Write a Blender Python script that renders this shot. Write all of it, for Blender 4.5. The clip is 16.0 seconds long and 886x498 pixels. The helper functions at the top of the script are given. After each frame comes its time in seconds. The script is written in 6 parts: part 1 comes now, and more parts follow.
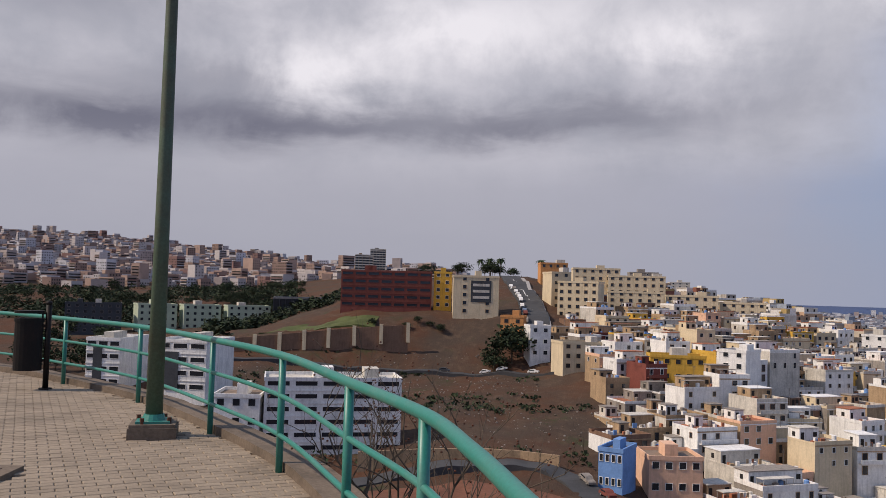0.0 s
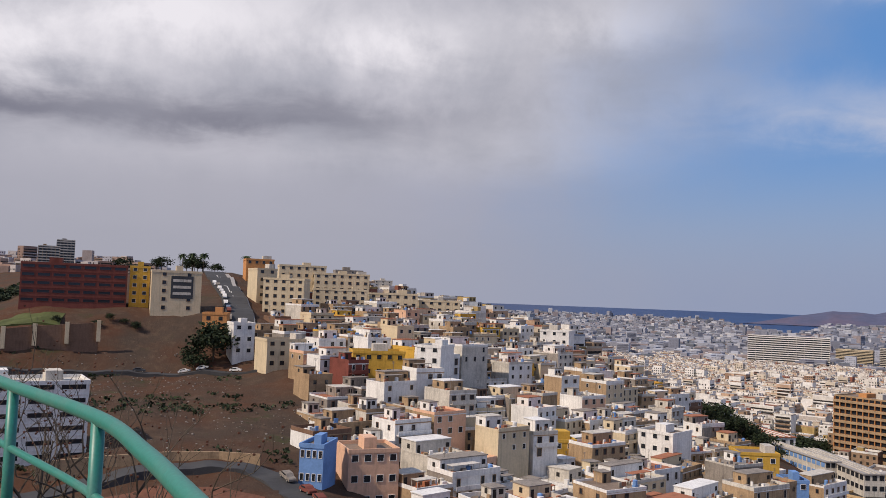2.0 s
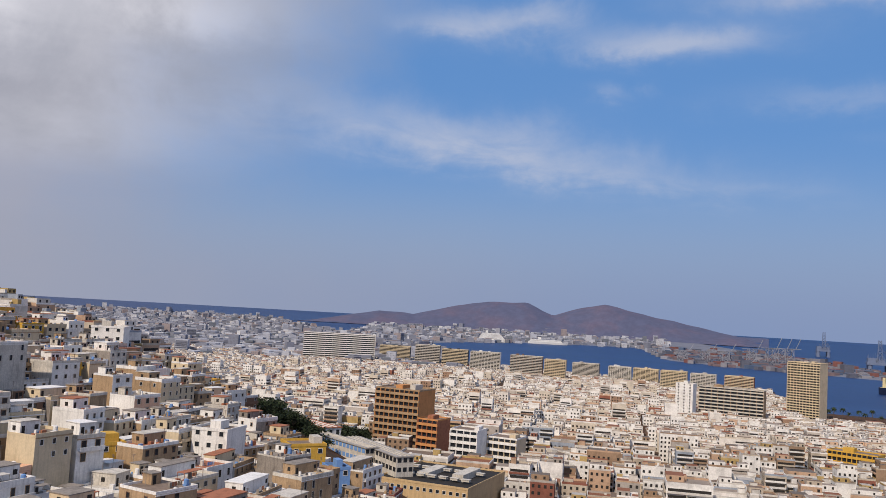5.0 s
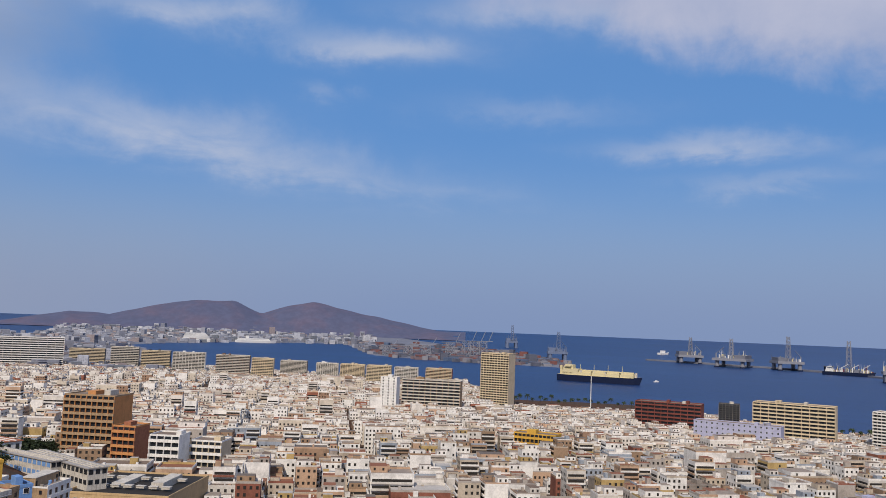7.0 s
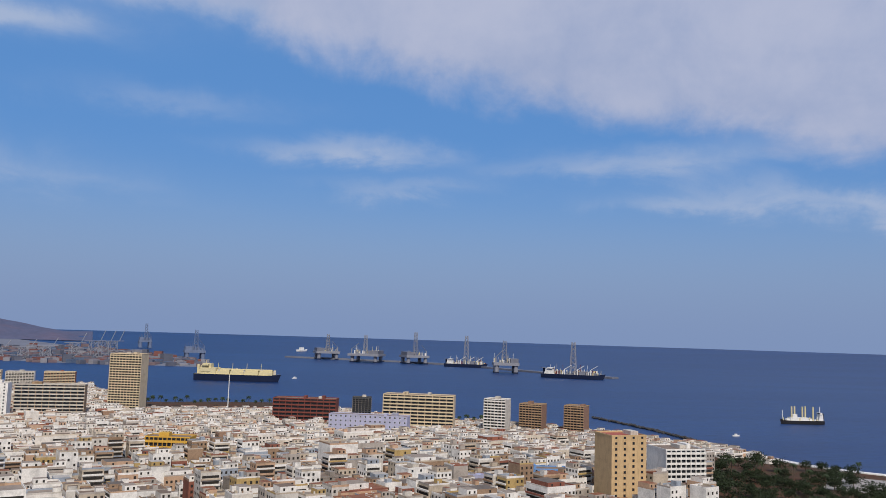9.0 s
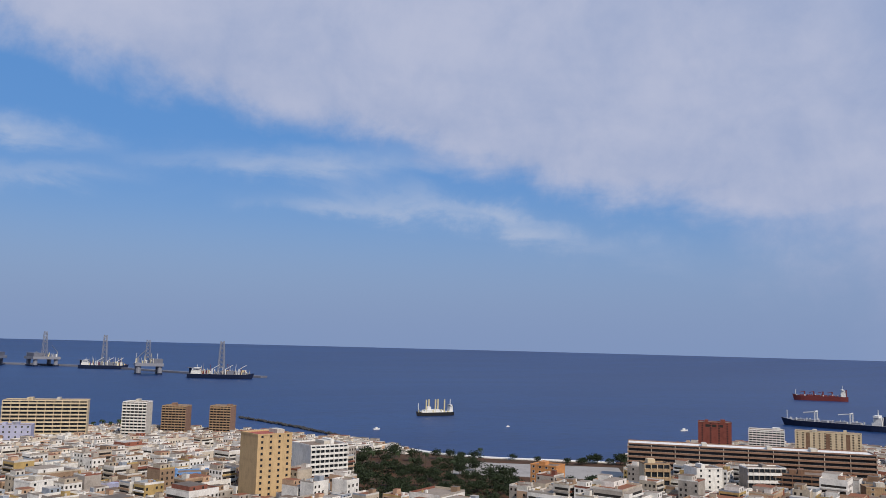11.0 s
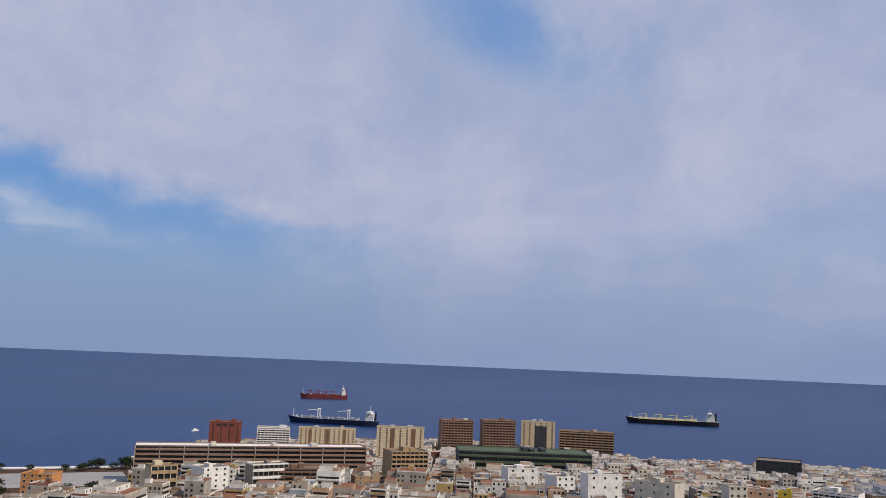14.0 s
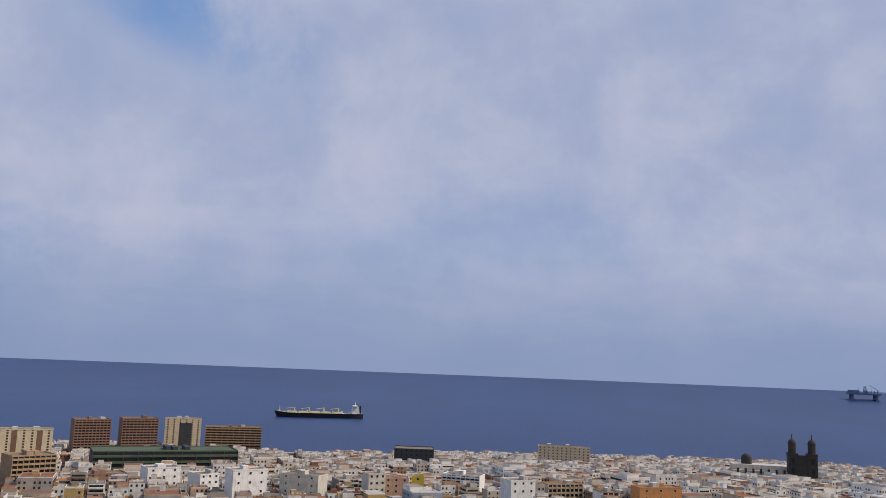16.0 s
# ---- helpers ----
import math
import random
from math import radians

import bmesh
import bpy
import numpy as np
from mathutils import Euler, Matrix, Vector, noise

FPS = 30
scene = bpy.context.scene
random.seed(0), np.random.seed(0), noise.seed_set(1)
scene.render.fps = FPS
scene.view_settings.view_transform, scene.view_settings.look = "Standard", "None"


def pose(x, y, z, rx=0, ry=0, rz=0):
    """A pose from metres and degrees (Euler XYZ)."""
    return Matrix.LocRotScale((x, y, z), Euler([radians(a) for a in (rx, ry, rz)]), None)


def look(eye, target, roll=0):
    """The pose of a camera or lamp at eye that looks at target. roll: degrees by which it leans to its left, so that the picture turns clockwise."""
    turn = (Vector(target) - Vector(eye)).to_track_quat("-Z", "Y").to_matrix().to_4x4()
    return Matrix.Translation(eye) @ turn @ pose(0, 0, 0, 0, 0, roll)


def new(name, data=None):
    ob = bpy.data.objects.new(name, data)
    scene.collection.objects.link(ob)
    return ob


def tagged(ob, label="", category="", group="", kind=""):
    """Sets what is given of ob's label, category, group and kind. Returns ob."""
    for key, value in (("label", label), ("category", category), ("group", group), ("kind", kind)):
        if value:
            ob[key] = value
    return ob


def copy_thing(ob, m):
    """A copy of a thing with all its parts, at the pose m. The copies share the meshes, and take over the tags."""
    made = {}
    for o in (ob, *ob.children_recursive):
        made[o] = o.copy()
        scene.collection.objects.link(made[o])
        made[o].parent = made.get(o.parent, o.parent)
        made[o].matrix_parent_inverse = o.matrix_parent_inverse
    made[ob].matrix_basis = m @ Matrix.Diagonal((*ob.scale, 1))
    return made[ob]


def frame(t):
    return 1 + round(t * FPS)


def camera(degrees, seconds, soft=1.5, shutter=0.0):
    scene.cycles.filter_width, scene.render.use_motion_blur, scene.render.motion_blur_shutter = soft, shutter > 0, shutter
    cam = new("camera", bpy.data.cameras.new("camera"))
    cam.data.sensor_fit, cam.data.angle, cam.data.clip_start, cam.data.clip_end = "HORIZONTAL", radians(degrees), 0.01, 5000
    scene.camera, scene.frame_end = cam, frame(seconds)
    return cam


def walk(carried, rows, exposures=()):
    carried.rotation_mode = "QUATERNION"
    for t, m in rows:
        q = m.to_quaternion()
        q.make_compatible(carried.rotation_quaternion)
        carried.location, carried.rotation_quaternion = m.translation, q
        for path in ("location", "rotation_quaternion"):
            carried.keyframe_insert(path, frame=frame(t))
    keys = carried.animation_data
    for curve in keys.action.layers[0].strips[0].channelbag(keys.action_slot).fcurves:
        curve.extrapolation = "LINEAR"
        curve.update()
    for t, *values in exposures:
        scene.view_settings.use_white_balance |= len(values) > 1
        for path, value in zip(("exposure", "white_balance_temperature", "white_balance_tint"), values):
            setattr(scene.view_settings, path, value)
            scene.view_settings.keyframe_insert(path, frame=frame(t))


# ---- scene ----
cam = camera(55.2, 16.0, soft=0.8)
EYE = 1.6
# seconds, yaw, pitch, roll
ROWS = [
    (0, -2.37, 2.78, -1.59),
    (0.5, -7.14, 2.92, -1.80),
    (1, -11.89, 2.99, -1.77),
    (1.5, -16.74, 3.07, -1.81),
    (2, -22.04, 3.22, -2.1),
    (2.5, -27.37, 3.4, -2.13),
    (3, -32.33, 3.55, -2.24),
    (3.5, -37.38, 3.71, -2.32),
    (4, -41.93, 3.95, -2.62),
    (6.5, -65.32, 4.99, -2.84),
    (7, -70.46, 5.16, -2.31),
    (7.5, -76.26, 5.34, -2.65),
    (8, -81.62, 5.58, -2.68),
    (8.5, -87.34, 5.71, -1.96),
    (9, -94.34, 5.85, -1.74),
    (9.5, -100.57, 5.98, -1.51),
    (12, -128.14, 6.75, -2.04),
    (12.5, -133.32, 6.91, -2.45),
    (13, -138.64, 7.12, -2.67),
    (13.5, -143.76, 7.3, -2.37),
    (14, -149.11, 7.52, -2.43),
    (14.5, -154.75, 7.70, -2.12),
    (15, -160.31, 7.78, -1.55),
    (15.5, -166.25, 7.89, -1.32),
    (16, -172.17, 8.1, -2.24),
]

def stand(yaw):
    """The phone turns at arm's length about the body."""
    return 0.22 * math.sin(radians(-yaw)), 0.22 * (math.cos(radians(yaw)) - 1.0)


walk(cam, [(t, pose(*stand(yaw), EYE, 90 + pitch, roll, yaw)) for t, yaw, pitch, roll in ROWS],
     [(0, 0, 6500, 14), (2, 0, 6500, 14), (4, 0, 6450, 13), (6.5, -0.05, 6250, 12), (9, -0.08, 6050, 10), (12.5, 0, 6200, 10), (16, 0, 6350, 11)])

# ---- world and sun ----
SUN_BEARING, SUN_HEIGHT = 263.0, 44.0
world = bpy.data.worlds.new("sky")
scene.world = world
world.use_nodes = True


class Nodes:
    """Small helper to wire a node tree."""

    def __init__(self, tree):
        self.t = tree

    def add(self, kind, ins=()):
        n = self.t.nodes.new(kind)
        for k, v in dict(ins).items():
            if isinstance(v, bpy.types.NodeSocket):
                self.t.links.new(v, n.inputs[k])
            else:
                n.inputs[k].default_value = v
        return n

    def math(self, op, a, b=0.0, c=0.0, clamp=False):
        n = self.t.nodes.new("ShaderNodeMath")
        n.operation, n.use_clamp = op, clamp
        for k, v in enumerate((a, b, c)):
            if isinstance(v, bpy.types.NodeSocket):
                self.t.links.new(v, n.inputs[k])
            else:
                n.inputs[k].default_value = v
        return n.outputs[0]

    def ramp(self, x, lo, hi, a=0.0, b=1.0):
        n = self.add("ShaderNodeMapRange", {"Value": x, "From Min": lo, "From Max": hi, "To Min": a, "To Max": b})
        n.interpolation_type = "SMOOTHSTEP"
        return n.outputs[0]

    def mix(self, f, a, b, kind="MIX"):
        n = self.t.nodes.new("ShaderNodeMix")
        n.data_type, n.blend_type = "RGBA", kind
        for k, v in ((0, f), (6, a), (7, b)):
            if isinstance(v, bpy.types.NodeSocket):
                self.t.links.new(v, n.inputs[k])
            else:
                n.inputs[k].default_value = v
        return n.outputs[2]

    def noise(self, vec, scale, detail=4.0, rough=0.55, dist=0.0):
        return self.add("ShaderNodeTexNoise", {"Vector": vec, "Scale": scale, "Detail": detail, "Roughness": rough, "Distortion": dist}).outputs[0]


def make_sky():
    world.node_tree.nodes.clear()
    n = Nodes(world.node_tree)
    sky = n.add("ShaderNodeTexSky")
    sky.sky_type, sky.sun_disc = "NISHITA", False
    sky.sun_elevation, sky.sun_rotation = radians(SUN_HEIGHT), radians(SUN_BEARING)
    sky.altitude, sky.air_density, sky.dust_density, sky.ozone_density = 100.0, 1.0, 1.5, 2.0
    d = n.add("ShaderNodeTexCoord").outputs["Generated"]
    x, y, z = n.add("ShaderNodeSeparateXYZ", {0: d}).outputs
    h = n.math("ADD", n.math("MAXIMUM", z, 0.0), 0.16)
    flat = n.add("ShaderNodeCombineXYZ", {0: n.math("DIVIDE", x, h), 1: n.math("DIVIDE", y, h), 2: 0.0}).outputs[0]
    big = n.noise(flat, 0.9, 5.0, 0.55, 0.3)
    fine = n.noise(flat, 2.6, 7.0, 0.6, 0.4)
    puff = n.noise(d, 9.0, 8.0, 0.6, 0.2)
    c80, s80 = math.cos(radians(80)), math.sin(radians(80))
    along = n.math("ADD", n.math("MULTIPLY", x, s80), n.math("MULTIPLY", y, c80))
    across = n.math("SUBTRACT", n.math("MULTIPLY", x, c80), n.math("MULTIPLY", y, s80))
    # bearing and height of the look, in degrees, with ragged edges
    az = n.math("ADD", n.math("MULTIPLY_ADD", n.math("ARCTAN2", across, along), 57.2958, 80.0), n.math("MULTIPLY", n.math("SUBTRACT", puff, 0.5), 14.0))
    up = n.math("MULTIPLY", n.math("ARCSINE", z), 57.2958)
    el = n.math("ADD", up, n.math("MULTIPLY", n.math("SUBTRACT", n.math("ADD", n.math("MULTIPLY", fine, 0.5), n.math("MULTIPLY", puff, 0.5)), 0.5), 6.0))

    def cloud(b0, e0, wide, tall, slope, amount):
        u = n.math("DIVIDE", n.math("SUBTRACT", az, b0), wide)
        line = n.math("MULTIPLY_ADD", n.math("SUBTRACT", az, b0), slope, e0)
        v = n.math("DIVIDE", n.math("SUBTRACT", el, line), tall)
        q = n.math("MULTIPLY_ADD", u, u, n.math("MULTIPLY", v, v))
        return n.math("MULTIPLY", n.math("EXPONENT", n.math("MULTIPLY", q, -1.0)), amount)

    def total(items):
        out = items[0]
        for i in items[1:]:
            out = n.math("ADD", out, i)
        return out

    streaks = total([cloud(52, 11.6, 13, 1.7, -0.11, 0.85), cloud(64, 9.3, 8, 0.7, -0.08, 0.3), cloud(53.5, 19.4, 5, 1.0, 0.0, 0.8), cloud(65, 18.2, 6, 0.9, 0.02, 0.85), cloud(61.2, 14.9, 2.0, 0.7, 0.0, 0.35), cloud(78, 20.8, 9, 1.3, 0.0, 0.7),
                     cloud(88.2, 12.2, 6, 0.7, 0.02, 0.75), cloud(91.5, 9.8, 5, 0.6, 0.0, 0.4), cloud(76, 14.6, 6, 0.8, 0.0, 0.3), cloud(107, 11.6, 9, 0.8, 0.05, 0.6), cloud(110, 9.1, 5, 0.6, 0.0, 0.5), cloud(121, 8.4, 9, 1.0, -0.2, 0.75)])
    streaks = n.math("MULTIPLY", streaks, n.ramp(fine, 0.25, 0.7, 0.55, 1.25))
    south = n.ramp(n.math("SUBTRACT", el, n.math("MULTIPLY_ADD", n.math("SUBTRACT", az, 80.0), -0.195, 19.4)), -1.2, 2.2)
    south = n.math("MAXIMUM", south, n.ramp(n.math("SUBTRACT", az, n.math("MULTIPLY", el, -0.8)), 140.0, 152.0, 0.0, 0.9))
    south = n.math("MULTIPLY", south, n.ramp(az, 66.0, 84.0))
    edge = n.math("SUBTRACT", az, n.math("MULTIPLY_ADD", n.math("SUBTRACT", el, 11.0), 0.8, 38.0))
    north = n.ramp(edge, -15.0, 9.0, 1.0, 0.0)
    low_blue = n.mix(n.ramp(up, 2.0, 13.0), (2.45, 3.55, 5.5, 1), (1.05, 2.75, 6.0, 1))
    blue = n.mix(0.2, low_blue, sky.outputs[0])
    col = n.mix(n.math("MINIMUM", streaks, 0.85), blue, (4.5, 5.1, 6.4, 1))
    # thin even cloud to the south
    tone = n.ramp(n.math("ADD", n.math("MULTIPLY", big, 0.5), n.math("MULTIPLY", puff, 0.5)), 0.32, 0.68)
    veil = n.mix(tone, (3.3, 3.9, 5.6, 1), (4.9, 5.1, 6.3, 1))
    thin = n.math("SUBTRACT", 1.0, total([cloud(152, 22.5, 7, 3.0, -0.35, 0.75), cloud(176, 8.0, 14, 3.0, 0.0, 0.25)]), clamp=True)
    col = n.mix(n.math("MULTIPLY", south, thin), col, veil)
    # heavy cloud inland: a dark base with lit tops
    grey = n.mix(tone, (3.7, 3.85, 4.4, 1), (5.6, 5.6, 6.1, 1))
    shade = total([cloud(-20, 10.4, 11, 2.2, 0.0, 0.85), cloud(-4, 11.0, 13, 1.3, 0.05, 0.7), cloud(13, 11.4, 9, 1.4, 0.05, 0.6), cloud(-13, 13.4, 6, 1.0, 0.0, 0.4), cloud(-24, 17.5, 9, 2.0, 0.0, 0.35)])
    glow = total([cloud(-5, 14.6, 7, 1.8, 0.0, 0.8), cloud(3, 17.0, 9, 2.2, 0.0, 0.9), cloud(-16, 20.0, 7, 1.6, 0.0, 0.7), cloud(19.5, 16.8, 6, 1.8, 0.0, 0.85), cloud(33, 18.5, 9, 1.6, 0.0, 0.5), cloud(9, 19.0, 10, 2.0, 0.0, 0.4)])
    grey = n.mix(n.math("MULTIPLY", shade, n.ramp(puff, 0.25, 0.7, 0.7, 1.15), 0.0, True), grey, (1.75, 1.8, 2.3, 1))
    grey = n.mix(n.math("MULTIPLY", glow, n.ramp(puff, 0.3, 0.7, 0.45, 1.2), 0.0, True), grey, (8.2, 8.1, 8.4, 1))
    under = n.mix(n.ramp(az, 5.0, 40.0), (4.1, 4.15, 4.7, 1), (3.0, 3.35, 4.5, 1))
    grey = n.mix(n.ramp(up, 6.0, 10.5, 0.85, 0.0), grey, under)
    col = n.mix(north, col, grey)
    col = n.mix(n.ramp(up, 0.0, 9.5, 0.85, 0.0), col, n.mix(n.ramp(az, 5.0, 75.0), (3.6, 3.7, 4.3, 1), (2.35, 3.05, 4.8, 1)))
    # the cloud is broken overhead, where the sun comes through
    col = n.mix(n.ramp(up, 27.0, 44.0, 0.0, 0.65), col, blue)
    bg = n.add("ShaderNodeBackground", {"Color": col, "Strength": 0.1})
    out = n.add("ShaderNodeOutputWorld", {0: bg.outputs[0]})


make_sky()
sun = new("sun", bpy.data.lights.new("sun", "SUN"))
sun.data.energy, sun.data.angle, sun.data.color = 3.75, radians(1.5), (1.0, 0.86, 0.69)
sun.matrix_world = look((300 * math.sin(radians(SUN_BEARING)), 300 * math.cos(radians(SUN_BEARING)), 300 * math.tan(radians(SUN_HEIGHT))), (0, 0, 0))

# ---- materials ----


def surface(name, colour, rough=0.85, spread=0.25, scale=0.6, grain=8.0, bump=0.0, metal=0.0, stain=None, vary=0.0, island=False, spec=0.3, runs=0.0):
    """A plain surface with stains at one scale and grain at another; vary changes its value from piece to piece."""
    m = bpy.data.materials.new(name)
    m.use_nodes = True
    m.node_tree.nodes.clear()
    n = Nodes(m.node_tree)
    co = n.add("ShaderNodeNewGeometry").outputs["Position"]
    c = (*colour, 1)
    d = (*(stain or [v * (1 - spread) for v in colour]), 1)
    wide = n.ramp(n.noise(co, scale, 5.0, 0.6, 0.3), 0.42, 0.72)
    small = n.ramp(n.noise(co, grain, 4.0, 0.65), 0.35, 0.7, 1.0 - 0.35 * spread, 1.0 + 0.25 * spread)
    col = n.mix(n.math("MULTIPLY", wide, 0.75), c, d)
    if vary:
        rnd = n.add("ShaderNodeNewGeometry").outputs["Random Per Island"] if island else n.add("ShaderNodeObjectInfo").outputs["Random"]
        small = n.math("MULTIPLY", small, n.ramp(rnd, 0.0, 1.0, 1 - vary, 1 + vary))
    if runs:
        tall = n.add("ShaderNodeMapping", {"Vector": co, "Scale": (1.0, 1.0, 0.09)}).outputs[0]
        small = n.math("MULTIPLY", small, n.ramp(n.noise(tall, 1.5, 4.0, 0.6), 0.46, 0.74, 1.0, 1.0 - runs))
    grey = n.add("ShaderNodeCombineColor", {0: small, 1: small, 2: small}).outputs[0]
    col = n.mix(1.0, col, grey, "MULTIPLY")
    ins = {"Base Color": col, "Roughness": rough, "Metallic": metal, "Specular IOR Level": spec}
    if bump:
        ins["Normal"] = n.add("ShaderNodeBump", {"Strength": 0.5, "Distance": bump, "Height": n.noise(co, grain, 4.0, 0.6)}).outputs[0]
    b = n.add("ShaderNodeBsdfPrincipled", ins)
    n.add("ShaderNodeOutputMaterial", {0: b.outputs[0]})
    return m


def palette(name, stops, spread=0.2, scale=0.15):
    """Rendered walls of a whole quarter: each house takes its own colour."""
    m = bpy.data.materials.new(name)
    m.use_nodes = True
    m.node_tree.nodes.clear()
    n = Nodes(m.node_tree)
    g = n.add("ShaderNodeNewGeometry")
    r = n.add("ShaderNodeValToRGB", {0: g.outputs["Random Per Island"]})
    r.color_ramp.interpolation = "CONSTANT"
    els = r.color_ramp.elements
    while len(els) < len(stops):
        els.new(0.5)
    for i, (at, c) in enumerate(stops):
        els[i].position = at
        els[i].color = (*c, 1)
    wide = n.ramp(n.noise(g.outputs["Position"], scale, 5.0, 0.65), 0.40, 0.75, 1.0, 1.0 - spread)
    fine = n.ramp(n.noise(g.outputs["Position"], 1.1, 4.0, 0.6), 0.3, 0.7, 0.88, 1.06)
    v = n.math("MULTIPLY", wide, fine)
    grey = n.add("ShaderNodeCombineColor", {0: v, 1: v, 2: v}).outputs[0]
    b = n.add("ShaderNodeBsdfPrincipled", {"Base Color": n.mix(1.0, r.outputs[0], grey, "MULTIPLY"), "Roughness": 0.9, "Specular IOR Level": 0.2})
    n.add("ShaderNodeOutputMaterial", {0: b.outputs[0]})
    return m


def glossy(name, colour, rough=0.15, metal=0.0, spec=0.5):
    m = bpy.data.materials.new(name)
    m.use_nodes = True
    b = m.node_tree.nodes["Principled BSDF"]
    b.inputs["Base Color"].default_value = (*colour, 1)
    b.inputs["Roughness"].default_value, b.inputs["Metallic"].default_value = rough, metal
    b.inputs["Specular IOR Level"].default_value = spec
    return m


def sea_material():
    m = bpy.data.materials.new("sea_water")
    m.use_nodes = True
    m.node_tree.nodes.clear()
    n = Nodes(m.node_tree)
    co = n.add("ShaderNodeNewGeometry").outputs["Position"]
    mp = n.add("ShaderNodeMapping", {"Vector": co, "Rotation": (0, 0, radians(30)), "Scale": (1.0, 0.3, 1.0)}).outputs[0]
    wind = n.ramp(n.noise(mp, 0.004, 4.0, 0.6, 0.6), 0.35, 0.7)
    chop = n.noise(mp, 0.12, 6.0, 0.7)
    swell = n.noise(mp, 0.02, 4.0, 0.6)
    col = n.mix(wind, (0.007, 0.033, 0.125, 1), (0.011, 0.046, 0.155, 1))
    col = n.mix(n.ramp(chop, 0.42, 0.72, 0.0, 0.75), col, (0.004, 0.016, 0.055, 1))
    nrm = n.add("ShaderNodeBump", {"Strength": 0.35, "Distance": 1.2, "Height": n.math("ADD", chop, swell)}).outputs[0]
    b = n.add("ShaderNodeBsdfPrincipled", {"Base Color": col, "Roughness": 0.42, "Specular IOR Level": 0.2, "Normal": nrm})
    n.add("ShaderNodeOutputMaterial", {0: b.outputs[0]})
    return m


def ground_material():
    """Dry slope: brown soil, grey scree, patches of scrub and rubble."""
    m = bpy.data.materials.new("dry_ground")
    m.use_nodes = True
    m.node_tree.nodes.clear()
    n = Nodes(m.node_tree)
    co = n.add("ShaderNodeNewGeometry").outputs["Position"]
    soil = n.mix(n.ramp(n.noise(co, 0.03, 5.0, 0.6), 0.35, 0.65), (0.092, 0.044, 0.026, 1), (0.068, 0.049, 0.037, 1))
    soil = n.mix(n.ramp(n.noise(co, 0.25, 6.0, 0.7), 0.45, 0.75, 0.0, 0.75), soil, (0.118, 0.080, 0.055, 1))
    scrub = n.math("MULTIPLY", n.ramp(n.noise(co, 0.05, 5.0, 0.65), 0.55, 0.68), n.ramp(n.noise(co, 0.6, 4.0, 0.7), 0.42, 0.6))
    soil = n.mix(scrub, soil, (0.055, 0.058, 0.028, 1))
    stones = n.ramp(n.noise(co, 1.6, 3.0, 0.8), 0.66, 0.74, 0.0, 0.8)
    soil = n.mix(stones, soil, (0.24, 0.19, 0.145, 1))
    dark = n.ramp(n.noise(co, 0.9, 3.0, 0.8), 0.28, 0.40, 0.6, 0.0)
    soil = n.mix(dark, soil, (0.045, 0.038, 0.032, 1))
    nrm = n.add("ShaderNodeBump", {"Strength": 0.8, "Distance": 0.6, "Height": n.noise(co, 0.9, 6.0, 0.7)}).outputs[0]
    b = n.add("ShaderNodeBsdfPrincipled", {"Base Color": soil, "Roughness": 0.95, "Specular IOR Level": 0.1, "Normal": nrm})
    n.add("ShaderNodeOutputMaterial", {0: b.outputs[0]})
    return m


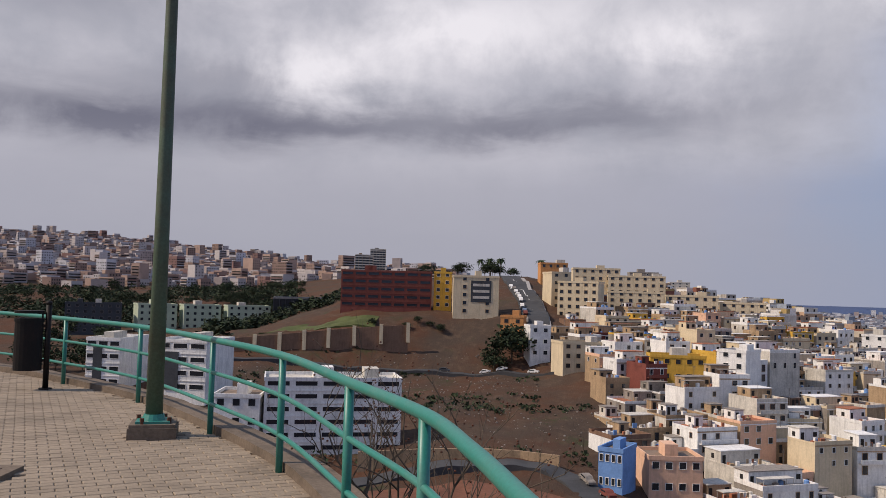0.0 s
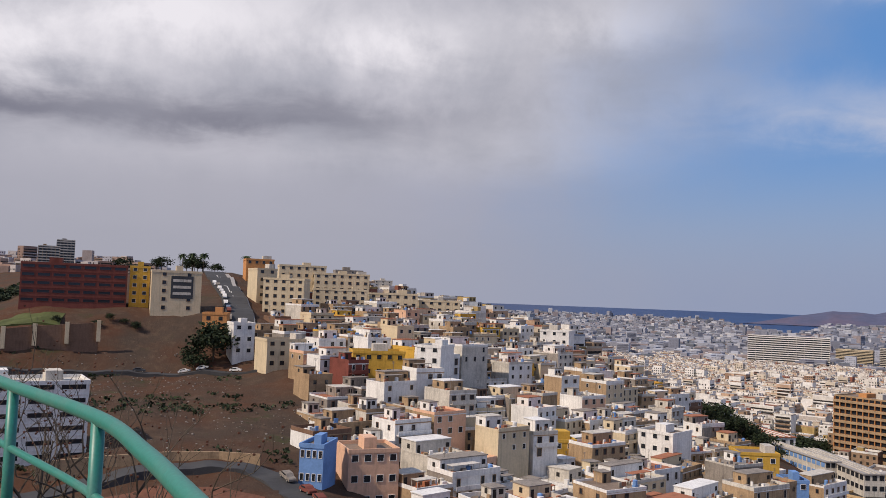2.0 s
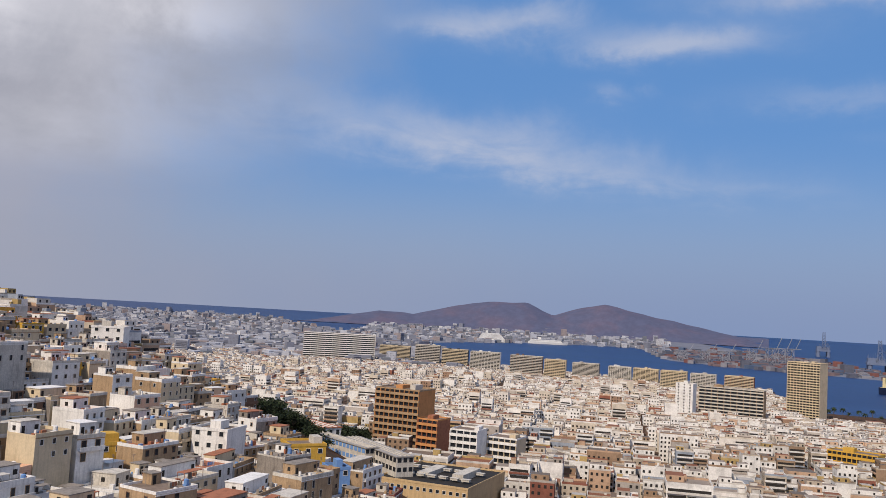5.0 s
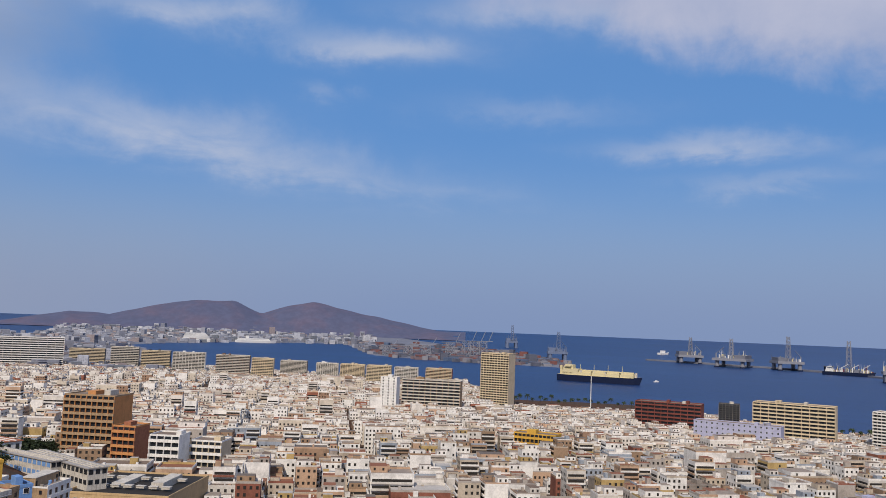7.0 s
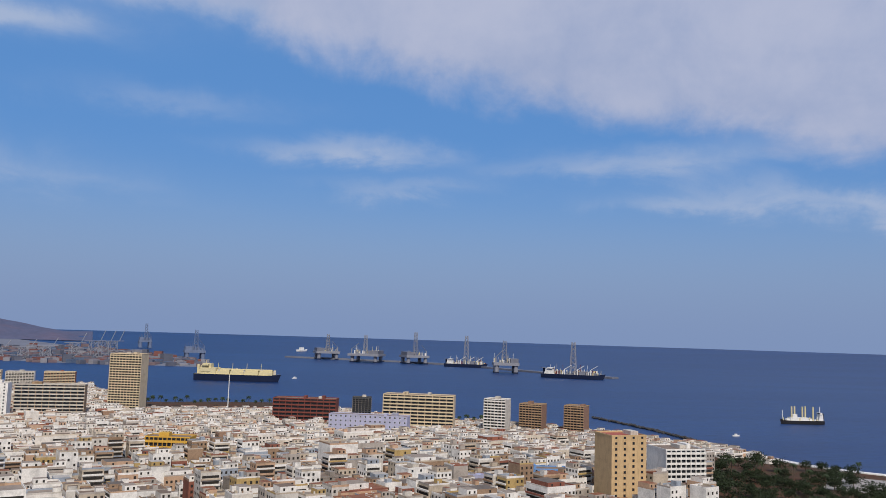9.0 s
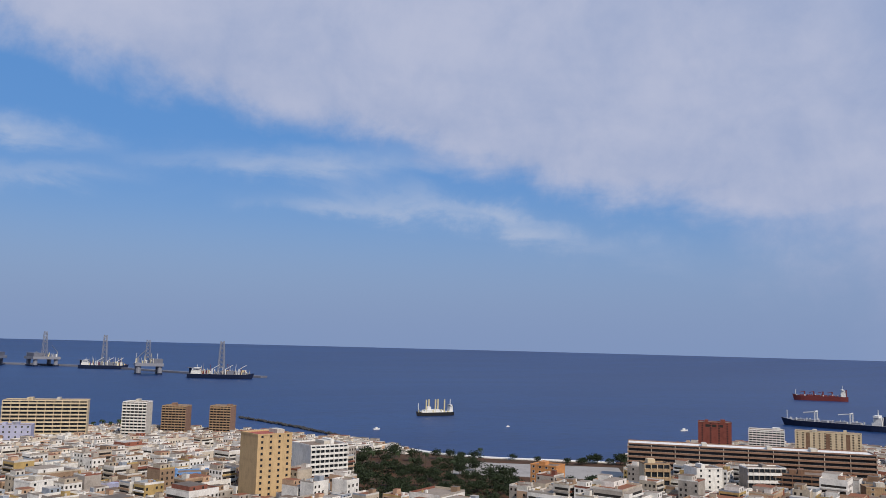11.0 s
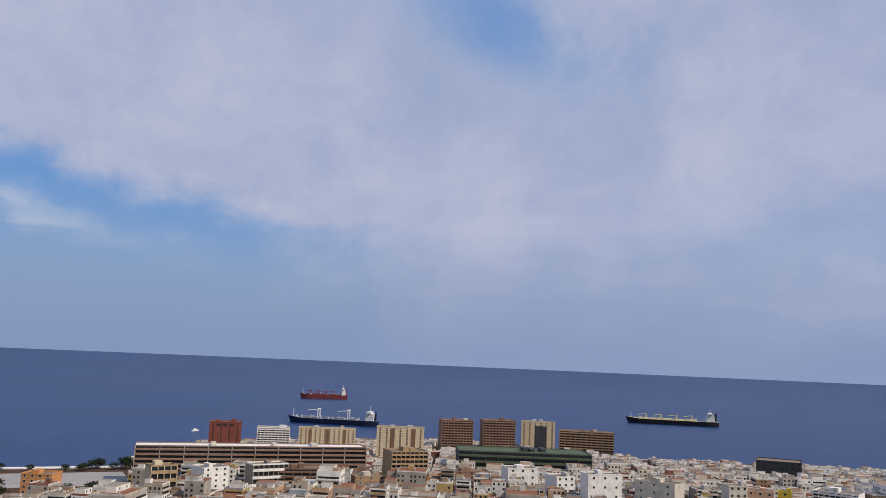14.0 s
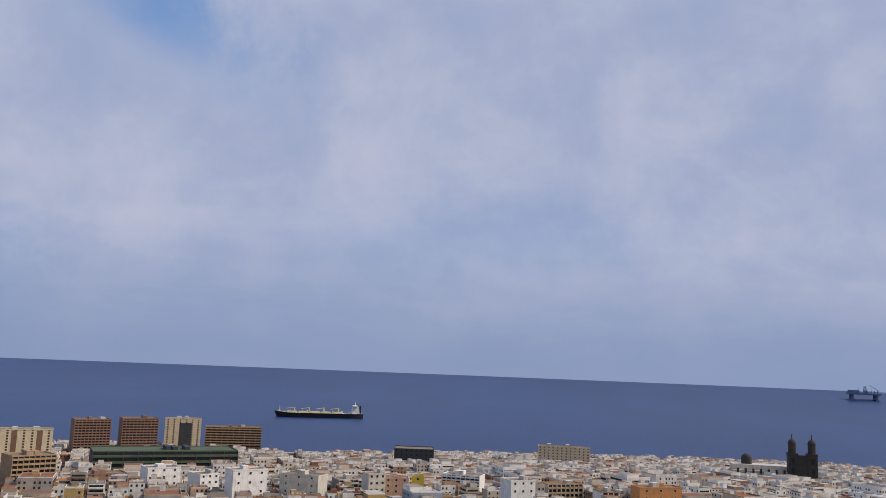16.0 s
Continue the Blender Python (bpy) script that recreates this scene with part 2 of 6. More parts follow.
MAT = {
    "white": surface("white_render", (0.80, 0.785, 0.75), spread=0.26, scale=0.25, grain=2.0, runs=0.22),
    "offwhite": surface("aged_white_render", (0.60, 0.56, 0.49), spread=0.36, scale=0.25, grain=2.0, runs=0.3),
    "cream": surface("cream_render", (0.64, 0.53, 0.36), spread=0.2, scale=0.2, grain=2.0, runs=0.2),
    "sand": surface("golden_sand_render", (0.56, 0.40, 0.215), spread=0.2, scale=0.2, grain=2.0, runs=0.2),
    "tan": surface("raw_tan_render", (0.41, 0.285, 0.17), spread=0.38, scale=0.3, grain=2.0, runs=0.3),
    "ochre": surface("ochre_paint", (0.62, 0.37, 0.06), spread=0.22, scale=0.3, grain=2.0, runs=0.2),
    "orange": surface("orange_paint", (0.58, 0.27, 0.10), spread=0.25, scale=0.3, grain=2.0, runs=0.2),
    "pink": surface("salmon_paint", (0.74, 0.46, 0.31), spread=0.18, scale=0.3, grain=2.0, runs=0.2),
    "brick": surface("brick_red_paint", (0.20, 0.06, 0.045), spread=0.35, scale=0.3, grain=2.0),
    "brown": surface("brown_render", (0.22, 0.13, 0.085), spread=0.3, scale=0.3, grain=2.0, runs=0.25),
    "grey": surface("bare_concrete", (0.29, 0.255, 0.22), spread=0.4, scale=0.3, grain=2.0, runs=0.3),
    "darkgrey": surface("dark_cladding", (0.055, 0.06, 0.068), spread=0.3, scale=0.3, grain=2.0),
    "blue": surface("light_blue_paint", (0.16, 0.30, 0.58), spread=0.25, scale=0.3, grain=2.0),
    "green": surface("pale_green_render", (0.42, 0.48, 0.36), spread=0.2, scale=0.2, grain=2.0),
    "terracotta": surface("terracotta_roof", (0.38, 0.15, 0.08), spread=0.35, scale=0.5, grain=3.0),
    "roof": surface("flat_roof_screed", (0.24, 0.18, 0.135), spread=0.45, scale=0.2, grain=1.5),
    "redroof": surface("red_roof_paint", (0.36, 0.10, 0.07), spread=0.35, scale=0.3, grain=1.5),
    "lilac": surface("lilac_render", (0.42, 0.43, 0.58), spread=0.2, scale=0.2, grain=2.0),
    "stone": surface("dark_basalt_stone", (0.055, 0.05, 0.046), spread=0.35, scale=0.4, grain=2.0),
    "clay": surface("brown_brick_cladding", (0.27, 0.165, 0.115), spread=0.3, scale=0.3, grain=2.0),
    "deckgreen": surface("green_deck_coating", (0.09, 0.12, 0.075), spread=0.35, scale=0.1, grain=1.0),
    # blue steel for the farthest rigs, with the haze mixed into it
    "haze": surface("haze_tinted_steel", (0.15, 0.19, 0.29), spread=0.2, scale=0.05),
    "yellow": surface("bright_yellow_paint", (0.65, 0.52, 0.06), spread=0.2, scale=0.3, grain=2.0),
    "glass": glossy("window_glass", (0.02, 0.024, 0.03), 0.12),
    # near-black; flat pieces of it carry the shade in openings and balconies
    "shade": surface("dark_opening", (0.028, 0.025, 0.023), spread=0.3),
    "asphalt": surface("asphalt", (0.06, 0.06, 0.062), spread=0.3, scale=0.3, grain=6.0),
    "soil": surface("red_soil", (0.17, 0.07, 0.04), spread=0.35, scale=0.08, grain=1.2, bump=0.2),
    "line": surface("road_line", (0.62, 0.62, 0.60)),
    "leaf": surface("dark_foliage", (0.028, 0.042, 0.018), spread=0.5, scale=0.6, grain=5.0, vary=0.45, island=True),
    "palmleaf": surface("palm_foliage", (0.04, 0.06, 0.025), spread=0.4, scale=0.6, grain=5.0, vary=0.4, island=True),
    "grass": surface("rough_grass", (0.085, 0.10, 0.03), spread=0.4, scale=0.15, grain=2.0, bump=0.2),
    "bark": surface("bark", (0.11, 0.085, 0.06), spread=0.3, grain=10.0),
    "teal": surface("teal_rail_paint", (0.020, 0.195, 0.155), rough=0.42, spread=0.3, scale=3.0, grain=60.0, bump=0.0006, stain=(0.06, 0.20, 0.16), spec=0.5),
    "pole": surface("dull_green_pole_paint", (0.075, 0.115, 0.075), rough=0.6, spread=0.45, scale=2.5, grain=40.0, bump=0.001, stain=(0.075, 0.075, 0.045), spec=0.4),
    "bin": surface("black_bin_metal", (0.008, 0.007, 0.007), rough=0.6, spread=0.4, scale=4.0, grain=40.0, stain=(0.02, 0.011, 0.008), spec=0.2),
    "kerb": surface("weathered_concrete", (0.17, 0.13, 0.095), spread=0.5, scale=2.5, grain=30.0, bump=0.006),
    "paver": surface("sand_coloured_paver", (0.295, 0.235, 0.172), rough=0.9, spread=0.35, scale=1.3, grain=45.0, bump=0.003, vary=0.08),
    "paver2": surface("sand_coloured_paving", (0.295, 0.235, 0.172), rough=0.9, spread=0.35, scale=1.3, grain=45.0, bump=0.003, vary=0.08, island=True),
    "joint": surface("sandy_joint", (0.19, 0.14, 0.095), spread=0.3, scale=2.0, grain=30.0),
    "rust": surface("rusty_bolt", (0.12, 0.05, 0.03), rough=0.7, metal=0.4),
    "hullblue": surface("dark_blue_hull", (0.012, 0.02, 0.055), rough=0.5, spread=0.3),
    "hullred": surface("oxide_red_hull", (0.16, 0.035, 0.035), rough=0.6, spread=0.3),
    "hullblack": surface("black_hull", (0.02, 0.02, 0.024), rough=0.6, spread=0.3),
    "deck": surface("buff_deck", (0.62, 0.55, 0.33), spread=0.2),
    "shipwhite": surface("ship_white", (0.72, 0.72, 0.70), spread=0.2),
    # worn steel, its value raised to imitate haze over the rigs
    "steel": surface("weathered_hazed_steel", (0.25, 0.26, 0.30), rough=0.6, spread=0.3),
    # sea haze is put into this purplish-blue hill colour
    "mountain": surface("haze_tinted_lava_hill", (0.085, 0.095, 0.16), spread=0.3, scale=0.006, grain=0.03, stain=(0.125, 0.10, 0.145)),
    # bluish grey holds the haze over the harbour in the base colour
    "port": surface("haze_tinted_port_ground", (0.17, 0.18, 0.22), spread=0.3, scale=0.01, grain=0.08),
    "rock": surface("breakwater_rock", (0.06, 0.058, 0.058), spread=0.4, scale=0.5, grain=2.0),
    "paleground": surface("pale_promenade", (0.34, 0.32, 0.30), spread=0.25, scale=0.05, grain=0.5),
    "sea": sea_material(),
    "ground": ground_material(),
}
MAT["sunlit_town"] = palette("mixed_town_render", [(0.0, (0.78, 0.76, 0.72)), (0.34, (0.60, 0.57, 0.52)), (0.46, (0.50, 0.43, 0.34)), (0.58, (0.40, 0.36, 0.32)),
                                               (0.70, (0.50, 0.34, 0.23)), (0.78, (0.32, 0.22, 0.145)), (0.86, (0.25, 0.10, 0.07)), (0.90, (0.46, 0.33, 0.14)), (0.95, (0.32, 0.36, 0.42))], 0.35)
# paler variant of the mixed town; strong sun is put into its whites
MAT["bright_town"] = palette("sun_brightened_town_render", [(0.0, (0.82, 0.80, 0.76)), (0.38, (0.72, 0.68, 0.62)), (0.56, (0.62, 0.55, 0.45)), (0.78, (0.50, 0.45, 0.40)),
                                                    (0.86, (0.58, 0.40, 0.28)), (0.92, (0.34, 0.22, 0.15)), (0.97, (0.30, 0.12, 0.08))], 0.3)
# muted warm walls, their contrast lowered in the colours to suggest haze
MAT["far_town"] = palette("haze_tinted_far_render", [(0.0, (0.47, 0.43, 0.42)), (0.3, (0.38, 0.32, 0.30)), (0.5, (0.38, 0.27, 0.22)), (0.66, (0.29, 0.20, 0.165)),
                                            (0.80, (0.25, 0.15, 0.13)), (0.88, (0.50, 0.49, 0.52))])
# walls shifted to blue-grey: distance haze painted into the palette
MAT["hazy_town"] = palette("haze_tinted_town_render", [(0.0, (0.44, 0.46, 0.52)), (0.28, (0.30, 0.31, 0.36)), (0.5, (0.22, 0.235, 0.29)), (0.68, (0.33, 0.28, 0.28)),
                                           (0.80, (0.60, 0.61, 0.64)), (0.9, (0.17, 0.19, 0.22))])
# shed colours dulled towards blue to carry the haze
MAT["quay_town"] = palette("haze_tinted_quay_sheds", [(0.0, (0.12, 0.13, 0.17)), (0.3, (0.20, 0.15, 0.16)), (0.5, (0.10, 0.14, 0.22)), (0.66, (0.25, 0.25, 0.28)), (0.85, (0.20, 0.09, 0.08))])
MAT["roofs"] = palette("mixed_flat_roofs", [(0.0, (0.30, 0.25, 0.205)), (0.28, (0.19, 0.14, 0.105)), (0.52, (0.25, 0.11, 0.065)), (0.76, (0.16, 0.135, 0.115)), (0.88, (0.46, 0.43, 0.39))])

# ---- building helpers ----


def polar(b, r, z=0.0):
    """A place by its bearing from the terrace (degrees, clockwise) and distance."""
    return Vector((r * math.sin(radians(b)), r * math.cos(radians(b)), z))


def mesh_of(name, verts, faces, mats, index=None):
    me = bpy.data.meshes.new(name)
    me.from_pydata(verts, [], faces)
    for m in mats if isinstance(mats, (list, tuple)) else [mats]:
        me.materials.append(m)
    if index is not None:
        me.polygons.foreach_set("material_index", index)
    me.update()
    return me


class Shape:
    """Collects boxes, prisms and quads into one mesh."""

    def __init__(self):
        self.v, self.f, self.m = [], [], []

    def box(self, x0, y0, z0, x1, y1, z1, mat=0, top=None, m=None):
        i = len(self.v)
        p = [(x0, y0, z0), (x1, y0, z0), (x1, y1, z0), (x0, y1, z0), (x0, y0, z1), (x1, y0, z1), (x1, y1, z1), (x0, y1, z1)]
        self.v += [tuple(m @ Vector(q)) for q in p] if m is not None else p
        if m is None:
            self.f.append((i, i + 3, i + 2, i + 1))
            self.m.append(mat)
        self.f += [(i + 4, i + 5, i + 6, i + 7), (i, i + 1, i + 5, i + 4), (i + 1, i + 2, i + 6, i + 5), (i + 2, i + 3, i + 7, i + 6), (i + 3, i, i + 4, i + 7)]
        self.m += [mat if top is None else top, mat, mat, mat, mat]
        return self

    def pane(self, x0, y, z0, x1, z1, mat, m):
        """Shade of windows and balconies as a dark far-wall pane, seen from front only."""
        i = len(self.v)
        self.v += [tuple(m @ Vector(q)) for q in ((x0, y, z0), (x1, y, z0), (x1, y, z1), (x0, y, z1))]
        self.f.append((i, i + 1, i + 2, i + 3))
        self.m.append(mat)
        return self

    def prism(self, pts, z0, z1, mat=0, m=None):
        i, k = len(self.v), len(pts)
        p = [(x, y, z0) for x, y in pts] + [(x, y, z1) for x, y in pts]
        self.v += [tuple(m @ Vector(q)) for q in p] if m is not None else p
        self.f += [tuple(range(i + k - 1, i - 1, -1)), tuple(range(i + k, i + 2 * k))] + [(i + j, i + (j + 1) % k, i + k + (j + 1) % k, i + k + j) for j in range(k)]
        self.m += [mat] * (k + 2)
        return self

    def tube(self, path, radius, sides=8, mat=0, taper=1.0):
        """A round bar along a path; taper is the end radius over the first."""
        i, k = len(self.v), len(path)
        for j, p in enumerate(path):
            p = Vector(p)
            a, b = Vector(path[max(j - 1, 0)]), Vector(path[min(j + 1, k - 1)])
            t = (b - a).normalized()
            u = t.cross(Vector((0, 0, 1)))
            u = u.normalized() if u.length > 1e-3 else Vector((1, 0, 0))
            w = u.cross(t)
            rad = radius * (1 + (taper - 1) * j / max(k - 1, 1))
            for s in range(sides):
                q = p + rad * (math.cos(2 * math.pi * s / sides) * u + math.sin(2 * math.pi * s / sides) * w)
                self.v.append(tuple(q))
        for j in range(k - 1):
            for s in range(sides):
                a, b = i + j * sides + s, i + j * sides + (s + 1) % sides
                self.f.append((a, b, b + sides, a + sides))
                self.m.append(mat)
        self.f += [tuple(i + s for s in reversed(range(sides))), tuple(i + (k - 1) * sides + s for s in range(sides))]
        self.m += [mat, mat]
        return self

    def ball(self, c, rx, ry, rz, mat=0, seg=10, rings=6, half=False):
        i = len(self.v)
        lo = 0.0 if half else -math.pi / 2
        for j in range(rings + 1):
            a = lo + (math.pi / 2 - lo) * j / rings
            for s in range(seg):
                t = 2 * math.pi * s / seg
                self.v.append((c[0] + rx * math.cos(a) * math.cos(t), c[1] + ry * math.cos(a) * math.sin(t), c[2] + rz * math.sin(a)))
        for j in range(rings):
            for s in range(seg):
                a, b = i + j * seg + s, i + j * seg + (s + 1) % seg
                self.f.append((a, b, b + seg, a + seg))
                self.m.append(mat)
        return self

    def mesh(self, name, mats, smooth=False):
        me = mesh_of(name, self.v, self.f, mats, self.m)
        if smooth:
            me.polygons.foreach_set("use_smooth", [True] * len(me.polygons))
        return me


def part(name, shape, mats, parent, label="", smooth=False):
    ob = new(name, shape if isinstance(shape, bpy.types.Mesh) else shape.mesh(name, mats, smooth))
    ob.parent = parent
    return tagged(ob, label)


def thing(name, m, label, category, group=""):
    ob = new(name)
    ob.empty_display_size = 0.5
    ob.matrix_world = m
    return tagged(ob, label, category, group)


def setting(name, me, label, category):
    return tagged(new(name, me), label, category, "", "structure")


# ---- lie of the land ----
LAND = {}


def profile(b, *pairs):
    """Heights of the ground along one bearing: distance, height."""
    LAND[b] = ([p[0] for p in pairs], [p[1] for p in pairs])


profile(-90, (15, -3), (120, -20), (500, -20), (2500, 60))
profile(-40, (15, -4), (120, -26), (250, -29), (480, -27), (900, -4), (2300, 108), (3500, 125))
profile(-20, (15, -5), (120, -28), (250, -29), (480, -27), (900, -4), (2250, 108), (3500, 120))
profile(-10, (15, -8), (120, -37), (215, -37), (300, -27), (331, -23), (337, -18), (480, -20), (900, 0), (2200, 74), (3000, 80))
profile(-3, (15, -9), (150, -39), (215, -38), (255, -31), (318, -30.6), (331, -19), (350, -12), (370, -7.5), (440, -1), (700, 8), (1500, 32), (2500, 40))
profile(3, (15, -9), (150, -39), (190, -35), (250, -31), (318, -30), (345, -16), (358, -8.5), (390, -6), (440, 3), (520, 11), (900, 14), (1500, 20))
profile(8, (15, -9), (150, -39), (185, -35), (250, -31), (312, -29), (340, -18), (352, -9.5), (420, 2), (500, 11), (900, 5), (1500, -60))
profile(13, (15, -9), (150, -40), (185, -38), (240, -31), (300, -25), (370, -12), (400, -8), (480, 2), (600, 4), (1200, -40), (1500, -85))
profile(18, (15, -9), (150, -44), (190, -43), (270, -25), (400, -10), (480, -2), (700, -10), (1200, -84))
profile(23, (15, -10), (150, -46), (200, -44), (270, -28), (400, -14), (480, -8), (650, -22), (1000, -88))
profile(30, (15, -10), (150, -52), (220, -50), (270, -42), (400, -23), (470, -20), (600, -50), (800, -90))
profile(37, (15, -10), (150, -57), (270, -50), (400, -43), (480, -53), (600, -78), (800, -92))
profile(44, (15, -12), (150, -62), (270, -58), (330, -59), (430, -67), (520, -78), (650, -91))
profile(52, (15, -12), (150, -66), (270, -76), (400, -87), (480, -91), (800, -94))
profile(62, (15, -12), (120, -55), (250, -86), (400, -93), (900, -95))
profile(120, (15, -12), (120, -55), (250, -86), (400, -93), (900, -95))
profile(200, (15, -12), (120, -55), (250, -86), (400, -93), (900, -95))
profile(270, (15, -3), (120, -20), (500, -20), (2500, 60))
BEAR = sorted(LAND)


def lay(b, r):
    """Height of the ground, before roughness."""
    b = (b + 90) % 360 - 90
    k = min(max(sum(1 for q in BEAR if q <= b) - 1, 0), len(BEAR) - 2)
    b0, b1 = BEAR[k], BEAR[k + 1]
    t = (b - b0) / (b1 - b0)
    return (1 - t) * float(np.interp(r, *LAND[b0])) + t * float(np.interp(r, *LAND[b1]))


SHORE = ([-90, 5, 20, 30, 40, 42.5, 45.5, 49, 52, 60, 72, 74, 84, 92, 97, 104, 108, 112, 116, 120, 129, 134, 150, 164, 178, 200, 250],
         [6000, 6000, 4400, 4350, 4250, 3700, 2900, 2450, 1750, 1620, 1560, 1180, 1190, 1010, 1000, 960, 905, 870, 790, 752, 758, 960, 1060, 970, 1055, 1180, 6000])


def shore(b):
    return float(np.interp((b + 90) % 360 - 90, *SHORE))


def sea_height(r):
    return -100.0 + 73.0 * max(0.0, (r - 2800.0) / 2150.0) ** 2


def ground_height(b, r):
    z = lay(b, r)
    if z > -98 and 30 < r < 480 and -12 < b < 40:
        p = polar(b, r)
        z += 1.8 * noise.noise(p * 0.05) + 0.9 * noise.noise(p * 0.17)
    s = shore(b)
    if 8 < b < 60 and r > 1200:
        z = max(z, sea_height(r) + 3.0)
    if r > s:
        z = min(z, max(-94.0, sea_height(r) + 3.0)) - min((r - s) * 0.4, 12.0)
    return z


def make_ground():
    bs = [(-90 + 2.0 * i) for i in range(20)] + [(-50 + 0.5 * i) for i in range(200)] + [(50 + 1.0 * i) for i in range(150)] + [200 + 2.0 * i for i in range(35)]
    rs = [0.02, 3.0] + list(np.geomspace(9, 600, 120)) + list(np.linspace(606, 1250, 70)) + list(np.geomspace(1280, 4950, 36))
    v = [tuple(polar(b, r, ground_height(b, r) if r > 8 else -3.5)) for b in bs for r in rs]
    n, k = len(rs), len(bs)
    f = [((i % k) * n + j, (i % k) * n + j + 1, ((i + 1) % k) * n + j + 1, ((i + 1) % k) * n + j) for i in range(k) for j in range(n - 1)]
    ob = setting("ground", mesh_of("ground", v, f, MAT["ground"]), "dry brown slopes of soil, scree and sparse scrub falling to a coastal plain", "ground")
    ob.data.polygons.foreach_set("use_smooth", [True] * len(f))


def make_sea():
    bs = [6 + 1.5 * i for i in range(143)]
    rs = [560] + list(np.linspace(700, 2800, 22)) + list(np.linspace(2900, 4960, 22))
    v = [tuple(polar(b, r, sea_height(r))) for b in bs for r in rs]
    n = len(rs)
    f = [(i * n + j, i * n + j + 1, (i + 1) * n + j + 1, (i + 1) * n + j) for i in range(len(bs) - 1) for j in range(n - 1)]
    ob = setting("sea", mesh_of("sea", v, f, MAT["sea"]), "deep blue open sea ruffled by wind under a hazy horizon", "water")
    ob.data.polygons.foreach_set("use_smooth", [True] * len(f))


def make_peninsula():
    """The volcanic hills across the harbour, with the flat port land before them."""
    crest = ([40, 41, 43, 46.7, 49, 52, 53.9, 56.6, 58.4, 60.4, 61.8, 64, 67, 70.6, 72], [-1.4, -1.2, -0.7, 0.0, -0.1, 0.65, 1.02, 1.05, 0.32, 0.95, 1.22, 0.75, 0.2, -0.45, -1.2])
    bs = [41 + 0.25 * i for i in range(125)]
    ts = [i / 14 for i in range(15)]
    v = []
    for b in bs:
        for t in ts:
            r = 4150 + 700 * t * min(1.0, max(0.02, (b - 41.5) / 4))
            top = EYE + 4500 * math.tan(radians(float(np.interp(b, *crest))))
            base = sea_height(r) + 2
            up = math.sin(math.pi * min(t * 1.0, 1.0)) ** 1.3
            z = base + max(top - base, 0.0) * up
            z += 5.0 * noise.noise(Vector((b * 0.9, t * 5, 3.0))) * up
            v.append(tuple(polar(b, r, z)))
    n = len(ts)
    f = [(i * n + j, i * n + j + 1, (i + 1) * n + j + 1, (i + 1) * n + j) for i in range(len(bs) - 1) for j in range(n - 1)]
    ob = setting("hills", mesh_of("hills", v, f, MAT["mountain"]), "bare volcanic hills tinted purplish for haze across the harbour", "hill")
    ob.data.polygons.foreach_set("use_smooth", [True] * len(f))
    bs = [41 + 0.5 * i for i in range(77)]
    near = ([40, 41, 48, 52, 56, 61, 64, 66, 70, 74, 79], [2500, 2500, 2500, 3050, 3300, 3450, 3500, 2600, 2420, 2380, 2330])
    far = ([41, 45, 48, 64, 66, 72, 76, 79], [3000, 3600, 4900, 4940, 4500, 3700, 3200, 2700])
    v = []
    for b in bs:
        r0, r1 = float(np.interp(b, *near)), float(np.interp(b, *far))
        for t in [i / 16 for i in range(17)]:
            r = r0 + (r1 - r0) * t
            v.append(tuple(polar(b, r, sea_height(r) + (2.5 if 0 < t < 1 else -4))))
    f = [(i * 17 + j, i * 17 + j + 1, (i + 1) * 17 + j + 1, (i + 1) * 17 + j) for i in range(len(bs) - 1) for j in range(16)]
    setting("port_land", mesh_of("port_land", v, f, MAT["port"]), "flat port land tinted haze-grey with quays across the harbour", "quay")
    return near, far


make_ground()
make_sea()
PORT_NEAR, PORT_FAR = make_peninsula()

# ---- landmark buildings ----


def facing(b, r, z, turn=0.0):
    """A pose whose front (-y) looks back to the terrace, turned by some degrees."""
    return Matrix.Translation(polar(b, r, z)) @ pose(0, 0, 0, 0, 0, turn - b)


def window_mesh(w, h, deep=0.10):
    """One closed piece: a frame standing proud, with the pane set back in it."""
    s = Shape()
    t = 0.09
    for x, z, y in ((w / 2 + t, h / 2 + t, 0.03), (w / 2 + t, h / 2 + t, -deep), (w / 2, h / 2, -deep), (w / 2, h / 2, -0.02)):
        s.v += [(-x, y, -z), (x, y, -z), (x, y, z), (-x, y, z)]
    for k in range(3):
        for j in range(4):
            a, b = 4 * k + j, 4 * k + (j + 1) % 4
            s.f.append((a, b, b + 4, a + 4))
            s.m.append(1)
    s.f.append((12, 13, 14, 15))
    s.m.append(0)
    return s


WINDOW_CACHE = {}


def put_window(parent, x, y, z, w, h, face, frame_mat):
    """face: 0 front, 1 right side, 2 back, 3 left side."""
    key = (round(w, 1), round(h, 1), frame_mat)
    if key not in WINDOW_CACHE:
        WINDOW_CACHE[key] = window_mesh(w, h).mesh("window", [MAT["glass"], MAT[frame_mat]])
    ob = new("window", WINDOW_CACHE[key])
    ob.parent = parent
    ob.matrix_local = pose(x, y, z, 0, 0, 90 * face)
    return ob


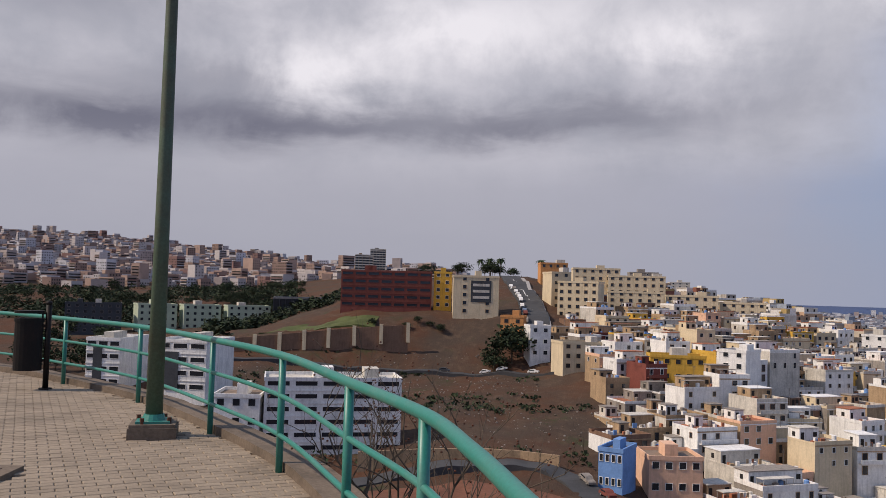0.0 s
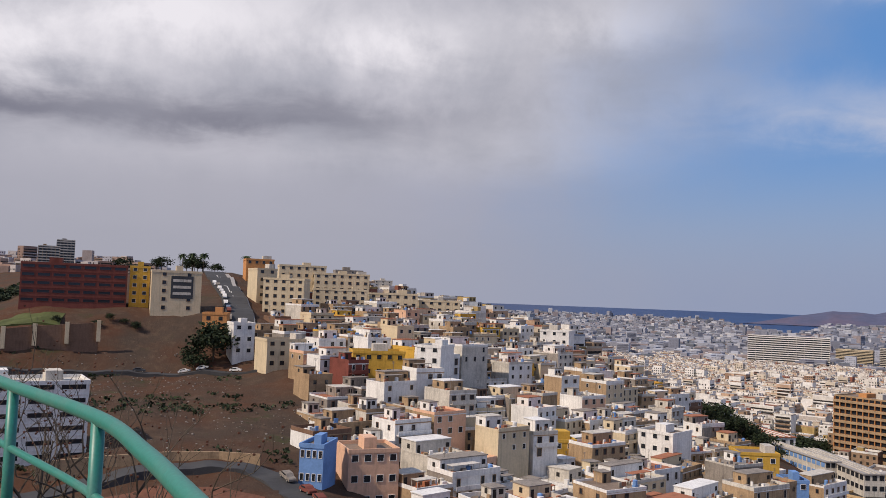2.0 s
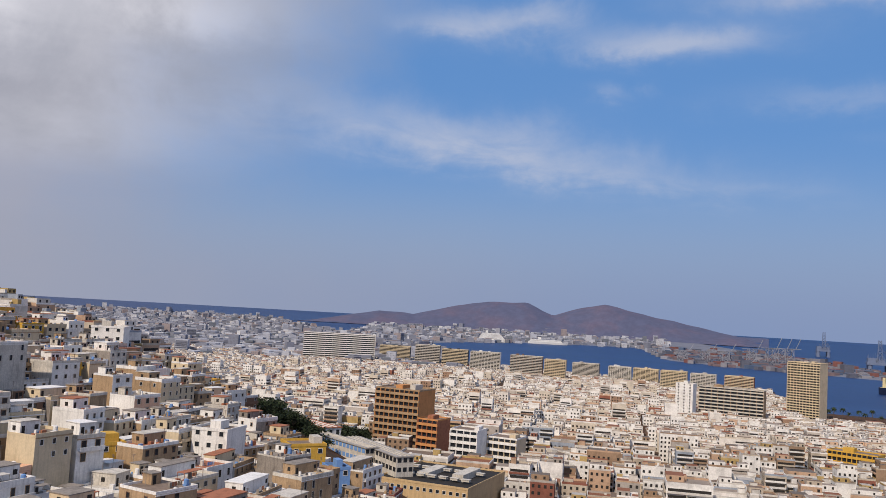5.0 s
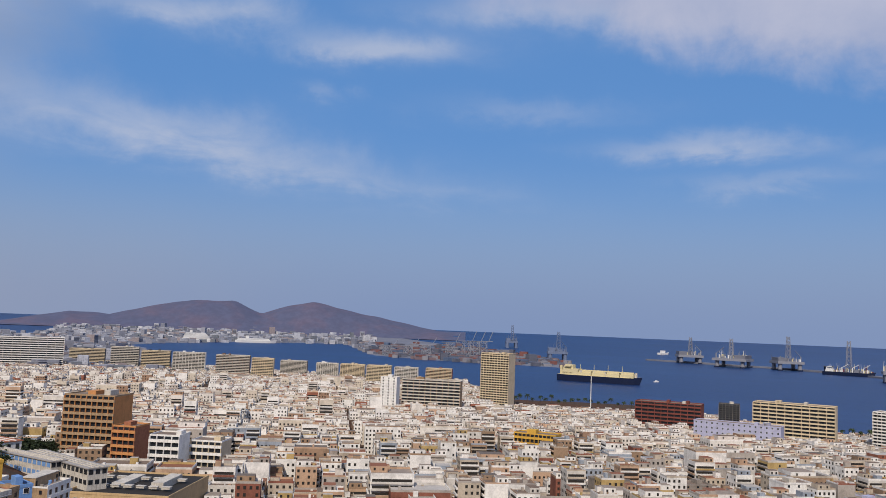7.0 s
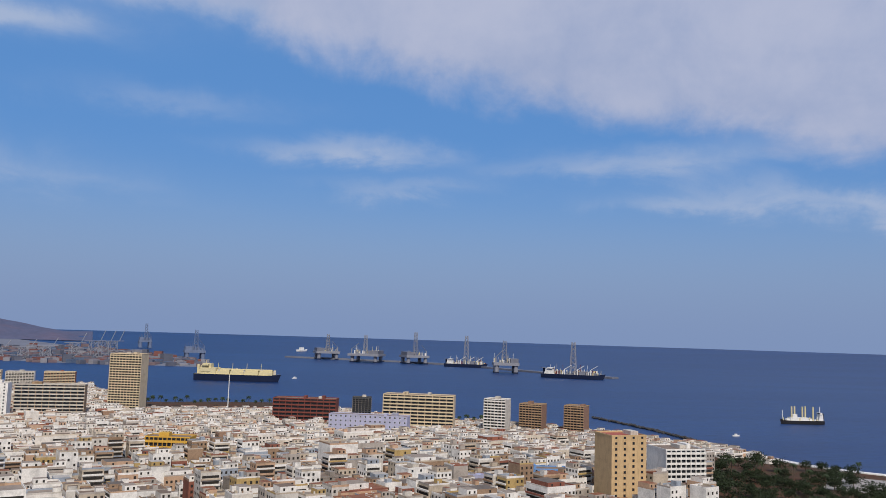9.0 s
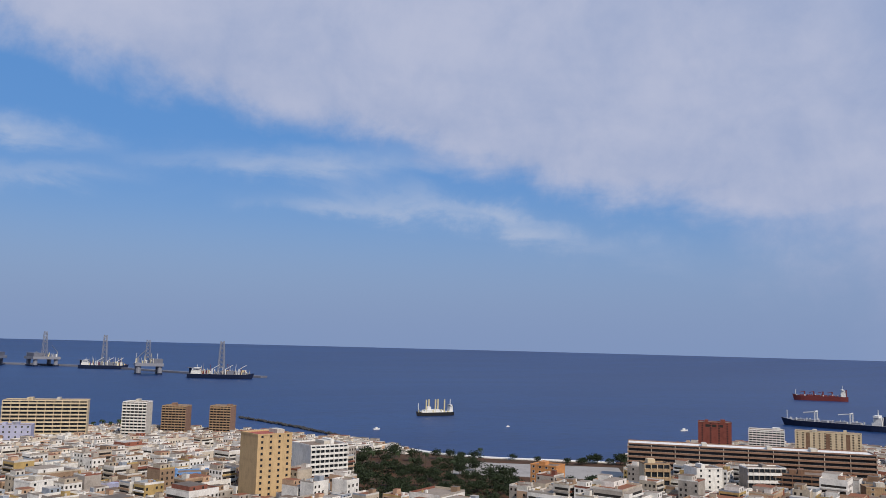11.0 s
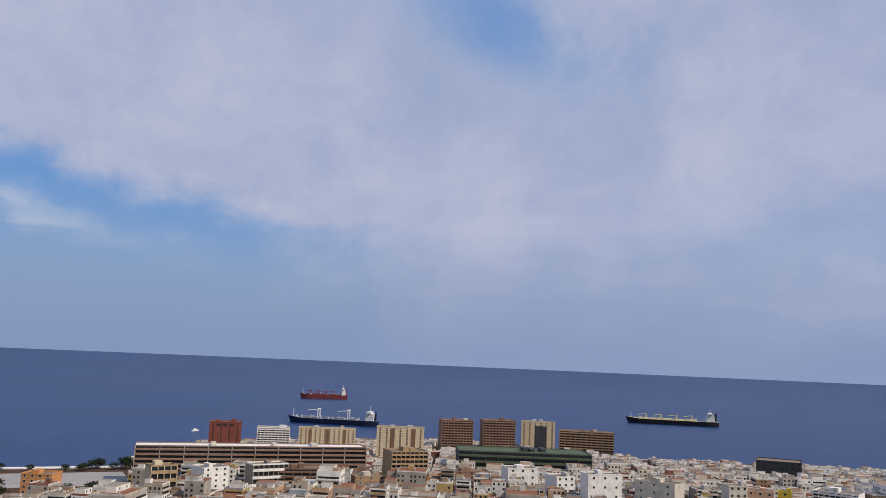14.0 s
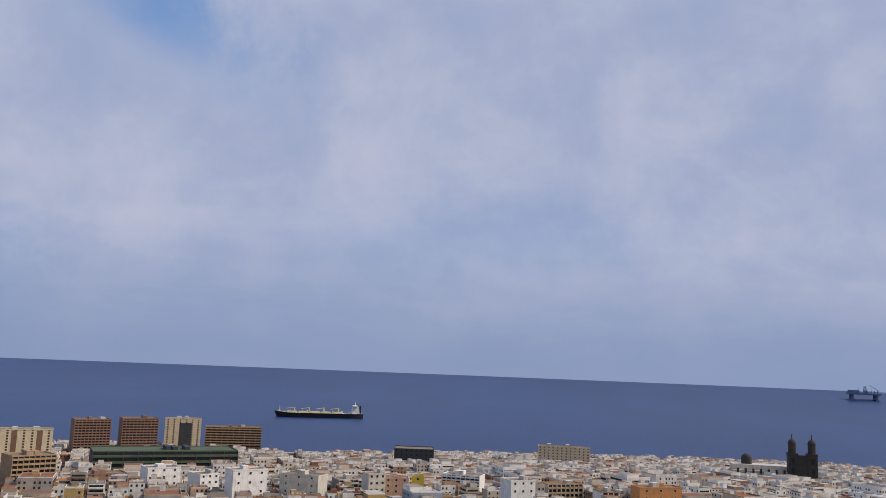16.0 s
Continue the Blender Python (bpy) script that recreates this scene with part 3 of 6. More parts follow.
def block(name, label, b0, b1, r, top, base, depth, mat, floors, style="grid", turn=0.0, category="building", trim="white", cols=None, group="", roof="roof", side=True, hut=True):
    """A building between two bearings at a distance, its top at an angle of sight and its foot at a height."""
    b = (b0 + b1) / 2
    c, s_ = math.cos(radians(turn)), abs(math.sin(radians(turn)))
    w = (2 * r * math.tan(radians((b1 - b0) / 2)) - depth * s_ * 0.9) / c
    w = max(w, 4.0)
    z1 = EYE + r * math.tan(radians(top))
    h = z1 - base
    ob = thing(name, facing(b, r + depth / 2, base, turn), label, category, group)
    part("wall", Shape().box(-w / 2, -depth / 2, -3, w / 2, depth / 2, h - 0.9), [MAT[mat]], ob)
    rim = Shape()
    for a in ((-w / 2 - 0.15, -depth / 2 - 0.15, w / 2 + 0.15, -depth / 2 + 0.2), (-w / 2 - 0.15, depth / 2 - 0.2, w / 2 + 0.15, depth / 2 + 0.15), (-w / 2 - 0.15, -depth / 2 + 0.2, -w / 2 + 0.2, depth / 2 - 0.2), (w / 2 - 0.2, -depth / 2 + 0.2, w / 2 + 0.15, depth / 2 - 0.2)):
        rim.box(a[0], a[1], h - 0.9, a[2], a[3], h)
    part("parapet", rim, [MAT[trim if style == "bands" else mat]], ob)
    part("roof", Shape().box(-w / 2 + 0.2, -depth / 2 + 0.2, h - 0.9, w / 2 - 0.2, depth / 2 - 0.2, h - 0.75), [MAT[roof]], ob)
    if hut:
        rnd = random.Random(name + label + str(b0))
        for _ in range(1 + int(w > 25) + int(w > 60)):
            hx, hw = rnd.uniform(-w * 0.35, w * 0.3), min(rnd.uniform(2.5, 5.5), w * 0.3)
            part("stair_hut", Shape().box(hx, -depth * 0.2, h - 0.75, hx + hw, depth * 0.25, h + rnd.uniform(1.2, 2.2)), [MAT[mat if rnd.random() < 0.6 else "offwhite"]], ob)
    fh = h / floors
    if style == "bands":
        for k in range(floors):
            z = k * fh
            if k > 0:
                part("balcony", Shape().box(-w / 2 - 0.3, -depth / 2 - 1.1, z - 0.15, w / 2 + 0.3, -depth / 2, z + fh * 0.33), [MAT[trim]], ob)
            part("window_band", Shape().box(-w / 2 + 0.4, -depth / 2 - 0.06, z + fh * 0.36, w / 2 - 0.4, -depth / 2 + 0.1, z + fh - 0.15), [MAT["glass"]], ob)
            if side and r < 800:
                for sx in ((1,) if turn >= 0 else (-1,)):
                    part("window_band", Shape().box(min(sx * w / 2, sx * (w / 2 + 0.05)), -depth / 2 + 1.0, z + fh * 0.40, max(sx * w / 2, sx * (w / 2 + 0.05)), depth / 2 - 1.0, z + fh * 0.85), [MAT["glass"]], ob)
        step = max(3.2, w / 10)
        n = int(w / step)
        back, out = -depth / 2 - 0.03, -depth / 2 - 1.0
        comb = [(w / 2 + 0.2, -depth / 2 - 0.002), (-w / 2 - 0.2, -depth / 2 - 0.002)]
        for j in range(n + 1):
            x = -w / 2 + j * w / n
            comb += [(x - 0.2, back), (x - 0.2, out), (x + 0.2, out), (x + 0.2, back)]
        piers = Shape().prism(list(reversed(comb)), 0, h - 0.95)
        piers.f = piers.f[1:]
        piers.m = piers.m[1:]
        part("pier_wall", piers, [MAT[mat]], ob)
    elif style == "ribbon":
        cols = cols or max(3, int(w / 6))
        for k in range(floors):
            z = k * fh + fh * 0.52
            cw = w / cols
            for j in range(cols):
                put_window(ob, -w / 2 + (j + 0.5) * cw, -depth / 2, z, cw * 0.78, fh * 0.34, 0, trim)
            part("string_course", Shape().box(-w / 2 - 0.08, -depth / 2 - 0.14, k * fh + fh * 0.92, w / 2 + 0.08, -depth / 2 - 0.002, k * fh + fh * 0.99), [MAT[trim]], ob)
            if side:
                fc = 1 if turn >= 0 else 3
                for j in range(2):
                    put_window(ob, w / 2 if fc == 1 else -w / 2, -depth / 2 + (j + 0.5) * depth / 2, z, depth * 0.38, fh * 0.34, fc, trim)
    else:
        cols = cols or max(2, int(w / 3.6))
        side = side and r < 450
        cols = cols if r < 600 else min(cols, max(2, int(w / 4.6)))
        for k in range(floors):
            z = k * fh + fh * 0.55
            for j in range(cols):
                put_window(ob, -w / 2 + (j + 0.5) * w / cols, -depth / 2, z, min(1.4, w / cols * 0.5), min(1.4, fh * 0.5), 0, trim)
            if side:
                n = max(1, int(depth / 4.5))
                fc = 1 if turn >= 0 else 3
                for j in range(n):
                    y = -depth / 2 + (j + 0.5) * depth / n
                    put_window(ob, w / 2 if fc == 1 else -w / 2, y, z, 1.2, min(1.4, fh * 0.5), fc, trim)
    return ob


def front_panel(ob, a0, a1, c0, c1, mat, name="recess", proud=0.06, label=""):
    """A panel on a front, by fractions of its width and height."""
    wall = next(c for c in ob.children if c.name.startswith("wall"))
    q = wall.data.vertices[0].co
    w, y, h = -q.x * 2, q.y, wall.data.vertices[4].co.z
    part(name, Shape().box(-w / 2 + a0 * w, y - proud, c0 * h, -w / 2 + a1 * w, y - 0.002, c1 * h), [MAT[mat]], ob, label)


PLAIN = -94.0
# the ridge
block("office_block", "long brick-red office block on a grey plinth above the slope", -4.49, 1.72, 370, 1.23, -7.0, 16, "brick", 5, "ribbon", cols=7, trim="brick", turn=-3)
PANEL = block("apartment_block", "tall cream block with a dark grey window panel", 2.95, 6.14, 358, 1.05, -8.6, 15, "cream", 5, "grid", cols=2, trim="tan", turn=3)
part("window_panel", Shape().box(-2.2, -7.62, 5.5, 6.4, -7.505, 14.6), [MAT["darkgrey"]], PANEL, "dark grey panel of ribbon windows")
for z in (7.0, 9.6, 12.2):
    part("window_strip", Shape().box(-1.4, -7.68, z, 5.6, -7.625, z + 1.1), [MAT["offwhite"]], PANEL)
block("apartment_block", "yellow rendered flats between larger blocks", 1.75, 2.95, 372, 1.25, -6.5, 12, "ochre", 5, "grid")
block("apartment_tower", "slim grey residential tower on the ridge", -2.59, -1.56, 900, 2.66, 10, 15, "grey", 13, "bands", trim="offwhite")
block("apartment_tower", "stepped tan apartment tower on the ridge", -3.6, -2.4, 860, 2.25, 9, 15, "tan", 10, "bands", trim="offwhite")
for b0, b1, r, top, base, dp, fl, tn in ((9.06, 10.9, 395, 1.45, -6, 14, 5, 18), (10.08, 13.15, 378, 0.85, -9.0, 14, 5, -12), (10.9, 14.15, 430, 1.76, -3, 15, 5, 5), (13.26, 17.06, 425, 1.30, -5, 14, 5, 4),
                                         (13.27, 16.94, 398, 0.27, -8, 12, 4, 3), (17.01, 20.36, 410, 0.11, -9, 13, 3, 3), (20.37, 23.23, 420, -0.26, -10, 13, 3, 3)):
    block("apartment_block", "plain cream social housing block with a flat roof", b0, b1, r, top, base, dp, "cream", fl, "grid", turn=tn, group="cream blocks on the ridge", trim="tan")
block("house", "low orange rendered house at the foot of a steep street", 6.31, 8.04, 338, -1.57, -17.5, 9, "orange", 2, trim="brown", turn=-8)
block("house", "white three-storey house beside a dark tree", 7.90, 9.65, 320, -2.16, -23, 10, "white", 3, turn=14)
block("house", "pale yellow corner block on a stone base", 9.71, 13.14, 298, -3.18, -25, 13, "cream", 3, turn=20, trim="tan")
# the hollow below the terrace
for b0, b1 in ((-17.64, -14.98), (-14.85, -12.25), (-12.09, -9.08)):
    block("apartment_block", "pale green stepped housing block with small windows", b0, b1, 480, -1.37, -30, 16, "green", 6, turn=10, group="green blocks in the hollow", trim="green")
block("apartment_block", "old dark grey flats among trees", -21.6, -18.3, 480, -1.38, -26, 14, "darkgrey", 5, trim="grey")
WING = block("clinic_wing", "white modern clinic building with dark slatted bays", -16.2, -11.25, 246, -3.64, -29, 20, "white", 4, "ribbon", cols=3, turn=-24, trim="white", roof="offwhite")
WING2 = block("clinic_wing", "white modern clinic wing with dark slatted bays", -20.2, -16.6, 262, -3.55, -29, 20, "white", 4, "ribbon", cols=3, turn=-24, trim="white", roof="offwhite")
for wing in (WING, WING2):
    wx = -wing.children[0].data.vertices[1].co.x
    part("slatted_bay", Shape().box(wx - 0.25, -8, 1.0, wx - 0.002, -1.5, 11.5), [MAT["darkgrey"]], wing, "dark slatted glazed bay")
    part("slatted_bay", Shape().box(wx * 0.55, -10.25, 1.0, wx * 0.05, -10.002, 11.5), [MAT["darkgrey"]], wing, "dark slatted glazed bay")
block("school_building", "white long building of stacked storeys and shaded galleries", -9.5, -0.2, 205, -6.0, -38, 14, "white", 6, "ribbon", cols=5, turn=4, trim="white", roof="offwhite")
block("school_annex", "white low annex with small windows", -12.5, -8.9, 205, -7.1, -37, 14, "white", 3, turn=-10, trim="darkgrey")
# houses on the hillside that stand out
block("house", "sky-blue painted house with white window surrounds", 12.99, 15.37, 178, -9.93, -39, 9, "blue", 2, cols=4, turn=-18)
block("house", "salmon-pink corner house with stone-framed windows", 15.31, 19.52, 186, -10.18, -45, 11, "pink", 3, cols=4, turn=16)
block("house", "bright yellow house with roof terraces", 15.88, 19.66, 270, -3.78, -25, 11, "ochre", 2, cols=5, turn=8, trim="ochre")
block("house", "white cube house beside a dark facade", 20.48, 22.92, 258, -3.27, -26, 11, "white", 4, cols=2, turn=-22)
block("house", "tall white blank house above the roofs", 28.65, 30.91, 400, -1.95, -23, 10, "white", 3, turn=-15)
block("house", "large white house with a blank gable", 35.22, 38.54, 268, -8.14, -51, 12, "white", 4, cols=3, turn=-28)
block("house", "ochre-yellow house with a white upper floor", 27.41, 31.22, 246, -9.1, -50, 11, "ochre", 3, cols=4, turn=18)
block("house", "mustard house with arched stair roof", 40.82, 43.79, 278, -8.95, -58, 11, "ochre", 3, turn=18)
block("house", "narrow light-blue house with a roof tower", 43.65, 45.48, 268, -10.35, -60, 8, "blue", 3, turn=20)
# the plain


def long_hall(name, label, near, far, width, top, high, wall, roof, floors, band="glass", category="building"):
    """A long building that runs away from the terrace: its left side faces us. near, far: bearing and distance of the ends of that side."""
    a, c = polar(*near), polar(*far)
    run = c - a
    length = run.length
    m = Matrix.Translation((a.x, a.y, top - high)) @ pose(0, 0, 0, 0, 0, math.degrees(math.atan2(run.y, run.x)))
    ob = thing(name, m, label, category)
    part("wall", Shape().box(0, -width, -6, length, 0, high - 0.4), [MAT[wall]], ob)
    part("roof", Shape().box(-0.5, -width - 0.5, high - 0.4, length + 0.5, 0.5, high), [MAT[roof]], ob)
    for k in range(1, 4):
        part("roof_seam", Shape().box(-0.5, -width * k / 4 - 0.2, high, length + 0.5, -width * k / 4 + 0.2, high + 0.35), [MAT[wall]], ob)
    fh = high / floors
    n = int(length / 3.4)
    for k in range(floors):
        for j in range(n):
            x = (j + 0.5) * length / n
            part("window", Shape().box(x - 1.2, 0.002, k * fh + fh * 0.34, x + 1.2, 0.09, k * fh + fh * 0.8), [MAT[band]], ob)
        for j in range(3):
            y = -(j + 0.5) * width / 3
            part("window", Shape().box(-0.09, y - 0.9, k * fh + fh * 0.34, -0.002, y + 0.9, k * fh + fh * 0.8), [MAT["glass"]], ob)
    return ob


long_hall("school_building", "long pale school building with blue windows and a flat roof", (46.4, 390), (42.77, 434), 7.0, -60.6, 8.0, "offwhite", "paleground", 2, "blue")
long_hall("school_building", "long pale school wing with a light grey sheet roof", (48.5, 374), (44.95, 424), 8.5, -61.2, 8.0, "offwhite", "paleground", 2)
long_hall("hall", "white hall with a long terracotta roof beside a dark park", (43.34, 458), (40.22, 503), 13.0, -62.0, 7.0, "white", "terracotta", 1)
block("apartment_block", "large orange-brown apartment block with stacked balconies", 46.9, 50.8, 525, -5.12, -91, 22, "orange", 12, "bands", turn=-28, trim="tan")
block("apartment_block", "lower brown balcony block", 49.8, 51.9, 500, -7.0, -91, 16, "terracotta", 8, "bands", turn=-28, trim="orange")
block("apartment_block", "white apartment block with striped balconies", 52.0, 54.4, 470, -7.56, -91, 16, "white", 8, "bands", turn=-20)
block("apartment_block", "cream apartment block with striped balconies", 54.5, 57.0, 480, -7.9, -92, 16, "cream", 7, "bands", turn=-20)
MARKET = block("market_hall", "broad ochre building with a flat dark roof of skylights", 47.3, 56.0, 362, -11.1, -90, 48, "sand", 3, "grid", turn=-22, cols=14, roof="shade")
for k in range(14):
    x, y = -18 + 5.3 * (k % 7), -13 + 18 * (k // 7)
    h = MARKET.children[0].data.vertices[4].co.z + 0.15
    part("skylight", Shape().box(x, y, h, x + 3.4, y + 2.2, h + 0.8).box(x - 0.2, y - 0.2, h + 0.8, x + 3.6, y + 2.4, h + 0.95), [MAT["offwhite"]], MARKET, "pale roof skylight")
block("apartment_slab", "very long white slab of flats across the plain", 41.83, 46.57, 1540, -1.69, PLAIN, 22, "offwhite", 14, "bands", side=False, hut=False)
for b0, b1, r, top, mat, fl in ((46.9, 49.0, 1620, -2.30, "darkgrey", 12), (49.3, 51.0, 1600, -2.13, "grey", 12), (51.1, 52.9, 1560, -2.32, "darkgrey", 12), (53.0, 55.07, 1500, -2.37, "white", 14), (55.69, 57.88, 1440, -2.46, "brown", 13), (57.96, 59.43, 1400, -2.60, "cream", 13), (59.81, 61.6, 1500, -2.70, "grey", 12),
                                (62.16, 63.67, 1480, -2.78, "white", 12), (63.75, 65.41, 1460, -2.80, "cream", 12), (65.49, 67.19, 1350, -2.82, "cream", 13), (67.35, 68.98, 1410, -2.88, "white", 11), (69.44, 71.25, 1470, -2.87, "terracotta", 9)):
    block("apartment_tower", "balconied apartment tower along the harbour front", b0, b1, r, top, PLAIN, 16, mat, fl, "bands", trim="offwhite" if mat in ("white", "brown", "grey") else "cream", group="harbour front towers", turn=-8)
block("apartment_block", "wide grey-beige apartment block near the harbour", 67.9, 71.95, 950, -3.64, PLAIN, 18, "tan", 10, "bands", trim="offwhite", turn=-10)
block("apartment_tower", "slim white apartment tower in the town", 66.47, 67.75, 910, -3.55, PLAIN, 14, "white", 13, "grid", cols=4, turn=-15)
block("hotel_tower", "tall cream tower of twenty storeys at the harbour", 73.15, 75.4, 1060, -1.70, PLAIN, 22, "cream", 22, "bands", turn=-22, trim="cream")
block("office_block", "yellow-framed office block with dark glass", 75.5, 78.6, 655, -6.84, PLAIN, 16, "ochre", 4, "bands", trim="ochre", turn=-18)
block("hotel", "dark red hotel block with a white roof line", 83.3, 87.6, 870, -4.35, PLAIN, 20, "brick", 8, "bands", trim="brick", turn=-10)
block("office_block", "lilac-grey low office building with square windows", 86.94, 92.35, 800, -5.36, PLAIN, 16, "lilac", 5, "grid", cols=18, turn=-12)
block("apartment_block", "orange rendered block crowning the ridge", 8.7, 10.7, 470, 2.05, 2, 13, "orange", 4, turn=8, trim="tan")
block("apartment_tower", "slim pale tower behind the ridge", 17.2, 18.6, 800, 0.95, -12, 14, "offwhite", 9, turn=8)
block("apartment_block", "grey stepped flats behind the ridge", 14.6, 16.6, 620, 1.55, 0, 14, "grey", 5, turn=8)
block("office_tower", "slim grey office tower with a blank core", 88.47, 89.72, 960, -4.2, PLAIN, 14, "grey", 11, "bands", trim="darkgrey")
block("office_block", "wide cream office block with continuous window bands", 90.5, 95.36, 850, -3.96, PLAIN, 20, "cream", 11, "bands", trim="cream", turn=-8)
block("sports_hall", "low hall with a faded blue sheet roof", -8.9, -4.9, 470, -0.75, -16, 22, "darkgrey", 1, "bands", trim="grey", roof="blue", hut=False)
block("apartment_tower", "white balconied tower by the sea", 97.25, 99.0, 860, -4.06, PLAIN, 18, "offwhite", 12, "bands", turn=-18)
block("apartment_tower", "brown brick tower by the sea", 99.6, 101.37, 900, -4.3, PLAIN, 18, "clay", 11, "bands", trim="tan", turn=-18)
block("apartment_tower", "brown brick tower by the sea", 102.54, 104.14, 895, -4.3, PLAIN, 18, "clay", 11, "bands", trim="tan", turn=-18)
block("apartment_tower", "tan apartment tower with a red flat roof", 104.55, 107.79, 500, -6.03, -93, 20, "sand", 13, "grid", cols=4, trim="tan", turn=30, roof="redroof")
block("apartment_block", "white terraced apartment block beside the park", 107.85, 111.4, 545, -6.7, -93, 24, "white", 10, "bands", turn=30)
block("apartment_block", "pale blue low apartment block", 99.22, 102.87, 560, -8.42, -93, 14, "blue", 4, "grid", turn=10)
block("apartment_block", "orange and cream narrow block beside the park", 123.55, 125.76, 548, -7.65, PLAIN, 14, "orange", 7, "grid", turn=-24)
RED_TOWER = block("office_tower", "square brick-red tower with openings at the top", 134.16, 136.18, 870, -4.45, PLAIN, 18, "brick", 12, "grid", cols=4, trim="brick", side=False)
block("apartment_tower", "white and grey striped block by the sea", 137.19, 139.26, 880, -4.75, PLAIN, 18, "white", 10, "bands")
TWIN = block("apartment_block", "cream twin apartment block by the sea", 139.85, 143.55, 880, -4.7, PLAIN, 16, "cream", 10, "grid", trim="tan")
CREAM_TOWER = block("apartment_tower", "cream tower with recessed dark columns", 144.94, 148.07, 790, -4.48, PLAIN, 18, "cream", 15, "grid", cols=7, trim="brown")
block("apartment_block", "brown rounded balcony block in the town", 145.41, 148.35, 615, -5.97, PLAIN, 20, "tan", 10, "bands", trim="tan", turn=20)
for b0, b1, r, top in ((149.0, 151.28, 940, -3.84), (151.74, 154.07, 955, -3.73)):
    block("apartment_tower", "brown brick balcony tower by the sea", b0, b1, r, top, PLAIN, 20, "clay", 12, "bands", trim="clay", group="brown towers by the sea", turn=12)
DARK_CORE = block("office_tower", "beige tower with a dark recessed centre", 154.48, 156.69, 980, -3.72, PLAIN, 20, "cream", 12, "grid", cols=6, trim="darkgrey")
block("apartment_block", "beige twin block with pitched roof edges", 156.98, 160.48, 1000, -4.17, PLAIN, 18, "clay", 8, "bands", trim="tan")
block("apartment_block", "very long low apartment block with a pale roof", 129.7, 144.4, 655, -5.95, PLAIN, 22, "offwhite", 8, "bands", trim="clay", turn=6, roof="white")
block("apartment_block", "long dark brown balcony block", 137.37, 142.93, 588, -7.27, PLAIN, 18, "brown", 7, "bands", trim="brown", turn=4)
block("car_park", "long dark green car-park building with open decks", 150.04, 159.12, 720, -5.71, PLAIN, 40, "darkgrey", 5, "bands", trim="deckgreen", turn=8, roof="deckgreen")
block("auditorium", "black glass cube building at the shore", 169.17, 171.78, 860, -5.23, PLAIN, 30, "darkgrey", 4, "grid", trim="darkgrey", side=False, hut=False)
block("apartment_block", "pale yellow row of flats near the shore", 178.62, 182.0, 945, -4.68, PLAIN, 16, "cream", 6, "grid")
block("apartment_block", "white stepped apartment block with wide windows", 172.4, 175.2, 640, -6.75, PLAIN, 16, "white", 9, "bands", turn=-15)
# shade inside the red tower's top openings, put on as flat panels
for a in (0.22, 0.42, 0.62):
    front_panel(RED_TOWER, a, a + 0.13, 0.86, 0.95, "shade", "opening", label="dark panel for the shade of a square opening")
# recess shade put on as proud dark panels, nothing is set back
front_panel(DARK_CORE, 0.40, 0.74, 0.02, 0.88, "darkgrey", label="dark glazed recess")
for a in (0.28, 0.72):
    front_panel(CREAM_TOWER, a, a + 0.1, 0.05, 0.99, "brown", label="dark panel for the shade of a recessed column")
for a in (0.2, 0.5, 0.8):
    front_panel(TWIN, a - 0.03, a + 0.03, 0.05, 0.99, "brown", label="dark panel for the shade of a recessed column")
# larger town buildings among the small houses
mix = random.Random(8)
b = 130.5
while b < 187:
    wide = mix.uniform(1.5, 3.2)
    mat = mix.choice(("white", "white", "offwhite", "tan", "pink", "clay", "cream", "white", "grey", "orange"))
    words = {"white": "white", "offwhite": "grey-white", "tan": "tan", "pink": "pale pink", "clay": "brown", "cream": "cream", "grey": "grey", "orange": "orange"}[mat]
    r = mix.uniform(545, 640)
    if not 168.5 < b < 175.5:
        block("town_block", f"{words} town building with a cluttered flat roof", b, b + wide, r, mix.uniform(-7.4, -6.6) - (0.35 if b < 150 else 0), PLAIN, mix.uniform(11, 17), mat, mix.choice((5, 6)), mix.choice(("grid", "grid", "bands")), turn=mix.choice((-28, 18, 24, 30)), trim=mix.choice(("white", "tan", "offwhite")), cols=3, group="larger town blocks")
    b += wide + mix.uniform(0.2, 1.3)
block("town_block", "narrow bright yellow stair tower", 170.4, 171.2, 600, -7.0, PLAIN, 7, "yellow", 6, cols=1, side=False)
block("town_block", "pale pink rendered town building", 168.6, 170.2, 590, -7.1, PLAIN, 12, "pink", 6, cols=3)
b = 58.0
while b < 103:
    wide = mix.uniform(1.6, 3.0)
    mat = mix.choice(("white", "white", "offwhite", "tan", "lilac", "white", "grey"))
    words = {"white": "white", "offwhite": "grey-white", "tan": "tan", "lilac": "pale blue-grey", "grey": "grey"}[mat]
    block("town_block", f"{words} town building with a cluttered flat roof", b, b + wide, mix.uniform(478, 560), mix.uniform(-9.6, -8.6), -93, mix.uniform(10, 15), mat, 4, "grid", turn=mix.choice((-30, 22, 30, 34)), trim=mix.choice(("white", "tan", "offwhite")), cols=3, group="larger town blocks")
    b += wide + mix.uniform(1.0, 3.4)

# ---- the quarters of small houses ----


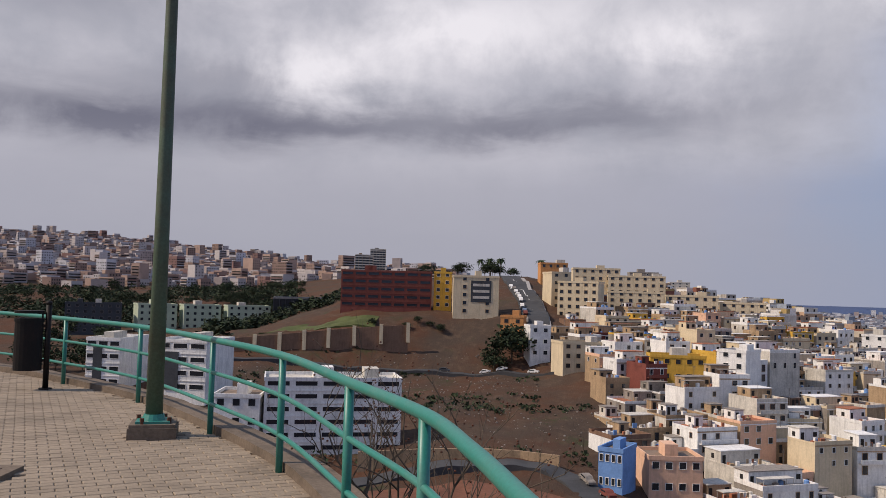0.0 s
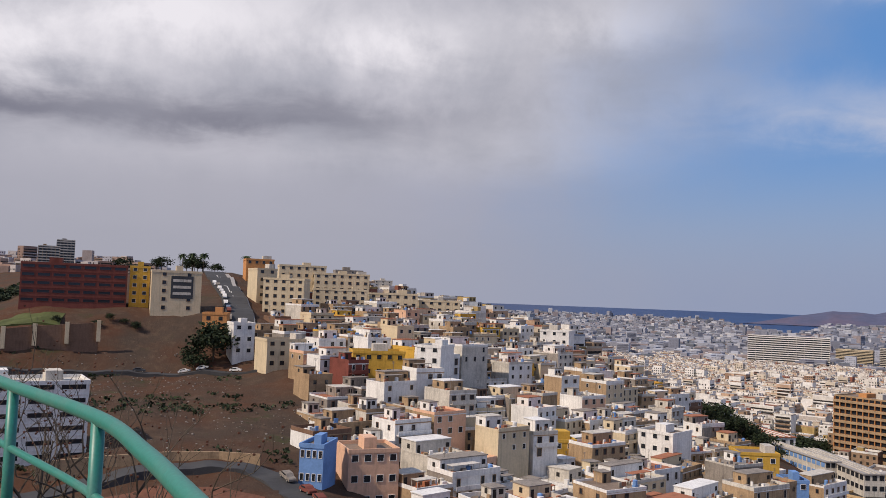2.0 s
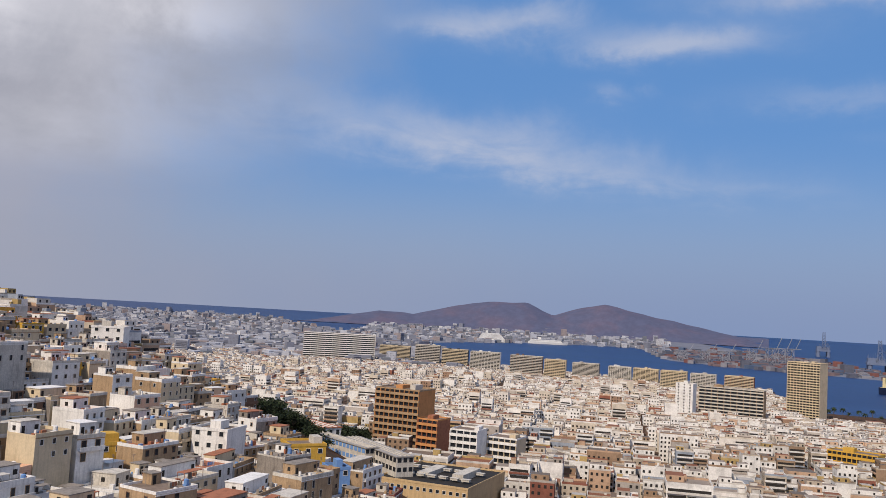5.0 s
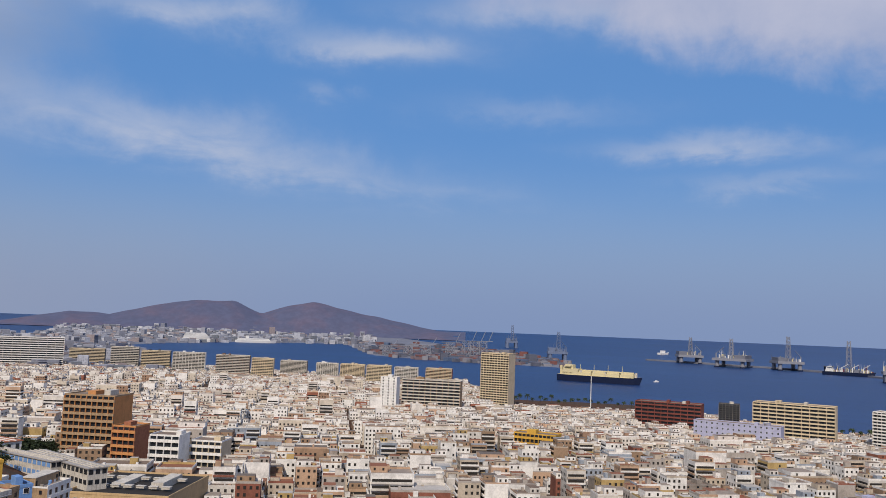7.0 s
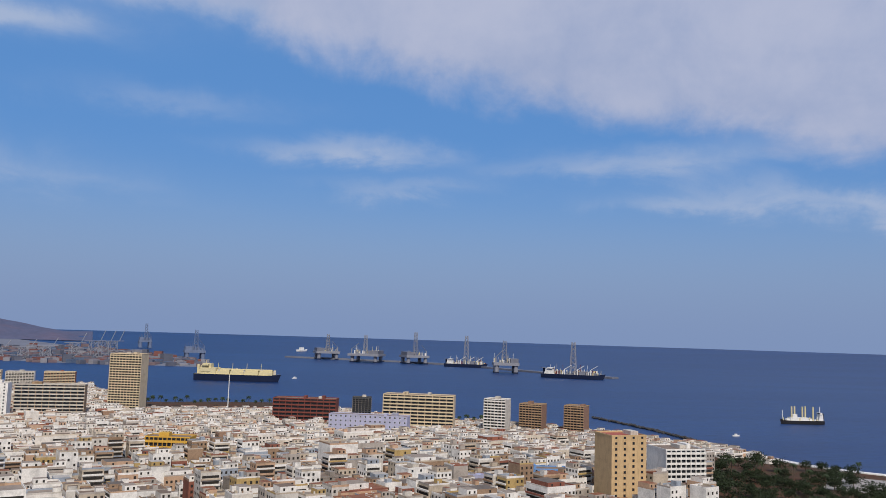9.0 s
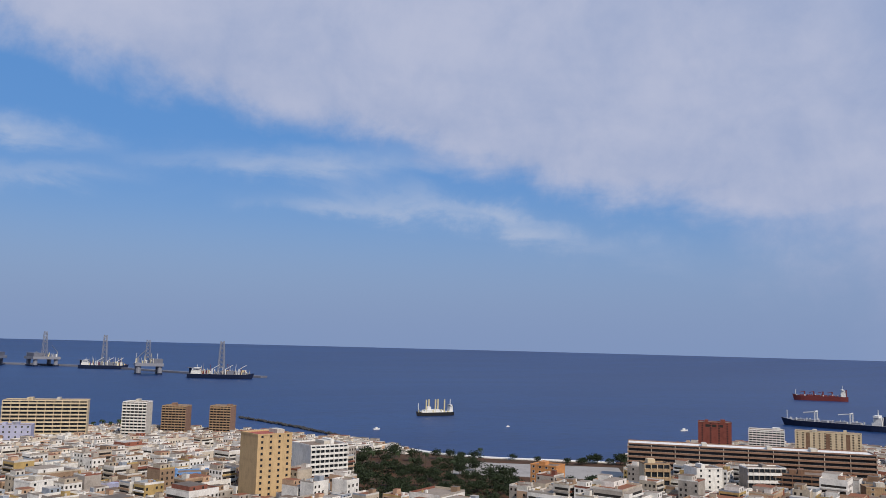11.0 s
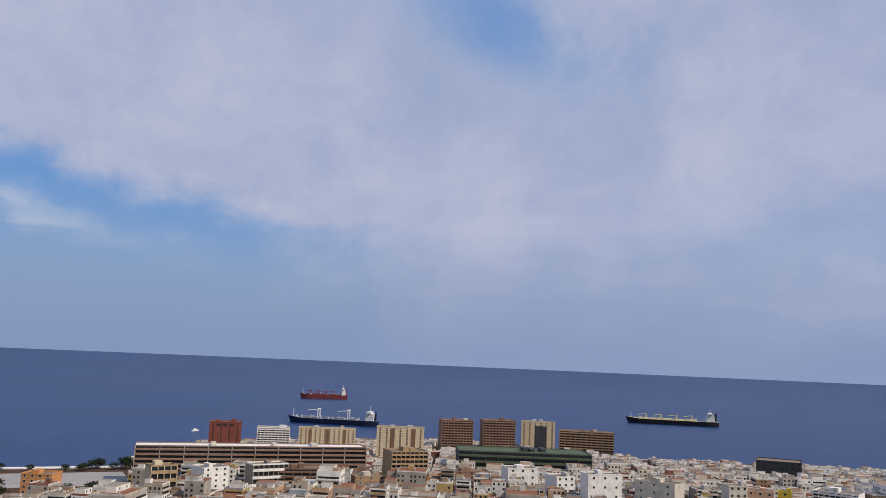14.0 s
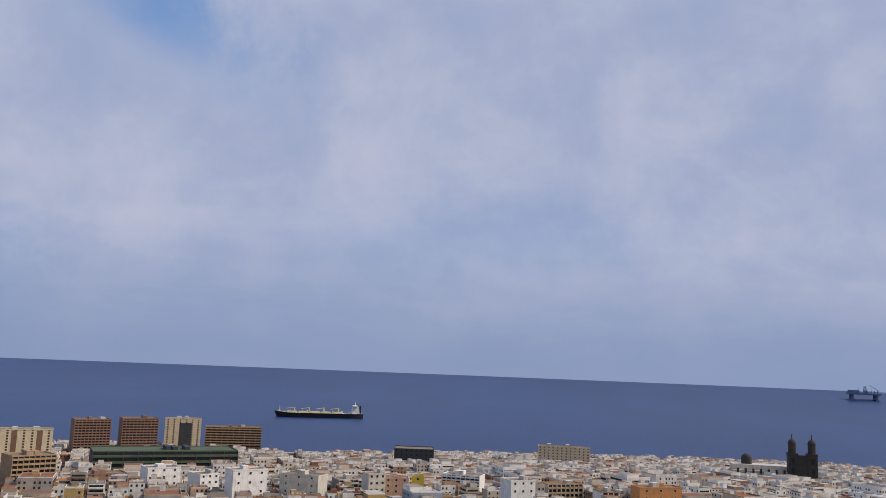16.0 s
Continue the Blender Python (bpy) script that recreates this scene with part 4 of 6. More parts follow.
def town_mesh(name, houses, mats, label, roofs=True, windows=True):
    """Many houses in one mesh: body with parapet, stair hut, tank and windows. houses: (x, y, z, w, d, h, angle, seed)."""
    s = Shape()
    for x, y, z, w, d, h, ang, seed in houses:
        rnd = random.Random(seed)
        m = pose(x, y, z, 0, 0, ang)
        s.box(-w / 2, -d / 2, -8, w / 2, d / 2, h, 0, 1, m)
        if roofs:
            t, p = 0.25, rnd.uniform(0.6, 1.1)
            s.box(-w / 2, -d / 2, h, w / 2, -d / 2 + t, h + p, 0, None, m).box(-w / 2, d / 2 - t, h, w / 2, d / 2, h + p, 0, None, m)
            s.box(-w / 2, -d / 2 + t, h, -w / 2 + t, d / 2 - t, h + p, 0, None, m).box(w / 2 - t, -d / 2 + t, h, w / 2, d / 2 - t, h + p, 0, None, m)
            hx = rnd.uniform(-w / 2 + 0.3, w / 2 - 3.2)
            hy = rnd.uniform(-d / 2 + 0.3, d / 2 - 3.2)
            if rnd.random() < 0.8:
                s.box(hx, hy, h, hx + rnd.uniform(2.2, 4.5), hy + rnd.uniform(2.5, 4), h + rnd.uniform(2.2, 3.0), 0, 1, m)
            if rnd.random() < 0.55:
                uw, ud = w * rnd.uniform(0.4, 0.75), d * rnd.uniform(0.45, 0.8)
                ux, uy = rnd.choice((-1, 1)) * (w - uw) / 2 * 0.96, rnd.choice((-1, 1)) * (d - ud) / 2 * 0.96
                s.box(ux - uw / 2, uy - ud / 2, h, ux + uw / 2, uy + ud / 2, h + 2.9, 0, 1, m)
                for q in range(2):
                    qx = ux + (q - 0.5) * uw * 0.5
                    s.pane(qx - 0.5, uy - ud / 2 - 0.04, h + 0.9, qx + 0.5, h + 2.2, 2, m)
            for q in range(rnd.choice((0, 1, 2, 3))):
                tx, ty = rnd.uniform(-w / 2 + 0.4, w / 2 - 1.8), rnd.uniform(-d / 2 + 0.4, d / 2 - 1.8)
                s.box(tx, ty, h, tx + rnd.uniform(0.4, 1.6), ty + rnd.uniform(0.3, 1.4), h + rnd.uniform(0.5, 1.7), 0, None, m)
            if rnd.random() < 0.5:
                tx, ty = rnd.uniform(-w / 2 + 0.5, w / 2 - 1.5), rnd.uniform(-d / 2 + 0.5, d / 2 - 1.5)
                s.box(tx, ty, h, tx + 1.1, ty + 1.1, h + 1.5, 0, None, m)
        if windows:
            fl = max(1, int(h / 3.1))
            near = Vector((-x, -y, 0)).normalized()
            for face in range(4):
                if rnd.random() < 0.15:
                    continue
                a = radians(ang + 90 * face)
                out = Vector((math.sin(a), -math.cos(a), 0))
                if out.dot(near) < 0.05:
                    continue
                ww, dd = (w, d) if face % 2 == 0 else (d, w)
                mm = m @ pose(0, 0, 0, 0, 0, 90 * face)
                n = max(2, int(ww / 2.6))
                wide = rnd.random() < 0.35
                for k in range(fl):
                    z0 = k * 3.1 + 1.0
                    if wide:
                        s.pane(-ww / 2 + 0.8, -dd / 2 - 0.06, z0, ww / 2 - 0.8, z0 + 1.3, 2, mm)
                        s.box(-ww / 2 + 0.3, -dd / 2 - 0.9, z0 - 1.0, ww / 2 - 0.3, -dd / 2, z0 - 0.1, 0, None, mm)
                    else:
                        for j in range(n):
                            if rnd.random() < 0.82:
                                xx = -ww / 2 + (j + 0.5) * ww / n
                                s.pane(xx - 0.62, -dd / 2 - 0.05, z0 - 0.1, xx + 0.62, z0 + 1.4, 2, mm)
    return tagged(new(name, s.mesh(name, mats)), label, "buildings", "", "stuff")


TAKEN = []
for ob in list(scene.collection.objects):
    if ob.parent is None and ob.type == "EMPTY":
        wall = next(c for c in ob.children if c.name.startswith("wall"))
        lo, hi = wall.data.vertices[0].co, wall.data.vertices[2].co
        mid = Matrix.Translation((-(lo.x + hi.x) / 2, -(lo.y + hi.y) / 2, 0))
        TAKEN.append((mid @ ob.matrix_world.inverted(), (hi.x - lo.x) / 2 + 4.5, (hi.y - lo.y) / 2 + 4.5))


def is_free(p, margin=0.0):
    for inv, dx, dy in TAKEN:
        q = inv @ Vector((p[0], p[1], 0))
        if abs(q.x) < dx + margin and abs(q.y) < dy + margin:
            return False
    return True


def in_park(b, r):
    return (111.4 < b < 122.8 and 470 < r < 760) or (122 < b < 130 and 555 < r < 760) or (38.3 < b < 47 and 370 < r < 610) or (45 < b < 50 and 350 < r < 500) or (74.5 < b < 84 and r > 1060)


def plain_houses():
    """Blocks of a street grid on the plain, split by distance."""
    rnd = random.Random(5)
    near, mid = [], []
    axis = -62.0
    ca, sa = math.cos(radians(axis)), math.sin(radians(axis))
    step_u, step_v = 13.0, 12.0
    for iu in range(-150, 150):
        for iv in range(-150, 150):
            if (iu % 7 == 3 or iv % 9 == 4) and rnd.random() < 0.75:
                continue
            u, v = iu * step_u + rnd.uniform(-1, 1), iv * step_v + rnd.uniform(-1, 1)
            x, y = u * ca - v * sa, u * sa + v * ca
            r = math.hypot(x, y)
            b = math.degrees(math.atan2(x, y))
            if b < -100:
                b += 360
            if not (33 < b < 203) or r < 395 or r > 1750 or r > shore(b) - (30 if r < 1400 else 60):
                continue
            g = lay(b, r)
            if g > -70 and b < 52:
                continue
            if b < 45 and r < 520:
                continue
            if in_park(b, r) or not is_free((x, y)):
                continue
            h = rnd.choice((2, 2, 3, 3, 3, 4, 4, 5, 6)) * 3.1 + rnd.uniform(0, 1.0)
            if r > 640:
                h = rnd.choice((1, 2, 2, 2, 3, 3)) * 3.1 + rnd.uniform(0, 1.2)
            if b > 150 and r < 760:
                h = rnd.choice((2, 3, 3, 4, 5)) * 3.1
            cap = 95.6 - r * 106.5 / min(shore(b), 1250)
            h = min(h, max(3.3, cap))
            if b < 72 and 640 < r < 1300 and rnd.random() < 0.06:
                h += rnd.uniform(6, 12)
            wu, wv = step_u * rnd.uniform(0.75, 1.0), step_v * rnd.uniform(0.75, 1.0)
            if rnd.random() < 0.10 and is_free((x, y), 8):
                wu, wv, h = wu * rnd.uniform(1.5, 2.4), wv * rnd.uniform(1.3, 1.9), h + (4 if r < 760 and r < shore(b) - 160 else 0)
            row = (x, y, g, wu, wv, h, axis + rnd.uniform(-2, 2), rnd.random())
            (near if r < 640 else mid).append(row)
    return near, mid


NEAR_TOWN, MID_TOWN = plain_houses()
TOWN = [MAT["sunlit_town"], MAT["roofs"], MAT["shade"]]
town_mesh("town_houses", NEAR_TOWN, TOWN, "crowded white and pastel flat-roofed town houses on the plain")
town_mesh("town_houses", MID_TOWN, [MAT["bright_town"], MAT["roofs"], MAT["shade"]], "white flat-roofed houses in sun-brightened colours reaching to the shore")


def scattered(seed, count, b0, b1, r0, r1, lo, hi, size, port=False):
    rnd = random.Random(seed)
    rows = []
    for _ in range(count):
        b = rnd.uniform(b0, b1)
        r = math.sqrt(rnd.uniform(r0 * r0, r1 * r1))
        if port:
            a, z = float(np.interp(b, *PORT_NEAR)) + 20, sea_height(r) + 2.5
            if r < a or r > float(np.interp(b, *PORT_FAR)) - 20:
                continue
        else:
            if r > shore(b) - 60:
                continue
            z = ground_height(b, r)
        p = polar(b, r)
        w = rnd.uniform(0.7, 1.5) * size
        rows.append((p.x, p.y, z, w, rnd.uniform(0.7, 1.2) * size, rnd.uniform(lo, hi) * (2.2 if rnd.random() < 0.06 else 1), rnd.uniform(-60, -20) if rnd.random() < 0.6 else rnd.uniform(0, 90), rnd.random()))
    return rows


# walls, roofs and panes all in haze-tinted colours
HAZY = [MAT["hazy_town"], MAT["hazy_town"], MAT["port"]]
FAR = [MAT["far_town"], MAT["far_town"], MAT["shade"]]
town_mesh("far_houses", scattered(1, 3600, -36, 4, 880, 2300, 5, 11, 13), FAR, "haze-tinted rows of flats climbing a distant slope", roofs=False)
town_mesh("far_houses", scattered(2, 6500, 15, 53, 1500, 4300, 5, 13, 16), HAZY, "haze-tinted low town on the isthmus", roofs=False)
town_mesh("port_buildings", scattered(3, 2000, 42, 66, 2500, 4700, 5, 15, 19, True), HAZY, "haze-tinted white port town below the hills", roofs=False)
town_mesh("port_buildings", scattered(4, 900, 65, 79, 2330, 3600, 3, 10, 20, True), [MAT["quay_town"]] * 3, "haze-tinted sheds and stacks on the container quay", roofs=False, windows=False)


HOUSE_LOOKS = [("white", 22), ("offwhite", 12), ("tan", 24), ("grey", 7), ("cream", 14), ("brown", 8), ("pink", 6), ("ochre", 6), ("brick", 7)]
HOUSE_WORDS = {"white": "white rendered", "offwhite": "weathered off-white", "tan": "unpainted tan", "grey": "bare concrete", "cream": "cream", "brown": "brown", "pink": "salmon-pink", "ochre": "ochre-yellow", "brick": "brick-red"}


def roof_room(x0, y0, x1, y1, z, high, door=True):
    """A room on a roof: walls, an overhanging slab, a door and a window in its front."""
    s = Shape().box(x0, y0, z, x1, y1, z + high, 0).box(x0 - 0.18, y0 - 0.18, z + high, x1 + 0.18, y1 + 0.18, z + high + 0.2, 2)
    if door:
        s.box(x0 + 0.4, y0 - 0.05, z + 0.02, x0 + 1.25, y0 + 0.05, z + 2.0, 1)
    if x1 - x0 > 3.2:
        s.box(x1 - 1.6, y0 - 0.05, z + 0.9, x1 - 0.5, y0 + 0.05, z + 2.0, 1)
    if y1 - y0 > 3.5:
        s.box(x0 - 0.05, (y0 + y1) / 2 - 0.5, z + 0.9, x0 + 0.05, (y0 + y1) / 2 + 0.5, z + 2.0, 1)
    return s


def hillside_house(m, w, d, h, look_name, seed):
    """One stacked cube house: wall, set-back upper floor, roof, parapet, stair hut, tanks, clutter and windows."""
    rnd = random.Random(seed)
    fl = max(1, int(h / 3.0))
    ob = thing("house", m, f"{HOUSE_WORDS[look_name]} flat-roofed house of {('one', 'two', 'three', 'four', 'five', 'six')[min(fl, 6) - 1]} storeys stacked on the hillside", "house", "hillside houses")
    mat = MAT[look_name]
    side = MAT[rnd.choice((look_name, look_name, look_name, "offwhite", "tan", "white", "grey"))]
    body = Shape().box(-w / 2, -d / 2, -9, w / 2, d / 2, h)
    for k in (3, 4, 5):
        body.m[k] = 1
    body.box(-w / 2 - 0.05, -d / 2 - 0.12, h - 0.35, w / 2 + 0.05, -d / 2, h - 0.1, 2)
    part("wall", body, [mat, side, MAT[rnd.choice((look_name, "white", "white", "tan"))]], ob)
    t, p = 0.22, rnd.uniform(0.6, 1.1)
    kind = rnd.random()
    if kind < 0.62:
        back = d * rnd.uniform(0.35, 0.62)
        x0, x1 = rnd.choice(((-w / 2 + 0.05, w / 2 - 0.05), (-w / 2 + 0.05, w * rnd.uniform(0.0, 0.25)), (-w * rnd.uniform(0.0, 0.25), w / 2 - 0.05)))
        up = roof_room(x0, d / 2 - back, x1, d / 2 - 0.05, h + 0.08, rnd.uniform(2.5, 3.0))
        part("upper_floor", up, [MAT[rnd.choice((look_name, look_name, "white", "tan", "cream"))], MAT["shade"], MAT[rnd.choice(("offwhite", "white", "terracotta", "grey"))]], ob)
        deep = d - back
    else:
        deep = d
        hw, hd = rnd.uniform(2.4, 3.6), rnd.uniform(2.8, 4.0)
        hx = rnd.uniform(-w / 2 + 0.4, w / 2 - hw - 0.4)
        part("stair_hut", roof_room(hx, d / 2 - hd - 0.4, hx + hw, d / 2 - 0.4, h + 0.08, rnd.uniform(2.2, 2.6)), [MAT[rnd.choice((look_name, "white", "tan", "offwhite"))], MAT["shade"], MAT["grey"]], ob)
    rim = Shape().box(-w / 2 - 0.06, -d / 2 - 0.06, h, w / 2 + 0.06, -d / 2 + t, h + p).box(-w / 2, d / 2 - t, h, w / 2, d / 2, h + p)
    rim.box(-w / 2 - 0.06, -d / 2 + t, h, -w / 2 + t, d / 2 - t, h + p * rnd.choice((1, 1, 0.6))).box(w / 2 - t, -d / 2 + t, h, w / 2 + 0.06, d / 2 - t, h + p)
    part("parapet", rim, [MAT[rnd.choice((look_name, look_name, "white", "offwhite"))]], ob)
    part("roof", Shape().box(-w / 2 + t, -d / 2 + t, h, w / 2 - t, d / 2 - t, h + 0.08), [MAT[rnd.choice(("roof", "roof", "terracotta", "terracotta", "grey", "offwhite"))]], ob)
    y0, y1 = -d / 2 + 0.5, -d / 2 + max(1.2, deep - 1.6)
    for _ in range(rnd.choice((0, 1, 1, 2))):
        tx, ty = rnd.uniform(-w / 2 + 0.9, w / 2 - 0.9), rnd.uniform(y0 + 0.3, y1)
        tank = Shape().box(tx - 0.5, ty - 0.5, h + 0.08, tx + 0.5, ty + 0.5, h + 0.45)
        tank.tube([(tx, ty, h + 0.45), (tx, ty, h + 1.55)], 0.55, 10).tube([(tx, ty, h + 1.55), (tx, ty, h + 1.7)], 0.5, 10, 0, 0.4)
        part("water_tank", tank, [MAT[rnd.choice(("offwhite", "white", "grey", "blue"))]], ob)
    junk = Shape()
    for _ in range(rnd.choice((3, 5, 7, 9))):
        x, y = rnd.uniform(-w / 2 + 0.4, w / 2 - 1.6), rnd.uniform(y0, y1)
        junk.box(x, y, h + 0.08, x + rnd.uniform(0.3, 1.4), y + rnd.uniform(0.3, 1.1), h + rnd.uniform(0.4, 1.5), rnd.randrange(4))
    if rnd.random() < 0.5:
        x, y = rnd.uniform(-w / 2 + 1, w / 2 - 1), rnd.uniform(-d / 2 + 1, d / 2 - 1)
        top = h + rnd.uniform(4.5, 6.5)
        junk.tube([(x, y, h), (x, y, top)], 0.05, 5, 1)
        for k in range(3):
            junk.box(x - 0.6 + 0.1 * k, y - 0.03, top - 0.2 - 0.3 * k, x + 0.6 - 0.1 * k, y + 0.03, top - 0.14 - 0.3 * k, 1)
    if rnd.random() < 0.35:
        x = rnd.uniform(-w / 2 + 0.6, 0)
        for k in range(rnd.choice((3, 4, 5))):
            junk.box(x + 0.75 * k, y0 + 0.6, h + 0.9, x + 0.75 * k + 0.6, y0 + 0.64, h + 1.85, rnd.choice((0, 0, 2, 3)))
    part("roof_clutter", junk, [MAT["white"], MAT["grey"], MAT["terracotta"], MAT["blue" if rnd.random() < 0.3 else "tan"]], ob)
    if rnd.random() < 0.3:
        s = Shape()
        y2 = y0 + 2.4
        s.box(-w / 2 + 0.4, y0, h + 2.2, w * 0.1, y2, h + 2.32)
        for x in (-w / 2 + 0.6, w * 0.1 - 0.2):
            for y in (y0 + 0.1, y2 - 0.2):
                s.box(x - 0.05, y, h + 0.08, x + 0.05, y + 0.1, h + 2.2)
        part("roof_canopy", s, [MAT[rnd.choice(("terracotta", "grey", "offwhite"))]], ob)
    n = max(2, int(w / 3.0))
    trim = rnd.choice(("white", "offwhite", "brown", "tan", look_name))
    hh, ww = rnd.choice((1.2, 1.4, 1.6)), rnd.choice((0.9, 1.1, 1.3))
    tall = rnd.random() < 0.25
    for k in range(max(0, fl - 2), fl):
        z = h - (fl - k) * 3.0 + 1.7
        for j in range(n):
            if rnd.random() < 0.88:
                put_window(ob, -w / 2 + (j + 0.5) * w / n, -d / 2, z - (0.3 if tall else 0), ww, 2.0 if tall else hh, 0, trim)
        if k == fl - 1 and rnd.random() < 0.4:
            part("balcony", Shape().box(-w / 2 + 0.4, -d / 2 - 0.95, z - 1.75, w / 2 - 0.4, -d / 2, z - 1.55).box(-w / 2 + 0.4, -d / 2 - 1.0, z - 1.75, w / 2 - 0.4, -d / 2 - 0.88, z - 0.75), [mat], ob)
        if k >= fl - 1 and rnd.random() < 0.3:
            for j in range(2):
                put_window(ob, -w / 2, -d / 2 + (j + 0.5) * d / 2, z, 0.9, 1.2, 3, trim)
    return ob


def hillside():
    rnd = random.Random(11)
    spots = []
    axis = 16.0
    ca, sa = math.cos(radians(axis)), math.sin(radians(axis))
    for iu in range(-50, 60):
        for iv in range(-50, 60):
            u, v = iu * 11.6 + rnd.uniform(-1.0, 1.0), iv * 11.8 + rnd.uniform(-1.2, 1.2)
            x, y = u * ca - v * sa, u * sa + v * ca
            r = math.hypot(x, y)
            b = math.degrees(math.atan2(x, y))
            left = float(np.interp(r, [150, 185, 215, 240, 300, 340, 420], [16, 14.5, 13.8, 13.2, 12.9, 9.9, 10.6]))
            right = float(np.interp(r, [150, 250, 300, 312, 400, 480, 600], [58, 54, 50, 38.3, 38.2, 37.5, 34]))
            if not (left < b < right and 165 < r < 640) or (iv % 6 == 0 and rnd.random() < 0.6) or not is_free((x, y), -0.2) or (b < 21 and r < 205):
                continue
            spots.append((r, b, x, y))
    spots.sort()
    rest = []
    for k, (r, b, x, y) in enumerate(spots):
        g = lay(b, r)
        fl = rnd.choice((1, 2, 2, 3, 3, 4)) if r < 330 else rnd.choice((1, 2, 2, 3))
        h = fl * 3.0 + rnd.uniform(0.1, 0.8)
        w, d = rnd.uniform(9.0, 11.6) * rnd.choice((0.75, 1, 1, 1, 1.25)), rnd.uniform(8.6, 11.8)
        ang = axis + rnd.choice((0, 0, 0, 9, -9)) + rnd.uniform(-3, 3)
        name = rnd.choices([a for a, _ in HOUSE_LOOKS], [c * (1.8 if a in ("white", "cream", "pink", "ochre") and r < 255 else 1) for a, c in HOUSE_LOOKS])[0]
        if b < 17.5 and r < 262 or b < 11.5:
            name, h = rnd.choice(("tan", "brown", "grey", "tan", "offwhite")), min(h, rnd.choice((3.3, 6.3)))
        if k < 240:
            hillside_house(pose(x, y, g - 0.5 + rnd.uniform(-1.6, 0.6), 0, 0, ang), w, d, h, name, k)
        else:
            rest.append((x, y, g - 0.5, w, d, h, ang, rnd.random()))
    town_mesh("hillside_roofs", rest, TOWN, "stacked flat-roofed houses higher on the hillside")


hillside()

# ---- the terrace ----


def smooth_path(pts, n=8):
    out = []
    p = [Vector(q) for q in pts]
    for i in range(len(p) - 1):
        a, b, c, d = p[max(i - 1, 0)], p[i], p[i + 1], p[min(i + 2, len(p) - 1)]
        for k in range(n):
            t = k / n
            out.append(0.5 * ((2 * b) + (c - a) * t + (2 * a - 5 * b + 4 * c - d) * t * t + (3 * b - a - 3 * c + d) * t ** 3))
    out.append(p[-1])
    return out


EDGE = smooth_path([(-13, 18.0, 0), (-9.6, 16.5, 0), (-7.0, 14.9, 0), (-5.25, 13.33, 0), (-3.53, 11.5, 0), (-2.08, 9.25, 0), (-1.06, 7.4, 0), (-0.34, 5.4, 0), (0.11, 4.11, 0), (0.27, 3.2, 0), (0.36, 2.5, 0), (0.52, 1.2, 0), (0.72, 0.2, 0), (0.78, -0.8, 0), (0.5, -1.55, 0), (-0.2, -2.05, 0), (-1.4, -2.4, 0), (-4.0, -3.0, 0)])


def offset(path, d):
    """The path moved sideways, to its left seen along its run."""
    out = []
    for i, p in enumerate(path):
        t = (path[min(i + 1, len(path) - 1)] - path[max(i - 1, 0)]).normalized()
        out.append(p + Vector((-t.y, t.x, 0)) * d)
    return out


def strip(a, b, z0, z1):
    """A solid strip between two paths."""
    v, f = [], []
    for p, q in zip(a, b):
        j = 0.012 * noise.noise(p * 2.3)
        v += [(p.x, p.y, z0), (q.x, q.y, z0), (q.x, q.y, z1 + j), (p.x, p.y, z1 + j)]
    for i in range(len(a) - 1):
        k = 4 * i
        f += [(k, k + 1, k + 5, k + 4), (k + 1, k + 2, k + 6, k + 5), (k + 2, k + 3, k + 7, k + 6), (k + 3, k, k + 4, k + 7)]
    return v, f


def edge_x(y):
    return float(np.interp(y, [p.y for p in reversed(EDGE)], [p.x for p in reversed(EDGE)]))


